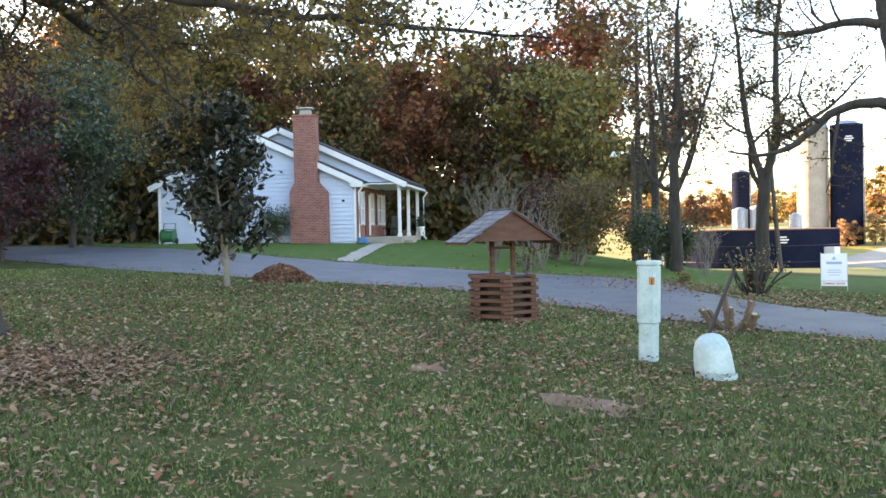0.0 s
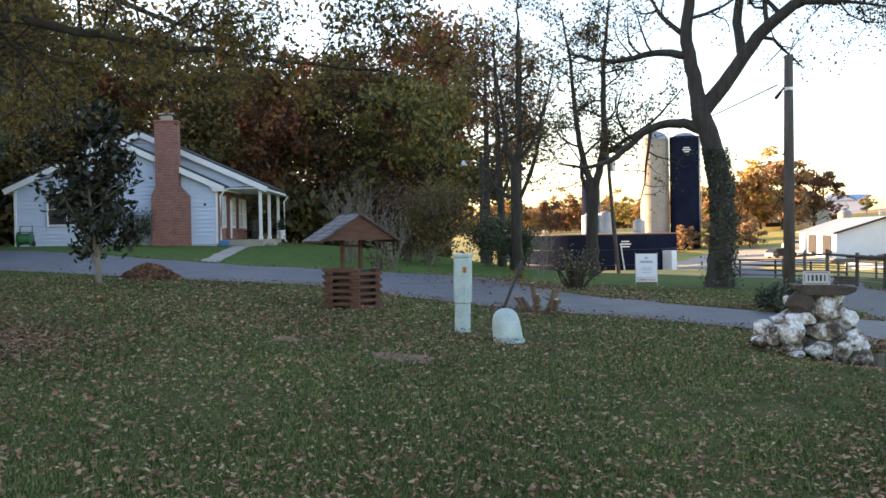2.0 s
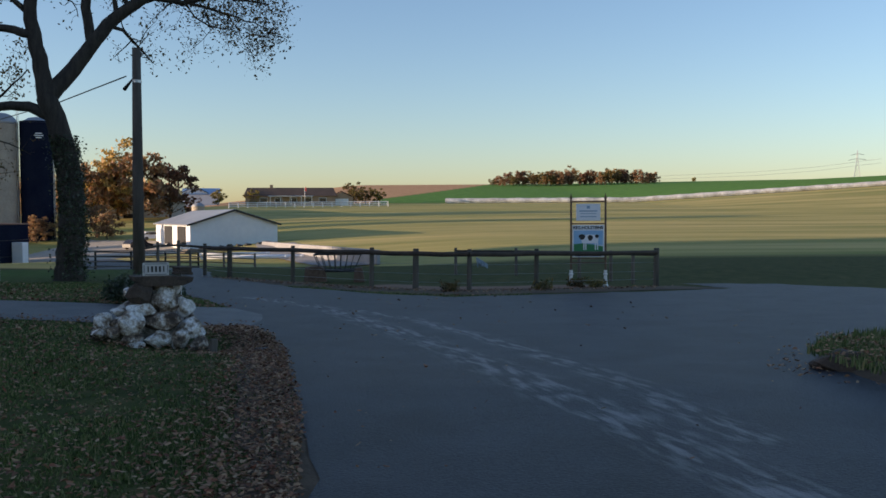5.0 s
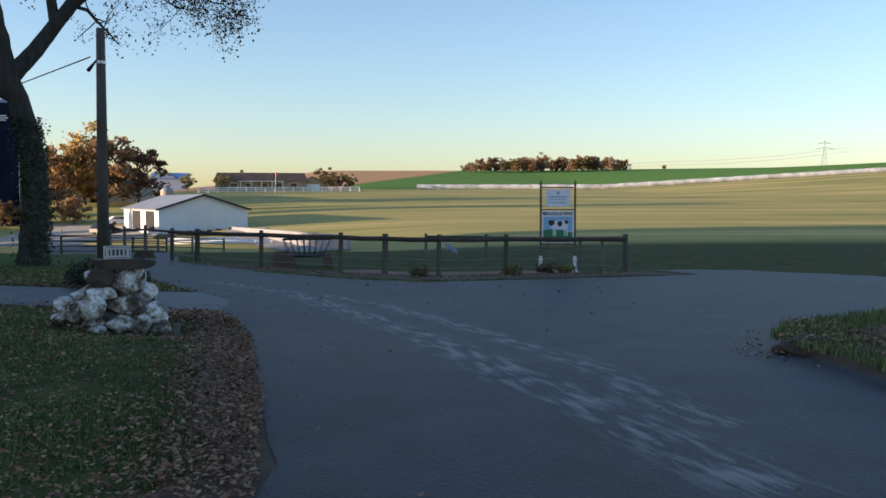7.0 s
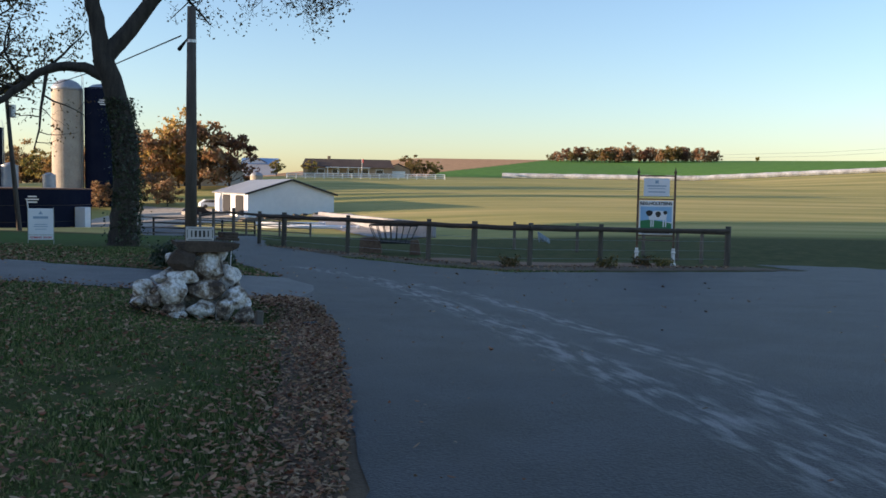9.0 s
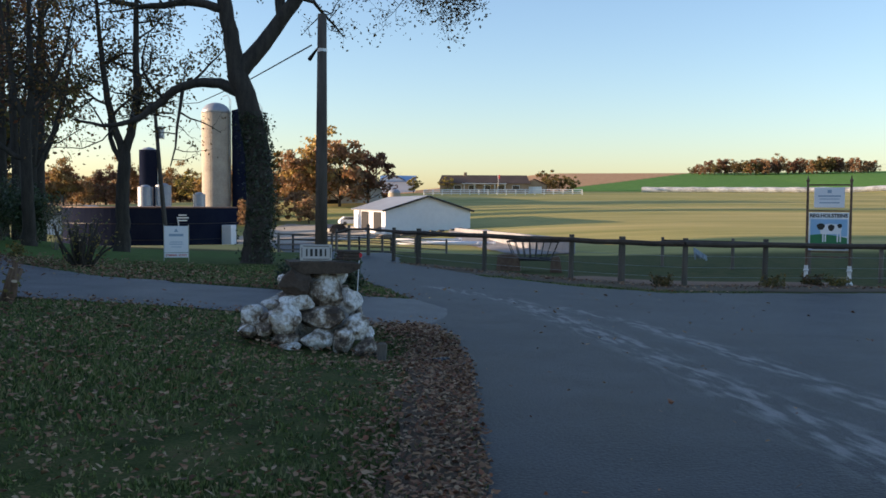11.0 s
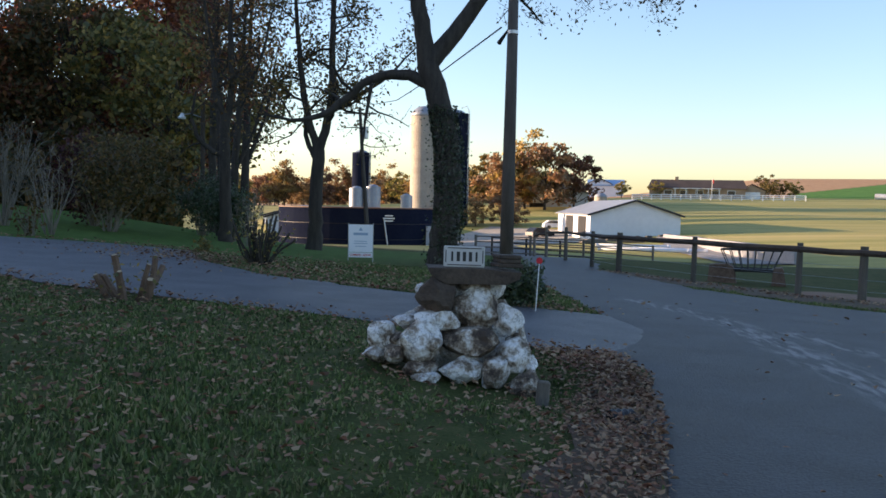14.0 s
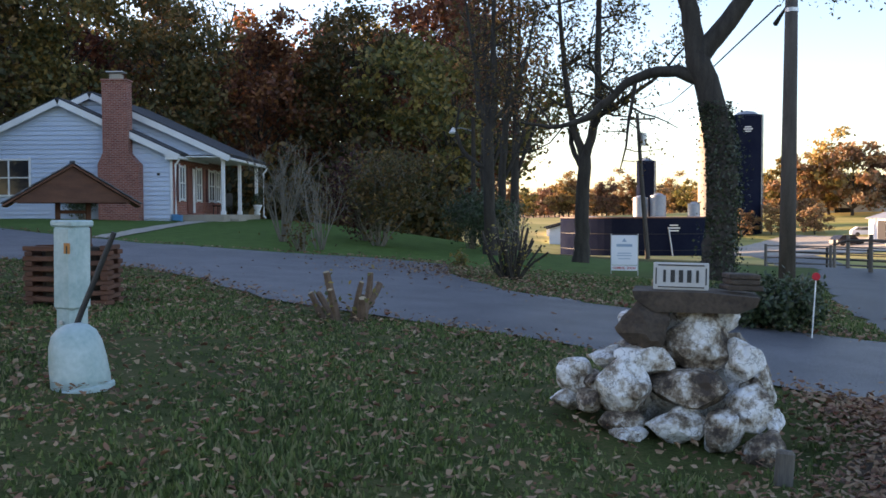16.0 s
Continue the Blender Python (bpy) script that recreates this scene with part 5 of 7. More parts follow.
PALE_GREEN = surface("pale_green_plastic", (0.25, 0.37, 0.36), (0.47, 0.57, 0.56), 5.0, 0.5, 0.12, 30)


def pedestal():
    x, y = -7.72, 9.47
    t = thing("cable_pedestal", "tall pale green cable pedestal standing in the grass", "pedestal", pose(x, y, gz(x, y), 0, 1, 20))
    part("sleeve", Geo().box((0, 0, 0.20), (0.185, 0.185, 0.48), 0.03), PALE_GREEN, t)
    part("cover", Geo().box((0, 0, 0.71), (0.215, 0.215, 0.66), 0.035), PALE_GREEN, t)
    part("cap", Geo().box((0, 0, 1.045), (0.225, 0.225, 0.05), 0.02), PALE_GREEN, t)
    tag = part("label_plate", Geo().box((0.06, -0.11, 0.86), (0.06, 0.004, 0.08)), surface("orange_label", (0.42, 0.16, 0.04), (0.5, 0.2, 0.05), 4, 0.5, 0), t, "small orange and black sticker")
    part("bar", Geo().box((0.06, -0.1135, 0.85), (0.012, 0.003, 0.06)), INK, tag)
    part("hasp", Geo().box((0.0, -0.11, 0.30), (0.03, 0.02, 0.03), 0.004), GALVANISED, t)


def dome():
    x, y = -6.67, 9.06
    t = thing("utility_dome", "weathered pale green plastic dome leaning in the grass", "utility cover", pose(x, y, gz(x, y) - 0.03, 4, -6, 15))
    prof = [(0.19, 0.0), (0.185, 0.10), (0.178, 0.22), (0.165, 0.32), (0.14, 0.39), (0.10, 0.43), (0.05, 0.45), (0.005, 0.455)]
    part("shell", Geo().lathe(prof, 20), PALE_GREEN, t, smooth=True)
    part("rim", Geo().lathe([(0.20, 0.0), (0.205, 0.015), (0.205, 0.04), (0.19, 0.05)], 20), PALE_GREEN, t)


def marker_stick():
    x, y = -6.85, 8.93
    z = gz(x, y)
    g = Geo().tube([(0, 0, -0.05), (0.13, 0.155, 0.48), (0.27, 0.32, 1.0)], [0.02, 0.02, 0.018], 8)
    solid("marker_rod", g, INK, "black plastic marker rod leaning out of the ground", "rod", m=Matrix.Translation((x, y, z)))


pedestal()
dome()
marker_stick()


def wishing_well():
    x, y = -11.6, 11.25
    t = thing("wishing_well", "brown wooden wishing well with shingled roof on the lawn", "wishing well", pose(x, y, gz(x, y) - 0.02, 0, 0, -24))
    R = 0.50
    stack = new("timber_ring")
    stack.parent = t
    tagged(stack, "stacked ring of overlapping timbers")
    mesh = Geo().box((0, 0, 0), (0.66, 0.085, 0.056), 0.007).mesh("timber", WOOD_BROWN)
    for layer in range(12):
        for k in range(3):
            a = (2 * k + layer % 2) * math.pi / 3 + 0.25
            ob = new("timber", mesh)
            ob.parent = stack
            ob.matrix_basis = Matrix.Translation((math.cos(a) * (R - 0.08), math.sin(a) * (R - 0.08), 0.05 + layer * 0.0585)) @ pose(0, 0, 0, 0, 0, math.degrees(a) + 90)
    part("lining", Geo().lathe([(R - 0.15, 0.0), (R - 0.15, 0.70), (R - 0.17, 0.70)], 12), WOOD_DARK, t)
    for s in (-1, 1):
        part("roof_post", Geo().box((0.0, s * 0.17, 0.95), (0.085, 0.06, 0.85), 0.008), WOOD_BROWN, t)
    part("cross_bar", Geo().tube([(0, -0.2, 1.12), (0, 0.2, 1.12)], 0.02, 8), WOOD_BROWN, t)
    zr, ze, hw, hl = 1.66, 1.19, 0.74, 0.50
    roof = new("roof")
    roof.parent = t
    tagged(roof, "gabled roof with grey weathered shingles")
    g = Geo()
    for s in (-1, 1):
        g.prism([(s * 0.0, zr - 0.015), (s * hw, ze - 0.015), (s * hw, ze + 0.005), (0, zr + 0.008)][:: s], -hl, hl)
    deck = part("deck", g, WOOD_BROWN, roof)
    deck.matrix_basis = pose(0, 0, 0, 0, 0, 90)
    for e in (-1, 1):
        g = Geo().prism([(-hw + 0.1, ze + 0.035), (hw - 0.1, ze + 0.035), (0, zr - 0.02)], -0.012, 0.012)
        gable = part("gable_board", g, WOOD_BROWN, roof)
        gable.matrix_basis = pose(e * (hl - 0.06), 0, 0, 0, 0, 90)
    slate = surface("grey_wood_shingle", (0.085, 0.09, 0.105), (0.19, 0.20, 0.225), 6, 0.85, 0.5, 50, spread=0.3)
    mesh = Geo().box((0, 0, 0), (0.135, 0.16, 0.012), 0.003).mesh("shingle", slate)
    slope = math.atan2(zr - ze, hw)
    L = math.hypot(zr - ze, hw)
    for s in (-1, 1):
        for row in range(7):
            for col in range(7):
                d = (row + 0.5) / 7 * L
                ob = new("shingle", mesh)
                ob.parent = roof
                ob.matrix_basis = Matrix.Translation((-hl + 0.08 + col * 0.14 + (0.03 if row % 2 else -0.01), -s * d * math.cos(slope), zr - d * math.sin(slope) + 0.028)) @ pose(0, 0, 0, s * (math.degrees(slope) - 4), 0, 0)
    part("ridge_cap", Geo().box((0, 0, zr + 0.035), (2 * hl, 0.06, 0.02), 0.006), slate, roof)


wishing_well()


def text_mesh(name, body, size, mat, depth=0.002):
    cu = bpy.data.curves.new(name, "FONT")
    cu.body, cu.size, cu.extrude, cu.align_x, cu.align_y, cu.offset = body, size, depth, "CENTER", "CENTER", size * 0.03
    ob = bpy.data.objects.new(name, cu)
    scene.collection.objects.link(ob)
    bpy.context.view_layer.update()
    me = bpy.data.meshes.new_from_object(ob.evaluated_get(bpy.context.evaluated_depsgraph_get()))
    bpy.data.objects.remove(ob)
    me.materials.clear()
    me.materials.append(mat)
    return me


SIGN_WHITE = surface("sign_white", (0.74, 0.76, 0.80), (0.80, 0.82, 0.86), 2, 0.4, 0.0)
SIGN_BLUE = surface("sign_grey_blue", (0.25, 0.36, 0.48), (0.30, 0.42, 0.55), 2, 0.4, 0.0)
SIGN_RED = surface("sign_red", (0.50, 0.05, 0.05), (0.58, 0.08, 0.07), 2, 0.4, 0.0)


def yard_sign():
    x, y = -13.40, 26.35
    zb = gz(x, y) + 0.05
    t = thing("yard_sign", "white and blue yard sign with a red rider", "sign", pose(x, y, zb, 0, 0, 24))
    part("board", Geo().box((0, 0, 0.58), (0.66, 0.02, 0.76), 0.004), SIGN_WHITE, t)
    rider = part("rider", Geo().box((0, -0.001, 0.12), (0.66, 0.018, 0.13), 0.004), SIGN_WHITE, t)
    for body, a in (("COMING", -0.135), ("SOON", 0.175)):
        word = part("lettering", text_mesh("lettering", body, 0.078, SIGN_RED), None, rider)
        word.matrix_basis = pose(a, -0.013, 0.12, 90, 0, 0)
    g = Geo()
    for w, z, h in ((0.40, 0.70, 0.07), (0.34, 0.50, 0.018), (0.38, 0.44, 0.018), (0.30, 0.36, 0.016)):
        g.box((0, -0.012, z), (w, 0.004, h))
    part("bar", g, SIGN_BLUE, t, "grey-blue printed bars")
    part("emblem", Geo().prism([(-0.06, 0.79), (0.06, 0.79), (0.0, 0.89)], -0.014, -0.010), SIGN_BLUE, t)
    for s in (-1, 1):
        part("stake", Geo().tube([(s * 0.34, 0.012, -0.2), (s * 0.34, 0.012, 1.0)], 0.011, 6), GALVANISED, t)


yard_sign()


def reflector_stake():
    x, y = -4.87, 16.6
    t = thing("reflector_stake", "thin white driveway stake with a red reflector", "reflector", pose(x, y, gz(x, y), 0, 3, 20))
    part("rod", Geo().tube([(0, 0, -0.1), (0, 0, 0.76)], 0.008, 6), WHITE, t)
    red = surface("red_reflector", (0.55, 0.015, 0.03), (0.65, 0.03, 0.05), 5, 0.25, 0.0)
    part("disc", Geo().tube([(0, -0.012, 0.74), (0, 0.004, 0.74)], 0.045, 16), red, t)


reflector_stake()


def culvert():
    x, y = -2.15, 10.55
    t = thing("drain_pipe", "black corrugated drain pipe end among the leaves", "pipe", pose(x, y, gz(x, y) - 0.03, 0, 0, 35))
    part("pipe", Geo().tube([(-0.08 + 0.02 * i, 0, 0.02) for i in range(9)], [0.085 + 0.010 * (i % 2) for i in range(9)], 16, False), INK, t)
    part("liner", Geo().tube([(-0.08, 0, 0.02), (0.08, 0, 0.02)], 0.072, 16, False), INK, t)
    x, y = -2.82, 10.92
    solid("short_post", Geo().box((0, 0, 0.06), (0.09, 0.06, 0.30), 0.015), WOOD_GREY, "short weathered wooden post beside the rocks", "post", m=pose(x, y, gz(x, y), 0, 4, 30))


culvert()


def mulch_pile():
    x, y = -20.3, 12.75
    rng = np.random.default_rng(6)
    chips = surface("brown_mulch", (0.12, 0.05, 0.03), (0.26, 0.13, 0.08), 6, 0.95, 0.3, 40, spread=0.3)
    k = 2600
    a, d = rng.uniform(0, 2 * math.pi, k), np.sqrt(rng.uniform(0, 1, k))
    c = np.stack([np.cos(a) * d * 0.85, np.sin(a) * d * 0.7, 0.36 * (1 - d ** 1.5) + rng.uniform(-0.02, 0.03, k)], 1)
    ob = new("mulch_heap", leaf_mesh("mulch_heap", c, 0.055, chips, rng, 0.3))
    ob.matrix_world = Matrix.Translation((x, y, gz(x, y)))
    tagged(ob, "low heap of brown wood mulch by the drive", "mulch heap", kind="stuff")


mulch_pile()


# ---- utility poles and wire ----
POLE_WOOD = surface("dark_pole_wood", (0.045, 0.036, 0.028), (0.115, 0.095, 0.078), 3.0, 0.9, 0.5, 40, stretch=(3, 3, 0.4))


def utility_pole():
    x, y = -7.75, 22.85
    t = thing("utility_pole", "tall weathered wooden utility pole beside the lane", "utility pole", pose(x, y, gz(x, y) - 0.3, 0, 0, 0))
    part("mast", Geo().tube([(0, 0, 0), (0.02, 0, 3.0), (0.04, 0, 6.42)], [0.155, 0.135, 0.105], 12), POLE_WOOD, t, smooth=True)
    part("pole_band", Geo().tube([(0.04, 0, 5.55), (0.04, 0, 5.62)], 0.118, 12), GALVANISED, t)
    part("dead_end_clamp", Geo().tube([(-0.05, -0.03, 5.65), (-0.35, 0.2, 5.42)], [0.02, 0.05], 8), DARK_METAL, t, "black cable clamp")
    solid("service_wire", Geo().tube([(-8.05, 23.05, 5.15), (-12.5, 29.4, 5.3), (-19.7, 40.0, 5.9), (-26.0, 49.0, 6.9), (-31.5, 57.0, 8.0)], 0.018, 5), INK, "sagging black overhead wire between two poles", "wire")
    x, y = -31.3, 57.0
    t = thing("utility_pole", "leaning wooden power pole with crossarm and transformer", "utility pole", pose(x, y, gz(x, y), 0, 0, 30))
    part("mast", Geo().tube([(0.4, 0, 0), (0.0, 0, 5), (-0.3, 0, 9.3)], [0.17, 0.14, 0.11], 10), POLE_WOOD, t)
    part("crossarm", Geo().box((-0.28, 0, 8.9), (2.2, 0.1, 0.12), 0.02), WOOD_GREY, t)
    part("transformer", Geo().tube([(0.1, -0.25, 7.2), (0.1, -0.25, 8.0)], 0.2, 12), GALVANISED, t)
    x, y = -27.5, 36.5
    t = thing("yard_light_pole", "slim dark pole carrying a yard lamp", "lamp post", pose(x, y, gz(x, y), 0, 0, 30))
    part("mast", Geo().tube([(0, 0, 0), (0, 0, 5.6)], [0.12, 0.09], 10), WOOD_DARK, t)
    part("arm", Geo().tube([(0, 0, 5.0), (-0.5, -0.2, 5.15), (-0.8, -0.3, 5.1)], 0.025, 6), GALVANISED, t)
    part("lamp_head", Geo().lathe([(0.16, 0), (0.18, 0.06), (0.10, 0.14), (0.05, 0.26)], 14, (-0.85, -0.32, 4.9)), WHITE, t)


utility_pole()


# ---- fence, farm sign ----
POST_WOOD = surface("old_post_wood", (0.055, 0.05, 0.04), (0.13, 0.115, 0.095), 3.0, 0.9, 0.5, 40, spread=0.2, stretch=(3, 3, 0.5))
POSTS = [(-9.2, 34.6), (-7.7, 32.3), (-4.95, 29.4), (-2.2, 27.2), (-0.85, 26.6), (0.72, 26.1), (2.75, 26.95), (6.75, 28.7)]


def rail_fence():
    t = thing("pasture_fence", "rough wooden pasture fence with one log top rail", "fence")
    for i, (x, y) in enumerate(POSTS):
        r = 0.075 + 0.02 * (i % 3 == 1)
        z = gz(x, y)
        part("post", Geo().tube([(x, y, z - 0.1), (x + 0.01, y, z + 0.6), (x + 0.02, y, z + 1.24)], [r, r * 0.97, r * 0.9], 9), POST_WOOD, t)
    for a, b in zip(POSTS, POSTS[1:]):
        za, zb = gz(*a) + 1.10, gz(*b) + 1.10
        d = 0.5 * (za + zb) - 0.02
        part("rail", Geo().tube([(a[0], a[1] - 0.09, za), ((a[0] + b[0]) / 2, (a[1] + b[1]) / 2 - 0.09, d), (b[0], b[1] - 0.09, zb)], 0.072, 7), WOOD_DARK, t)
        for h in (0.25, 0.5, 0.78):
            part("wire", Geo().tube([(a[0], a[1], gz(*a) + h), (b[0], b[1], gz(*b) + h)], 0.004, 3), GALVANISED, t)
    back = [(6.75, 28.7), (6.5, 31.0), (6.2, 33.5), (5.4, 36.0), (3.0, 37.5), (0.5, 38.5)]
    for (x, y) in back[1:]:
        z = gz(x, y)
        part("post", Geo().tube([(x, y, z - 0.1), (x, y, z + 1.15)], [0.07, 0.06], 8), WOOD_GREY, t)
    for a, b in zip(back, back[1:]):
        part("rail", Geo().tube([(*a, gz(*a) + 1.02), (*b, gz(*b) + 1.02)], 0.045, 6), WOOD_DARK, t)
    near = [(-9.2, 34.6), (-11.2, 38.0), (-13.5, 42.5), (-16.0, 48.0)]
    for (x, y) in near[1:]:
        z = gz(x, y)
        part("post", Geo().tube([(x, y, z - 0.1), (x, y, z + 1.3)], [0.08, 0.07], 8), WOOD_GREY, t)
    for a, b in zip(near, near[1:]):
        part("rail", Geo().tube([(*a, gz(*a) + 1.1), (*b, gz(*b) + 1.1)], 0.055, 6), WOOD_DARK, t)
    rag = Geo()
    rng = np.random.default_rng(9)
    for i in range(7):
        p = np.array([0.95 + i * 0.045, 26.05 - 0.02 * (i % 2), gz(0.9, 26.1) + 1.0 - 0.03 * i])
        rag.tube([p, p + (0.02, -0.02, -0.12), p + rng.normal(size=3) * 0.03 + (0.05, 0, -0.24 + 0.02 * i)], [0.03, 0.035, 0.012], 6)
    solid("blue_rag", rag, surface("pale_blue_cloth", (0.20, 0.27, 0.34), (0.32, 0.40, 0.46), 8, 0.9, 0.3), "pale blue rag tied to the fence post", "rag")


rail_fence()


def farm_sign():
    x0, y0 = 4.05, 28.55
    t = thing("farm_sign", "farm sign of two panels in a rusty iron frame", "sign", pose(x0 + 0.52, y0, gz(4.6, 28.5), 0, 0, -5))
    rust = surface("rusty_iron", (0.07, 0.035, 0.02), (0.20, 0.13, 0.09), 9, 0.85, 0.4, 60)
    for s in (-1, 1):
        part("frame_post", Geo().tube([(s * 0.54, 0, 0.4), (s * 0.54, 0, 2.82)], 0.032, 8), rust, t)
        part("finial", Geo().lathe([(0.035, 2.80), (0.05, 2.84), (0.02, 2.89), (0.005, 2.98)], 8, (s * 0.54, 0, 0)), rust, t)
        part("turned_foot", Geo().lathe([(0.09, 0.0), (0.09, 0.08), (0.06, 0.12), (0.05, 0.38), (0.08, 0.42), (0.05, 0.46), (0.05, 0.55)], 12, (s * 0.54, 0, 0)), WHITE, t, "white turned post foot")
    for z in (2.72, 2.02, 0.92, 0.78):
        part("frame_bar", Geo().box((0, 0, z), (1.1, 0.04, 0.04), 0.006), rust, t)
    top = part("top_panel", Geo().box((0, -0.01, 2.38), (0.76, 0.03, 0.54), 0.006), SIGN_WHITE, t, "small pale blue-white panel")
    g = Geo()
    for w, z, h in ((0.10, 2.54, 0.09), (0.56, 2.42, 0.035), (0.50, 2.34, 0.02), (0.5, 2.24, 0.03)):
        g.box((0, -0.028, z), (w, 0.004, h))
    part("bar", g, SIGN_BLUE, top)
    low = part("main_panel", Geo().box((0, -0.01, 1.47), (1.0, 0.03, 1.02), 0.006), SIGN_WHITE, t, "white panel with a pasture picture")
    for body, a in (("REG.", -0.345), ("HOLSTEINS", 0.125)):
        word = part("lettering", text_mesh("lettering", body, 0.132, INK), None, low)
        word.matrix_basis = pose(a, -0.03, 1.89, 90, 0, 0)
    part("painted_sky", Geo().box((0, -0.028, 1.57), (0.92, 0.004, 0.46)), surface("sign_sky", (0.22, 0.45, 0.68), (0.30, 0.52, 0.74), 2, 0.5, 0), low)
    part("painted_grass", Geo().prism([(-0.46, 1.08), (0.46, 1.08), (0.46, 1.30), (0.15, 1.36), (-0.2, 1.40), (-0.46, 1.37)], -0.034, -0.031), surface("sign_green", (0.01, 0.16, 0.06), (0.02, 0.21, 0.08), 2, 0.5, 0), low)
    part("white_patch", Geo().prism([(-0.20, 1.40), (0.30, 1.40), (0.33, 1.66), (0.0, 1.68), (-0.24, 1.62)], -0.038, -0.035), SIGN_WHITE, low)
    for a, b, w, h in ((-0.20, 1.60, 0.20, 0.18), (0.06, 1.57, 0.16, 0.18), (0.27, 1.62, 0.12, 0.12)):
        part("black_patch", Geo().prism([(a + w / 2 * math.cos(q) * (1 + 0.15 * math.sin(3 * q)), b + h / 2 * math.sin(q)) for q in np.arange(0, 6.28, 0.52)], -0.042, -0.039), INK, low)
    for a in (-0.14, -0.08, 0.22, 0.29):
        part("white_stroke", Geo().box((a, -0.036, 1.30), (0.035, 0.004, 0.22)), SIGN_WHITE, low)
    part("bar", Geo().box((0, -0.028, 1.02), (0.82, 0.004, 0.055)), INK, low)


farm_sign()


def hay_feeder():
    x, y = -3.75, 31.8
    t = thing("hay_feeder", "dark tubular steel hay feeder wagon in the pen", "feeder", pose(x, y, gz(x, y), 0, 0, 5) @ Matrix.Scale(0.78, 4))
    for z, w in ((0.55, 1.5), (1.25, 2.1)):
        for s in (-1, 1):
            part("rail", Geo().tube([(-w / 2, s * 0.5, z), (w / 2, s * 0.5, z)], 0.03, 6), DARK_METAL, t)
            part("end_rail", Geo().tube([(s * w / 2, -0.5, z), (s * w / 2, 0.5, z)], 0.03, 6), DARK_METAL, t)
    for s in (-1, 1):
        for i in range(8):
            f = -1 + 2 * i / 7
            part("bar", Geo().tube([(f * 0.75, s * 0.5, 0.55), (f * 1.05, s * 0.5, 1.25)], 0.02, 5), DARK_METAL, t)
    part("bed", Geo().box((0, 0, 0.5), (1.6, 1.0, 0.08), 0.02), DARK_METAL, t)
    rust = bpy.data.materials["rusty_iron"]
    for a, w, h in ((-1.0, 1.0, 0.74), (0.95, 0.5, 0.66)):
        g = Geo().prism([(a - w / 2, 0.0), (a + w / 2, 0.0), (a + w / 2 - 0.08, h * 0.8), (a + w * 0.2, h), (a - w / 2 + 0.06, h * 0.92)], -0.55, 0.35)
        part("side_panel", g, rust, t, "rust-brown steel side panel")


hay_feeder()

# ---- farm in the valley ----
NAVY_STEEL = surface("navy_enamel_steel", (0.008, 0.011, 0.026), (0.015, 0.019, 0.034), 0.4, 0.75, 0.05, 3, gloss=0.0)
SILO_CONCRETE = surface("silo_concrete", (0.28, 0.24, 0.20), (0.42, 0.37, 0.30), 0.5, 0.85, 0.2, 4)
RUST_STEEL = surface("rusty_silo_steel", (0.10, 0.05, 0.035), (0.18, 0.09, 0.06), 0.6, 0.7, 0.1, 4)
BARN_WHITE = surface("white_barn_metal", (0.62, 0.65, 0.70), (0.74, 0.76, 0.80), 0.2, 0.5, 0.03, 2)
ROOF_GREY = surface("pale_metal_roof", (0.22, 0.24, 0.28), (0.34, 0.36, 0.39), 0.3, 0.45, 0.05, 3, metal=0.3)
OPEN_DARK = surface("dark_opening", (0.012, 0.012, 0.014), (0.02, 0.02, 0.022), 1, 0.9, 0)


def silo(x, y, r, top, mat, label, rings, dome=0.0, ladder=True):
    z = gz(x, y)
    h = top - z
    t = thing("silo", label, "silo", Matrix.Translation((x, y, z)), "farm silos")
    part("shell", Geo().lathe([(r, -0.5), (r, h - dome), (r * 0.985, h - dome)], 36), mat, t, smooth=False)
    if dome:
        prof = [(r * 1.01 * math.cos(a), h - dome + dome * math.sin(a)) for a in np.linspace(0, 1.5, 7)]
        part("dome", Geo().lathe(prof, 28), ROOF_GREY, t, "pale metal dome", True)
    else:
        part("roof", Geo().lathe([(r * 1.01, h - 0.25), (r * 0.5, h + r * 0.22), (0.05, h + r * 0.32)], 28), ROOF_GREY, t)
    for i in range(1, rings):
        zz = (h - dome) * i / rings
        part("hoop", Geo().lathe([(r * 1.0, zz - 0.06), (r * 1.012, zz - 0.05), (r * 1.012, zz + 0.05), (r, zz + 0.06)], 32), mat, t)
    if ladder:
        g = Geo()
        for s in (-0.25, 0.25):
            g.tube([(r + 0.2, s, 0.3), (r + 0.2, s, h + 0.6)], 0.05, 5)
        for i in range(int(h / 0.9)):
            g.tube([(r + 0.2, -0.25, 0.5 + i * 0.9), (r + 0.2, 0.25, 0.5 + i * 0.9)], 0.03, 4)
        part("ladder", g, GALVANISED, t)
        part("ladder_cage", Geo().tube([(r + 0.1, 0, h + 0.6), (r * 0.9, 0, h + 1.3), (r * 0.5, 0, h + 1.0)], 0.06, 5), GALVANISED, t)


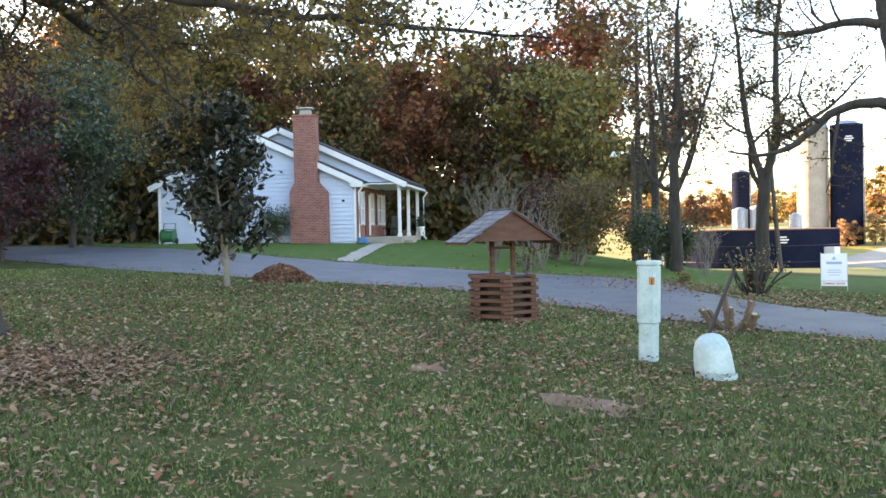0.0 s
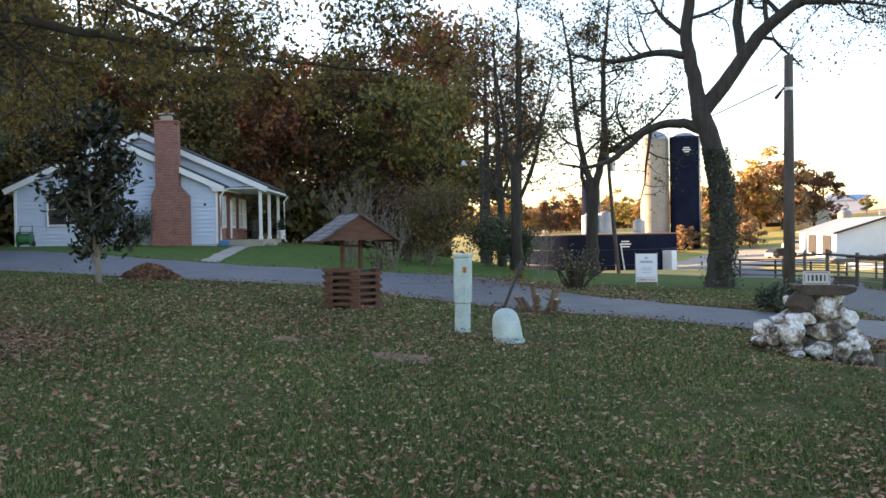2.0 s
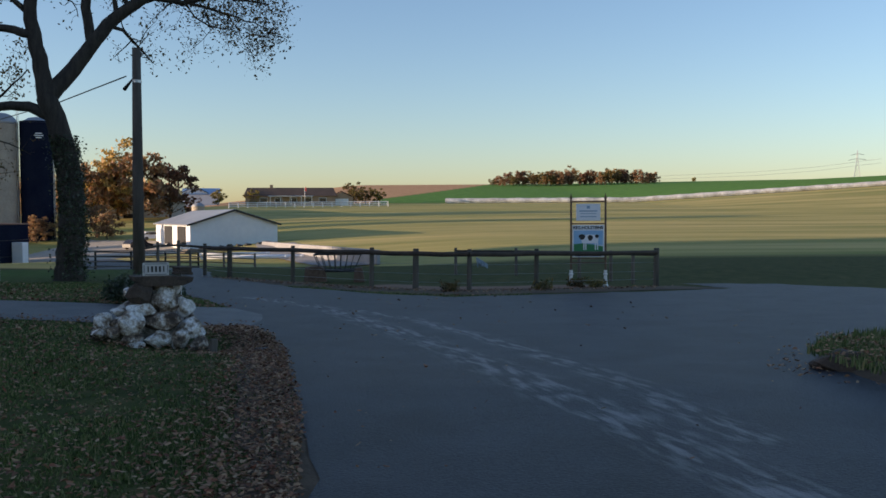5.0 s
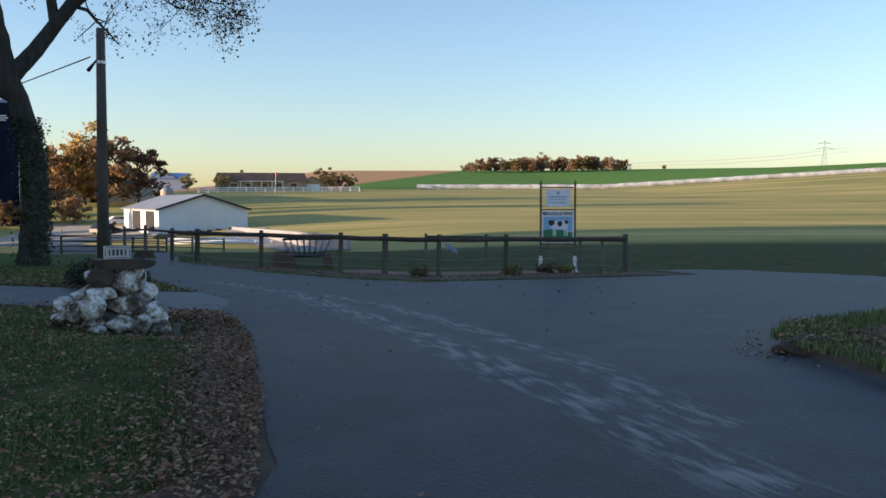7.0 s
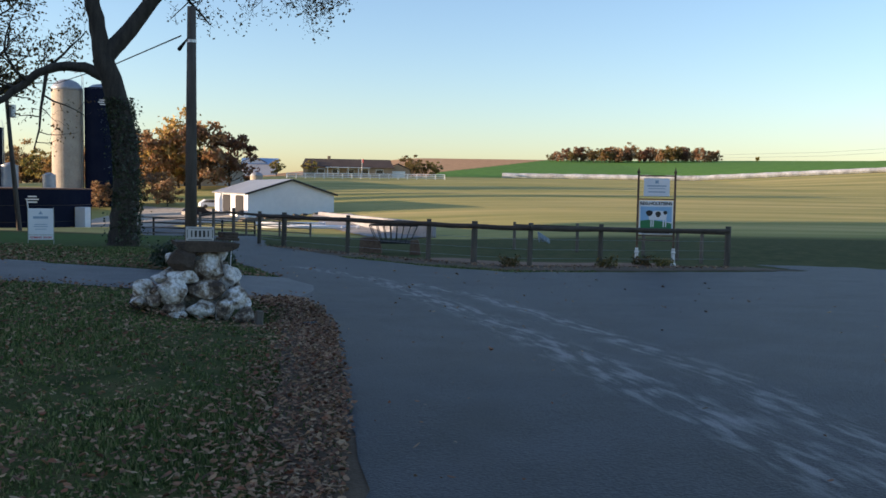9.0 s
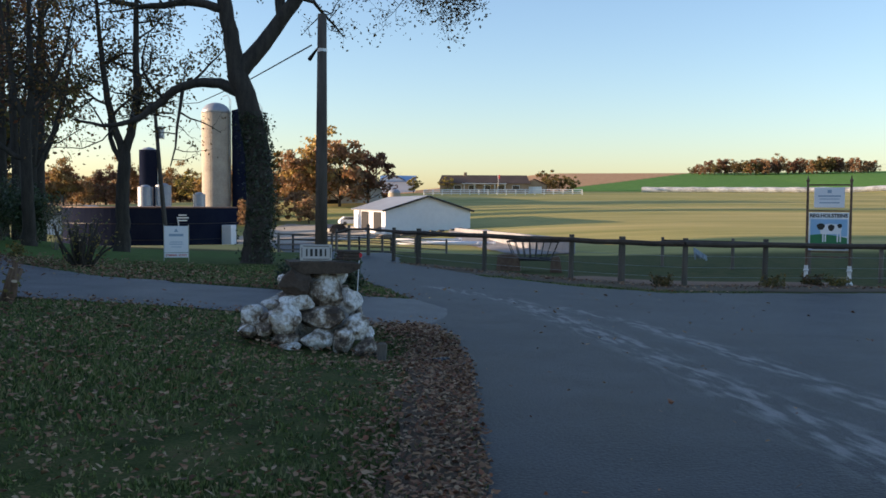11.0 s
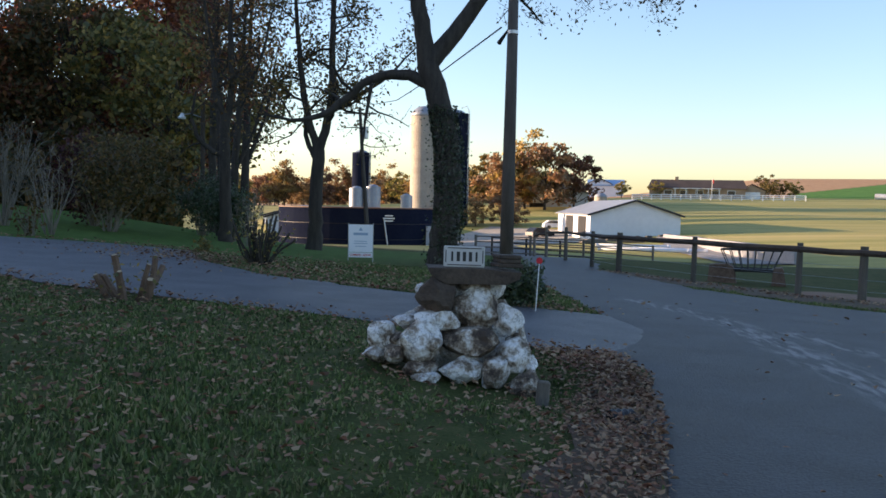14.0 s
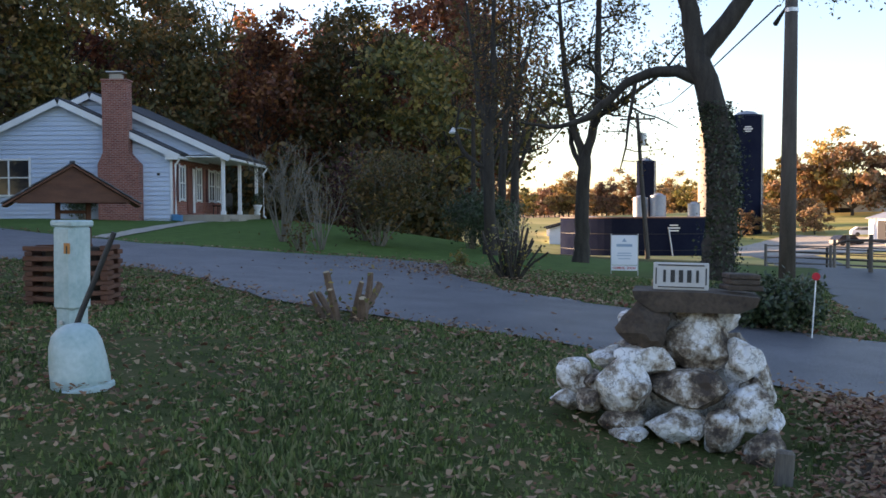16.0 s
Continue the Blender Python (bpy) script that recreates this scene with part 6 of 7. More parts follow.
silo(-67.6, 150.4, 2.6, 17.6, NAVY_STEEL, "tall navy-blue enamelled steel silo", 8)
silo(-72.4, 148.3, 2.45, 18.9, SILO_CONCRETE, "tall pale concrete stave silo with a domed top", 14, 1.9)
def silo_emblem():
    c = Vector((-67.6, 150.4, 0))
    a = math.atan2(-c.y, -c.x) + 0.12
    g = Geo()
    for i, w in enumerate((1.0, 1.4, 0.9)):
        g.box((math.cos(a) * 2.63, math.sin(a) * 2.63, 17.6 - gz(-67.6, 150.4) - 2.1 - 0.35 * i), (0.06, w, 0.17), 0, pose(0, 0, 0, 0, 0, math.degrees(a)))
    part("bar", g, WHITE, [o for o in scene.objects if o.name.startswith("silo") and o.parent is None][0], "white lettering bars")


silo_emblem()
silo(-89.8, 156.0, 1.75, 11.3, NAVY_STEEL, "shorter navy-blue steel silo", 5)
silo(-77.4, 157.0, 0.75, 11.0, RUST_STEEL, "slim rusty brown silo", 6, ladder=False)
silo(-75.3, 130.0, 1.15, 3.9, ROOF_GREY, "small galvanised feed bin with a conical top", 5, ladder=False)
silo(-72.9, 131.2, 1.2, 4.2, ROOF_GREY, "small galvanised feed bin with a conical top", 5, ladder=False)
silo(-68.1, 133.6, 0.95, 2.9, ROOF_GREY, "small galvanised feed bin with a conical top", 4, ladder=False)


def slurry_tank():
    x, y, r = -61.8, 108.5, 10.7
    z = gz(x, y) - 0.6
    top = 0.95 - z
    t = thing("slurry_tank", "wide dark navy steel slurry tank with riveted seams", "tank", Matrix.Translation((x, y, z)))
    part("shell", Geo().lathe([(r, 0), (r, top), (r - 0.15, top), (r - 0.15, 1.0)], 72), NAVY_STEEL, t)
    for zz in (top * 0.33, top * 0.66):
        part("seam", Geo().lathe([(r, zz - 0.03), (r + 0.03, zz - 0.02), (r + 0.03, zz + 0.02), (r, zz + 0.03)], 72), DARK_METAL, t, "riveted steel seam")
    part("rim", Geo().lathe([(r, top - 0.12), (r + 0.08, top - 0.1), (r + 0.08, top + 0.02), (r, top + 0.02)], 72), RUST_STEEL, t)
    c = Vector((0, 0, 0)) - Vector((x, y, 0))
    a = math.atan2(c.y, c.x)
    g = Geo()
    for i, w in enumerate((1.0, 1.5, 1.1)):
        ang = a + 0.34
        g.box((math.cos(ang) * (r + 0.05), math.sin(ang) * (r + 0.05), top - 0.95 - i * 0.32), (0.05, w, 0.14), 0, pose(0, 0, 0, 0, 0, math.degrees(ang)))
    part("bar", g, WHITE, t, "white lettering bars")
    ang = a + 0.28
    px, py = math.cos(ang), math.sin(ang)
    part("pipe", Geo().tube([(px * (r + 0.1), py * (r + 0.1), top - 1.3), (math.cos(a + 0.32) * (r + 0.6), math.sin(a + 0.32) * (r + 0.6), 0.5)], 0.09, 7), GALVANISED, t)
    ang = a + 0.93
    part("pump_box", Geo().box((math.cos(ang) * (r + 0.8), math.sin(ang) * (r + 0.8), 1.8), (1.4, 1.2, 3.6), 0.05, pose(0, 0, 0, 0, 0, math.degrees(ang))), BARN_WHITE, t)


slurry_tank()


def shed(name, corner, yaw, width, length, wall_h, rise, label, wall_mat, roof_mat, doors=(), windows=(), overhang=0.4, z=None):
    """A gabled building: local x across the gable from its near left corner, y along its length."""
    z = gz(*corner) if z is None else z
    t = thing(name, label, "barn" if "barn" in name else "building", pose(corner[0], corner[1], z, 0, 0, yaw))
    part("wall", Geo().prism([(0, -1.5), (width, -1.5), (width, wall_h), (width / 2, wall_h + rise), (0, wall_h)], 0, length), wall_mat, t)
    sl = rise / (width / 2)
    o = overhang
    for a, b in (((-o, wall_h - o * sl + 0.05), (width / 2, wall_h + rise + 0.05)), ((width / 2, wall_h + rise + 0.05), (width + o, wall_h - o * sl + 0.05))):
        part("roof", Geo().prism(slab(a, b, 0, length, 0.15), -o, length + o), roof_mat, t)
        part("rake_trim", Geo().prism(slab((a[0], a[1] - 0.12), (b[0], b[1] - 0.12), 0, 1, 0.24), -o - 0.05, -o + 0.02), bpy.data.materials["dark_metal"] if wall_mat is BARN_WHITE else WHITE, t, "thin dark trim")
    for side, at, w, h in doors:
        if side == "L":
            part("doorway", Geo().box((-0.03, at, h / 2), (0.14, w, h)), OPEN_DARK, t, "dark open doorway")
            part("door_frame", Geo().box((-0.05, at + w / 2 + 0.3, h / 2), (0.12, 0.5, h)), wall_mat, t)
        else:
            part("doorway", Geo().box((at, -0.03, h / 2), (w, 0.14, h)), OPEN_DARK, t, "dark open doorway")
    for at, zz, w, h in windows:
        win = part("window", Geo().box((at, -0.03, zz), (w, 0.12, h), 0.02), WHITE, t)
        part("pane", Geo().box((at, -0.08, zz), (w - 0.2, 0.05, h - 0.2)), GLASS, win)
    return t


shed("cattle_barn", (-33.0, 117.2), 26.0, 11.6, 29.0, 2.95, 1.85, "white metal barn with a pale roof and open doorways", BARN_WHITE, ROOF_GREY, (("L", 6.0, 6.0, 2.7), ("L", 17.0, 6.5, 2.7)), z=-2.35)
BRICK_TAN = surface("tan_brick", (0.30, 0.20, 0.13), (0.40, 0.28, 0.18), 0.3, 0.9, 0.1, 4)
ROOF_BROWN = surface("brown_shingles", (0.05, 0.035, 0.03), (0.09, 0.065, 0.055), 0.4, 0.9, 0.1, 4)


def farmhouse():
    x, y = -36.0, 296.0
    z = gz(x, y) - 0.2
    t = thing("farmhouse", "long low brick farmhouse with a brown roof", "house", pose(x, y, z, 0, 0, 190))
    part("wall", Geo().prism([(0, -2), (28, -2), (28, 2.9), (0, 2.9)], 0, 9), BRICK_TAN, t)
    part("roof", Geo().add([(-0.6, -0.6, 2.85), (28.6, -0.6, 2.85), (28.6, 9.6, 2.85), (-0.6, 9.6, 2.85), (0.4, 4.5, 5.6), (27.6, 4.5, 5.6)], [(0, 1, 5, 4), (2, 3, 4, 5), (0, 4, 3), (1, 2, 5), (3, 2, 1, 0)]), ROOF_BROWN, t)
    for i in range(5):
        win = part("window", Geo().box((4 + i * 4.6, 9.05, 1.6), (2.4, 0.15, 1.5), 0.02), WHITE, t)
        part("pane", Geo().box((4 + i * 4.6, 9.14, 1.6), (2.1, 0.06, 1.2)), GLASS, win)
    part("porch_roof", Geo().box((14, 10.2, 2.75), (14, 2.6, 0.2), 0.03), WHITE, t)
    for i in range(5):
        part("porch_post", Geo().box((7.5 + i * 3.2, 11.2, 1.3), (0.22, 0.22, 2.7)), WHITE, t)
    part("chimney", Geo().box((20, 4.5, 5.8), (1.0, 1.0, 1.4), 0.03), BRICK_TAN, t)
    wing = thing("garage", "small pale garage with a brown gabled roof", "garage", pose(-36.5, 288.5, gz(-36, 289) - 0.2, 0, 0, 8))
    part("wall", Geo().prism([(0, -1), (7.5, -1), (7.5, 2.6), (3.75, 4.3), (0, 2.6)], 0, 6), BRICK_TAN, wing)
    part("roof", Geo().prism([(-0.4, 2.55), (3.75, 4.5), (7.9, 2.55), (7.9, 2.75), (3.75, 4.72), (-0.4, 2.75)], -0.4, 6.4), ROOF_BROWN, wing)
    part("garage_door", Geo().box((3.75, -0.05, 1.1), (4.6, 0.12, 2.2), 0.02), WHITE, wing)
    pole = thing("flag_pole", "white flag pole with a hanging flag", "flag pole", Matrix.Translation((-43.5, 283.0, gz(-43.5, 283))))
    part("mast", Geo().tube([(0, 0, 0), (0, 0, 6.0)], [0.09, 0.05], 8), WHITE, pole)
    part("flag", Geo().box((0.25, 0, 5.1), (0.5, 0.06, 1.2), 0.02), SIGN_RED, pole, "red and white flag")


farmhouse()
BLUE_ROOF = surface("blue_metal_roof", (0.22, 0.36, 0.55), (0.30, 0.45, 0.64), 0.3, 0.5, 0.02, 3)
shed("far_barn", (-97.0, 335.0), 14, 9.0, 16.0, 4.6, 2.2, "distant white barn with a blue metal roof", BARN_WHITE, BLUE_ROOF, z=6.2)
shed("far_barn", (-84.0, 338.0), 104, 9.0, 13.0, 4.2, 2.2, "distant white barn with a blue metal roof", BARN_WHITE, BLUE_ROOF, z=6.0)
shed("dairy_barn", (-70.5, 188.0), 20, 16.0, 30.0, 5.2, 3.2, "white dairy barn with a grey roof behind the trees", BARN_WHITE, ROOF_GREY, (("F", 5, 3, 3),), ((10, 3.6, 1.2, 1.0), (13, 3.6, 1.2, 1.0)), z=-0.6)
silo(-46.8, 172.0, 1.2, 4.4, SILO_CONCRETE, "small pale round bin behind the barn", 5, 0.8, False)
for x, y, w, l in ((-84, 118, 11, 20), (-92, 128, 12, 16)):
    shed("machine_shed", (x, y), 30, w, l, 2.6, 1.6, "low grey-roofed machine shed beyond the tank", BARN_WHITE, ROOF_GREY, (("F", 5, 4, 2.2),), z=-3.4)


def car(x, y, yaw, mat, label):
    t = thing("car", label, "car", pose(x, y, gz(x, y), 0, 0, yaw))
    part("body", Geo().prism([(-2.1, 0.3), (2.1, 0.3), (2.15, 0.75), (1.2, 0.92), (0.6, 1.4), (-1.3, 1.42), (-1.95, 0.95), (-2.1, 0.8)], -0.85, 0.85), mat, t)
    part("window_band", Geo().prism([(0.95, 0.94), (0.52, 1.34), (-1.2, 1.35), (-1.7, 0.96)], -0.87, 0.87), GLASS, t)
    for a in (-1.3, 1.3):
        for s in (-0.8, 0.8):
            part("wheel", Geo().tube([(a, s - 0.1, 0.32), (a, s + 0.1, 0.32)], 0.32, 14), INK, t)


CAR_DARK = surface("dark_car_paint", (0.02, 0.02, 0.025), (0.03, 0.03, 0.035), 1, 0.25, 0)
car(-44.5, 131.0, 60, CAR_DARK, "dark parked car on the farmyard")
car(-40.0, 139.0, 30, BARN_WHITE, "white parked car on the farmyard")
car(-47.0, 146.0, 30, BARN_WHITE, "white parked car on the farmyard")


PAD_GREY = surface("dirty_concrete", (0.20, 0.19, 0.18), (0.32, 0.31, 0.30), 0.6, 0.9, 0.2, 6)


def rail_run(name, pts, height, rails, mat, label, gap, r=0.05, pr=0.07):
    t = thing(name, label, "fence")
    for a, b in zip(pts, pts[1:]):
        k = max(1, round(math.hypot(b[0] - a[0], b[1] - a[1]) / gap))
        for i in range(k + (b == pts[-1])):
            x, y = a[0] + (b[0] - a[0]) * i / k, a[1] + (b[1] - a[1]) * i / k
            part("post", Geo().box((x, y, gz(x, y) + height / 2 - 0.1), (pr * 2, pr * 2, height + 0.2), 0.01), mat, t)
        for j in range(rails):
            h = height * (j + 1) / rails - 0.08
            line = [(a[0] + (b[0] - a[0]) * i / 6, a[1] + (b[1] - a[1]) * i / 6) for i in range(7)]
            part("rail", Geo().tube([(x, y, gz(x, y) + h) for x, y in line], r, 4), mat, t)


rail_run("board_fence", [(-60.0, 252.0), (-37.0, 256.0), (-16.0, 259.5)], 1.5, 3, WHITE, "long white board fence before the farmhouse", 2.6, 0.11, 0.12)
rail_run("cattle_gate", [(-20.5, 51.0), (-15.5, 55.0), (-12.5, 59.5)], 1.2, 4, WOOD_GREY, "pale tubular cattle gates across the farm lane", 2.6, 0.035, 0.06)
rail_run("cattle_gate", [(-24.0, 62.0), (-18.0, 66.0)], 1.3, 4, DARK_METAL, "dark tubular cattle gates by the yard", 2.4, 0.035, 0.06)
paved("barn_yard", [(-60, 120), (-38, 100), (-30, 112), (-34, 118), (-46, 145), (-60, 150)], 6.0, 0.10, CONCRETE, "pale concrete farmyard before the barns", "yard", wobble=0.3)
paved("feed_pad", [(-24.5, 116), (-18.0, 92), (-8.5, 72), (-5.0, 71), (-7.0, 78), (-13, 92), (-19, 115)], 4.0, 0.25, PAD_GREY, "pale concrete feeding pad behind the pens", "concrete pad", wobble=0.2)


def bunker_wall():
    g = Geo()
    a, b = (-22.8, 113.5), (-5.2, 71.5)
    m = pose(0, 0, 0, 0, 0, math.degrees(math.atan2(b[1] - a[1], b[0] - a[0])))
    L = math.hypot(b[0] - a[0], b[1] - a[1])
    g.box(((a[0] + b[0]) / 2, (a[1] + b[1]) / 2, -2.3), (L, 0.3, 2.0), 0.04, m @ pose(0, 0, 0, 0, -0.5, 0))
    solid("bunker_wall", g, BUNKER_GREY, "long pale concrete bunker wall beside the field", "wall")


BUNKER_GREY = surface("bunker_concrete", (0.20, 0.20, 0.215), (0.31, 0.31, 0.33), 0.5, 0.6, 0.1, 4)
bunker_wall()


def silage_wrap():
    """Long white plastic tube along the edge of the green field."""
    rng = np.random.default_rng(12)
    xs = np.concatenate([np.linspace(0.5, 58, 60), np.linspace(58, 165, 110)])
    y = np.interp(xs, [0, 60, 110, 165], [309, 309, 309, 308])
    z = ground(xs, y) + 0.75
    r = 0.92 + 0.09 * np.sin(xs * 0.8) * rng.uniform(0.2, 1, len(xs))
    plastic = surface("white_plastic", (0.30, 0.28, 0.27), (0.80, 0.80, 0.80), 0.35, 0.4, 0.2, 2)
    solid("silage_tube", Geo().tube(np.stack([xs, y, z], 1), r, 9), plastic, "long white plastic silage tube lying along the field", "silage tube")


silage_wrap()


def pylon():
    x, y = 247, 540
    z = gz(x, y) - 4
    t = thing("power_pylon", "distant steel lattice power pylon", "pylon", pose(x, y, z, 0, 0, -25))
    g = Geo()
    for s in (-1, 1):
        for q in (-1, 1):
            g.tube([(s * 2.4, q * 2.4, 0), (s * 0.5, q * 0.5, 14), (0, 0, 21)], 0.16, 4)
    for i in range(6):
        h0, h1 = i * 2.6, (i + 1) * 2.6
        w0, w1 = 2.4 - 1.9 * h0 / 14, 2.4 - 1.9 * min(h1, 14) / 14
        g.tube([(-w0, 0, h0), (w1, 0, h1)], 0.09, 3)
        g.tube([(w0, 0, h0), (-w1, 0, h1)], 0.09, 3)
    part("lattice", g, GALVANISED, t)
    for h, w in ((15.0, 4.8), (18.0, 3.6)):
        part("cross_arm", Geo().tube([(-w, 0, h), (0, 0, h + 0.8), (w, 0, h)], 0.15, 4), GALVANISED, t)


pylon()


def yard_clutter():
    """Scrap lying between the pens and the barn: pale pipes, old tyres, boards; a far pole, a power line and a weed by the sign."""
    for i, (x, y, yaw, length) in enumerate(((-23.0, 85.5, 14, 8.0), (-20.5, 88.5, 9, 6.5), (-25.0, 92.0, 20, 7.0))):
        m = pose(x, y, gz(x, y) + 0.22, 0, 0, yaw)
        t = thing("pipe_length", "long pale plastic pipe lying in the weeds", "pipe", m, "pipes lying by the barn")
        part("tube", Geo().tube([(0, 0, 0), (length / 2, 0.1, 0.02), (length, 0, 0)], 0.17, 10), BARN_WHITE, t, smooth=True)
        for a in (0.0, length):
            part("collar", Geo().tube([(a - 0.12, 0, 0), (a + 0.12, 0, 0)], 0.21, 10), BARN_WHITE, t)
    rng = random.Random(31)
    for i in range(9):
        x, y = -31.5 + i * 1.05 + rng.uniform(-0.2, 0.2), 114.2 + i * 0.42 + rng.uniform(-0.5, 0.5)
        m = pose(x, y, gz(x, y) + 0.12, rng.uniform(-12, 12), rng.uniform(-12, 12), 0)
        t = thing("old_tyre", "worn black tyre lying before the barn", "tyre", m, "tyres before the barn")
        part("tread", Geo().lathe([(0.24, -0.10), (0.40, -0.13), (0.46, -0.06), (0.46, 0.06), (0.40, 0.13), (0.24, 0.10)], 16), INK, t, smooth=True)
        part("rim", Geo().lathe([(0.06, -0.05), (0.24, -0.06), (0.24, 0.06), (0.06, 0.05)], 12), GALVANISED, t)
    for x, y, yaw in ((-27.0, 108.0, 30), (-24.6, 104.0, 12), (-29.0, 104.5, 50)):
        t = thing("board_stack", "low stack of weathered boards in the grass", "boards", pose(x, y, gz(x, y), 0, 0, yaw), "board stacks by the barn")
        for k in range(5):
            part("board", Geo().box((0.05 * k, 0.03 * (k % 2), 0.06 + 0.09 * k), (3.2 - 0.15 * k, 0.9, 0.07), 0.01), WOOD_GREY, t)
    x, y = -64.7, 220.6
    t = thing("utility_pole", "distant slim wooden power pole", "utility pole", pose(x, y, gz(x, y), 0, 0, 20))
    part("mast", Geo().tube([(0, 0, 0), (0, 0, 8.6)], [0.18, 0.13], 8), POLE_WOOD, t)
    part("crossarm", Geo().box((0, 0, 8.1), (2.0, 0.12, 0.14), 0.02), POLE_WOOD, t)
    for dz in (0.0, 2.4):
        line = [(256.8, 530.4, 31.2 + dz), (233.0, 567.0, 28.4 + dz), (209.6, 604.2, 27.4 + dz), (160.0, 690.0, 28.5 + dz)]
        solid("power_line", Geo().tube(line, 0.07, 4), GALVANISED, "thin power line running from the distant pylon", "power line")
    x, y = 160.0, 577.9
    stem_shrub("field_bush", x, y, 12, 2.6, 0.6, "lone rounded bush on the far field", 91, 500, LEAF_OLIVE, 0.3, r=0.05, twigs=2)
    for i, (x, y) in enumerate(((4.75, 28.2), (4.1, 28.1), (0.2, 25.7), (2.9, 26.6))):
        stem_shrub("low_weed", x, y, 14, 0.36, 0.9, "low green weed at the foot of the fence", 92 + i, 420, LEAF_OLIVE, 0.045, r=0.005, twigs=0)


yard_clutter()


# ---- far trees ----
def far_trees():
    gold = [wood_tree(71, 11, 0.2, 2700, 0.36, LEAF_ORANGE, 0.42, 0.06, 34), wood_tree(72, 12, 0.2, 2700, 0.36, LEAF_GOLD, 0.40, 0.06, 34), wood_tree(73, 11, 0.2, 2700, 0.36, LEAF_OLIVE, 0.42, 0.06, 34)]
    names = ("orange-leaved autumn tree", "golden-leaved autumn tree", "olive-green tree turning brown")
    rng = random.Random(9)

    def put(x, y, s, w, where, group):
        i = rng.choices(range(3), w)[0]
        plant_tree(gold[i], x, y, rng.uniform(0, 360), s, names[i] + " " + where, group)

    for i in range(48):
        x = 30 + 98 * (i + rng.uniform(-0.3, 0.3)) / 47
        put(x, 552 + rng.uniform(-10, 16) - 0.05 * x, rng.uniform(0.55, 0.95) * (0.75 if i < 5 or i > 43 else 1), (6, 1, 3), "on the hill", "trees on the hill")
    for i in range(78):
        az = radians(17.5 + 25 * i / 77)
        d = rng.uniform(225, 330)
        put(-math.sin(az) * d, math.cos(az) * d, rng.uniform(0.65, 1.0), (4, 5, 2), "beyond the farm", "trees beyond the farm")
    for i in range(40):
        az = radians(18.5 + 27 * i / 39)
        d = rng.uniform(420, 560)
        put(-math.sin(az) * d, math.cos(az) * d, rng.uniform(0.8, 1.2), (4, 4, 4), "in the distance", "trees in the distance")
    for x, y, s in ((-70, 179, 1.15), (-66, 183, 1.3), (-61, 181, 1.35), (-74, 185, 1.1), (-57, 188, 1.15), (-63, 150, 0.5), (-59, 153, 0.55), (-56, 150, 0.5), (-66, 146, 0.45)):
        put(x, y, s, (6, 1, 1), "by the farmyard", "trees by the farmyard")
    for x, y, s in ((-75.0, 300, 0.55), (-60, 283, 0.5), (-32, 320, 0.7), (-26, 300, 0.55), (-22, 300, 0.5), (-29, 298, 0.5)):
        put(x, y, s, (1, 2, 5), "by the farmhouse", "trees by the farmhouse")


far_trees()

# ---- grass, fallen leaves, beds ----
MULCH = surface("leafy_mulch", (0.055, 0.035, 0.02), (0.13, 0.085, 0.05), 3.0, 0.95, 0.8, 40)
DIRT = surface("bare_soil", (0.16, 0.085, 0.05), (0.27, 0.15, 0.095), 3.0, 0.95, 0.5, 50)
ISLAND = [(3.75, 9.5), (4.4, 10.7), (5.1, 11.4), (6.8, 12.7), (12.0, 13.5), (14, 8), (12, 3.0), (5.0, 5.2), (3.85, 7.2), (3.7, 8.4)]
BED = [(-1.25, 5.0), (-1.6, 6.8), (-1.95, 8.4), (-2.35, 10.0), (-2.7, 11.0), (-3.0, 12.6), (-2.4, 12.3), (-1.8, 10.4), (-1.35, 8.4), (-0.95, 6.5), (-0.7, 4.6), (-0.95, 3.0), (-1.2, 3.0)]
paved("leaf_verge", BED, 0.6, 0.012, MULCH, "strip of leaf-covered soil along the lane", "verge", wobble=0.15)
paved("soil_patch", [(-7.3, 7.0), (-6.9, 6.75), (-6.5, 6.9), (-6.15, 6.85), (-6.1, 7.15), (-6.6, 7.3), (-7.0, 7.25)], 0.4, 0.010, DIRT, "bare soil patch in the lawn", "soil", wobble=0.2)
paved("soil_patch", [(-9.0, 7.15), (-8.6, 7.05), (-8.3, 7.3), (-8.6, 7.5), (-8.9, 7.4)], 0.4, 0.010, DIRT, "bare soil patch in the lawn", "soil", wobble=0.2)
paved("pen_soil", [(-2.6, 27.6), (0.7, 26.3), (2.7, 27.1), (5.5, 28.6), (5.2, 30.4), (2.2, 29.4), (0.4, 28.8), (-2.0, 30.0)], 0.8, 0.05, DIRT, "trodden bare soil inside the pasture fence", "soil", wobble=0.25)
paved("road_shoulder", [(-8.9, 33.0), (-7.2, 30.9), (-4.7, 27.3), (-2.2, 25.1), (0.2, 24.1), (3.4, 25.1), (6.4, 26.4), (8.6, 27.2), (7.5, 29.2), (3.0, 27.9), (0.6, 27.2), (-2.0, 28.0), (-4.6, 30.2), (-7.6, 33.2)], 1.0, 0.035, MULCH, "leafy earth shoulder under the fence", "verge", wobble=0.15)


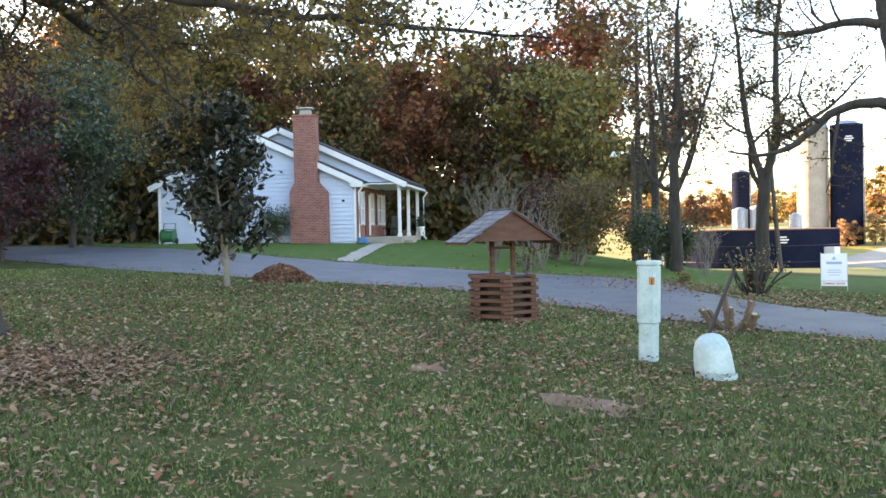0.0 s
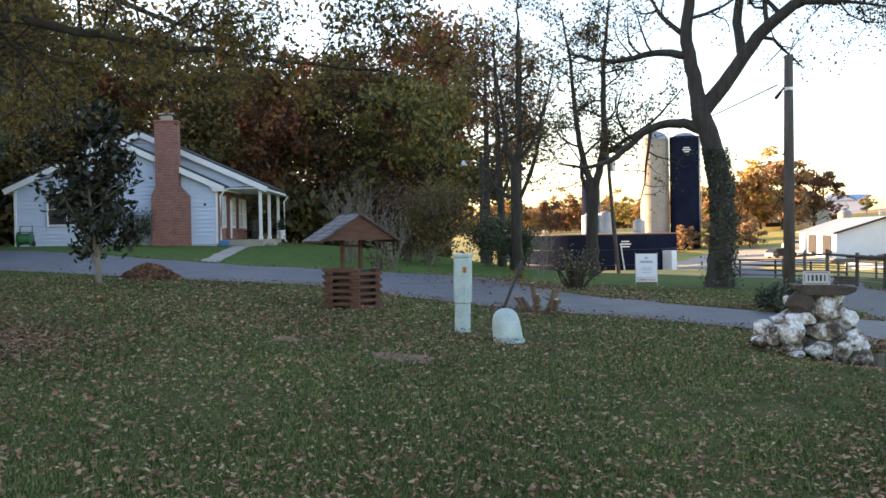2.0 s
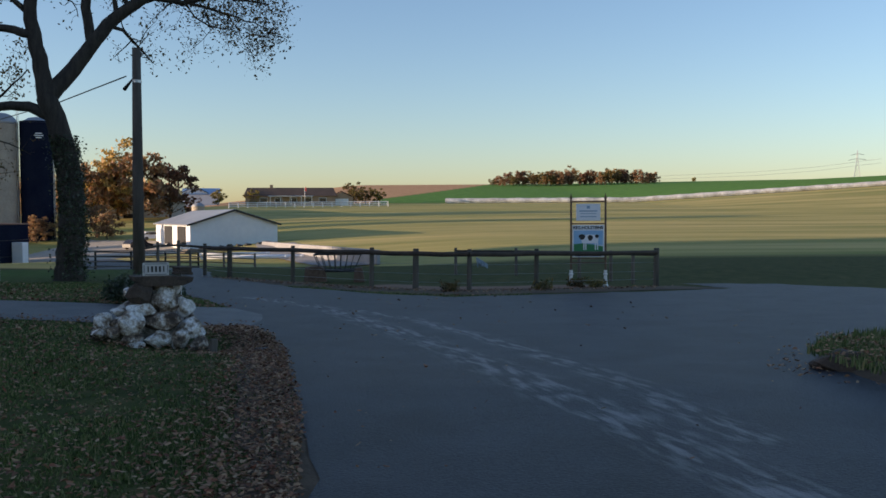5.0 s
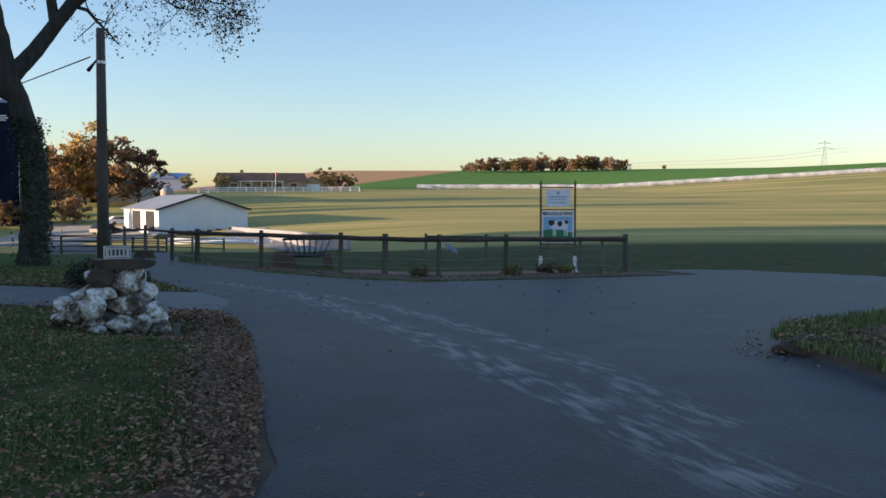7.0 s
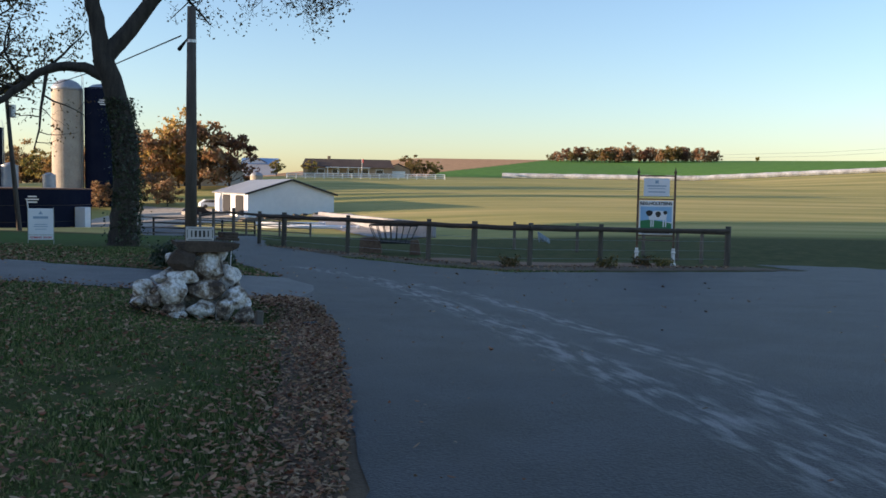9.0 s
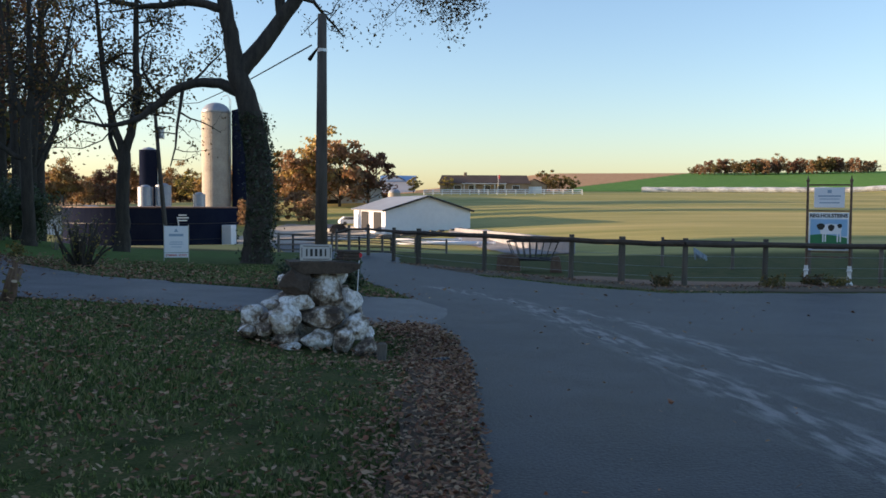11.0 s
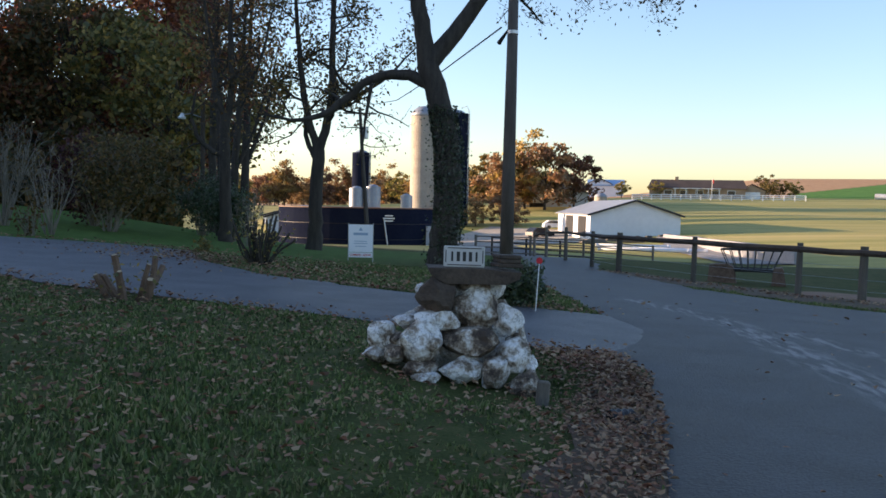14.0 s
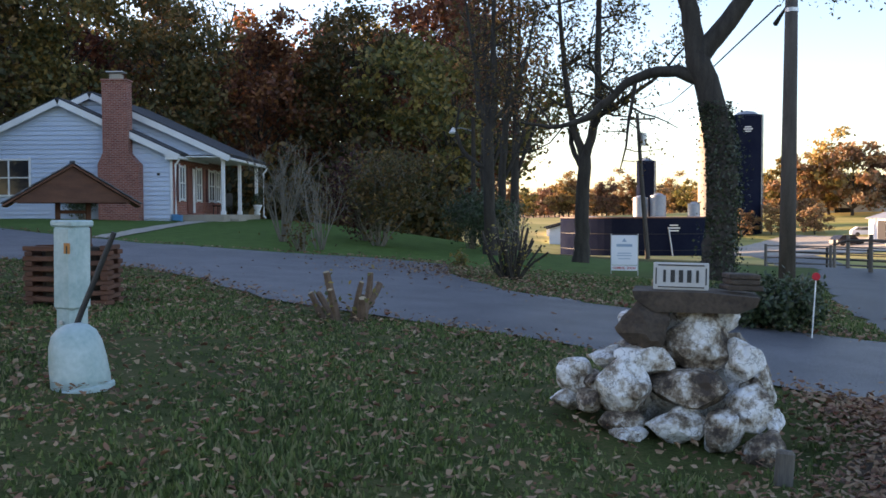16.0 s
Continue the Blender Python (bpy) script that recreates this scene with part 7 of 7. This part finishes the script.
def island():
    bm_poly = ISLAND
    cx, cy = 8.0, 8.6
    g = Geo()
    rings = 7
    vs = []
    k = len(bm_poly) * 6
    for j in range(rings):
        s = 1 - j / rings
        for i in range(k):
            a, b = bm_poly[i // 6], bm_poly[(i // 6 + 1) % len(bm_poly)]
            f = (i % 6) / 6
            x, y = a[0] + (b[0] - a[0]) * f, a[1] + (b[1] - a[1]) * f
            x, y = cx + (x - cx) * s, cy + (y - cy) * s
            z = gz(x, y) + 0.04 + 0.17 * min(1, j / 2.0) + 0.08 * noise.noise(Vector((x, y, 0)))
            vs.append((x, y, z if j else gz(x, y) - 0.03))
    vs.append((cx, cy, gz(cx, cy) + 0.24))
    fs = [(j * k + i, j * k + (i + 1) % k, (j + 1) * k + (i + 1) % k, (j + 1) * k + i) for j in range(rings - 1) for i in range(k)]
    fs += [((rings - 1) * k + i, (rings - 1) * k + (i + 1) % k, rings * k) for i in range(k)]
    g.add(vs, fs)
    solid("planted_island", g, MULCH, "raised leafy bed at the road's corner", "bed", kind="structure", smooth=True)


island()
x, y = 4.0, 9.0
solid("boulder", Geo().add(*(lambda me: ([tuple(v.co) for v in me.vertices], [tuple(p.vertices) for p in me.polygons]))(rock_mesh(23, 0.3))), BROWN_STONE, "dark boulder at the edge of the bed", "boulder", m=Matrix.Translation((x, y, gz(x, y) + 0.07)) @ Matrix.Diagonal((0.7, 0.5, 0.32, 1)))
stem_shrub("dwarf_conifer", 7.3, 12.0, 40, 1.25, 0.45, "dense rounded dwarf conifer on the bed", 81, 9000, LEAF_DARK, 0.035, r=0.012, twigs=3)


def blades():
    """Short grass blades over the lawns near the camera, thinning with distance."""
    rng = np.random.default_rng(17)
    k = 620000
    d = 4.2 + 24 * rng.uniform(0, 1, k) ** 1.6
    az = np.radians(rng.uniform(-6, 78, k))
    d[:110000] = 4.4 * np.sqrt(rng.uniform(0, 1, 110000))
    az[:110000] = rng.uniform(0, 2 * math.pi, 110000)
    x, y = -np.sin(az) * d - 0.2, np.cos(az) * d
    keep = ~inside(x, y, ROAD) & ~inside(x, y, DRIVE) & (x > -40)
    bed = inside(x, y, BED)
    keep &= ~(bed & (rng.uniform(size=k) < 0.9))
    for px, py, r in ((-6.7, 7.05, 0.45), (-8.6, 7.3, 0.3), (-12.0, 4.3, 1.2), (-3.7, 11.4, 0.8)):
        keep &= ~((np.hypot(x - px, y - py) < r) & (rng.uniform(size=k) < 0.85))
    patch = np.array([noise.noise(Vector((a * 0.55, b * 0.55, 2))) + 0.75 * noise.noise(Vector((a * 5.0, b * 5.0, 7))) for a, b in zip(x[keep], y[keep])])
    x, y = x[keep], y[keep]
    ok = rng.uniform(size=len(x)) < 0.62 + 0.9 * patch
    x, y, patch = x[ok], y[ok], patch[ok]
    k = 34000
    ix, iy = rng.uniform(3.6, 10, k), rng.uniform(4, 13, k)
    ok = inside(ix, iy, ISLAND) & inside(ix - 0.08, iy, ISLAND)
    ix, iy = ix[ok], iy[ok]
    bank = len(x)
    x, y, patch = np.concatenate([x, ix]), np.concatenate([y, iy]), np.concatenate([patch, np.full(len(ix), 0.8)])
    n = len(x)
    dist = np.hypot(x, y)
    h = rng.uniform(0.014, 0.042, n) * np.clip(1 + 0.75 * patch, 0.35, 2.0)
    w = 0.0030 + 0.0008 * dist
    a = rng.uniform(0, 2 * math.pi, n)
    lean = rng.uniform(0, 0.8, n) * h
    b = rng.uniform(0, 2 * math.pi, n)
    z = ground(x, y)
    z[bank:] += 0.12
    h[bank:] *= 2.0
    base = np.stack([x, y, z], 1)
    side = np.stack([np.cos(a) * w, np.sin(a) * w, 0 * w], 1)
    tip = base + np.stack([np.cos(b) * lean, np.sin(b) * lean, h], 1)
    v = np.stack([base - side, base + side, tip], 1).reshape(-1, 3)
    me = bpy.data.meshes.new("grass")
    me.vertices.add(3 * n)
    me.vertices.foreach_set("co", v.ravel())
    me.loops.add(3 * n)
    me.loops.foreach_set("vertex_index", np.arange(3 * n))
    me.polygons.add(n)
    me.polygons.foreach_set("loop_start", np.arange(0, 3 * n, 3))
    me.materials.append(foliage("grass_blades", [(0.030, 0.048, 0.012), (0.072, 0.110, 0.026), (0.125, 0.17, 0.048), (0.25, 0.215, 0.11)], 0.3, 0.7))
    me.update(calc_edges=True)
    tagged(new("grass", me), "short green grass blades of the lawn", "grass", kind="stuff")


blades()


def litter():
    """Fallen leaves: thin over the lawn, thick along the lane, the drive and under the yard tree."""
    rng = np.random.default_rng(23)
    spots = []
    k = 30000
    d = 3.8 + 20 * rng.uniform(0, 1, k) ** 1.3
    az = np.radians(rng.uniform(-4, 80, k))
    lawn = np.stack([-np.sin(az) * d, np.cos(az) * d], 1)
    paved_over = inside(lawn[:, 0], lawn[:, 1], ROAD) | inside(lawn[:, 0], lawn[:, 1], DRIVE)
    spots.append(lawn[~paved_over | (rng.uniform(0, 1, k) < 0.02)])
    edge = np.array(ROAD_EDGE_LAWN)
    t = rng.uniform(1, len(edge) - 1.01, 8000)
    i = t.astype(int)
    p = edge[i] + (edge[i + 1] - edge[i]) * (t - i)[:, None]
    spots.append(p + np.stack([-np.abs(rng.normal(0.24, 0.27, len(t))), rng.normal(0, 0.1, len(t))], 1))
    spots.append(np.array([-11.2, 4.2]) + rng.normal(size=(4200, 2)) * (0.95, 0.75))
    spots.append(np.array([-8.6, 8.2]) + rng.normal(size=(1300, 2)) * (2.4, 0.9))
    dr = np.array(DRIVE + DRIVE[:1])
    t = rng.uniform(2.2, len(dr) - 1.3, 2000)
    i = t.astype(int)
    spots.append(dr[i] + (dr[i + 1] - dr[i]) * (t - i)[:, None] + rng.normal(size=(len(t), 2)) * 0.25)
    spots.append(np.array([-14.0, 21.5]) + rng.normal(size=(1600, 2)) * (2.2, 1.4))
    road = rng.uniform((-1.5, 4), (6, 20), (70, 2))
    spots.append(road)
    sh = np.array([(-8.0, 32.0), (-4.7, 28.6), (-2.2, 26.5), (0.3, 25.6), (3.3, 26.4), (6.5, 27.7)])
    t = rng.uniform(0, len(sh) - 1.01, 1200)
    i = t.astype(int)
    spots.append(sh[i] + (sh[i + 1] - sh[i]) * (t - i)[:, None] + rng.normal(size=(len(t), 2)) * 0.4)
    a = rng.uniform(0, 6.28, 900)
    spots.append(np.stack([4.6 + np.cos(a) * rng.uniform(0, 1.4, 900), 8.8 + np.sin(a) * rng.uniform(0, 2.2, 900)], 1))
    xy = np.concatenate(spots)
    xy = xy[~((np.abs(xy[:, 0] + 0.5) < 0.6) & (xy[:, 1] < 3))]
    lift = np.where(inside(xy[:, 0], xy[:, 1], ISLAND), 0.20, np.where(inside(xy[:, 0], xy[:, 1], ROAD) | inside(xy[:, 0], xy[:, 1], DRIVE), 0.055, 0.045))
    c = np.concatenate([xy, (ground(xy[:, 0], xy[:, 1]) + lift + rng.uniform(0, 0.015, len(xy)))[:, None]], 1)
    m = foliage("fallen_leaves", [(0.10, 0.045, 0.022), (0.19, 0.095, 0.05), (0.32, 0.19, 0.095), (0.44, 0.31, 0.18), (0.22, 0.075, 0.032), (0.38, 0.25, 0.14)], 0.15, 0.75)
    away = np.hypot(c[:, 0] + 0.6, np.maximum(0, np.abs(c[:, 1] - 3.2) - 3.2))
    size = (0.019 + 0.0014 * np.clip(away - 3, 0, 12)) * rng.uniform(0.55, 1.35, len(c))
    ob = new("fallen_leaves", dry_leaves("fallen_leaves", c, size, m, rng))
    tagged(ob, "dry brown fallen leaves scattered over lawn and lane", "fallen leaves", kind="stuff")


litter()
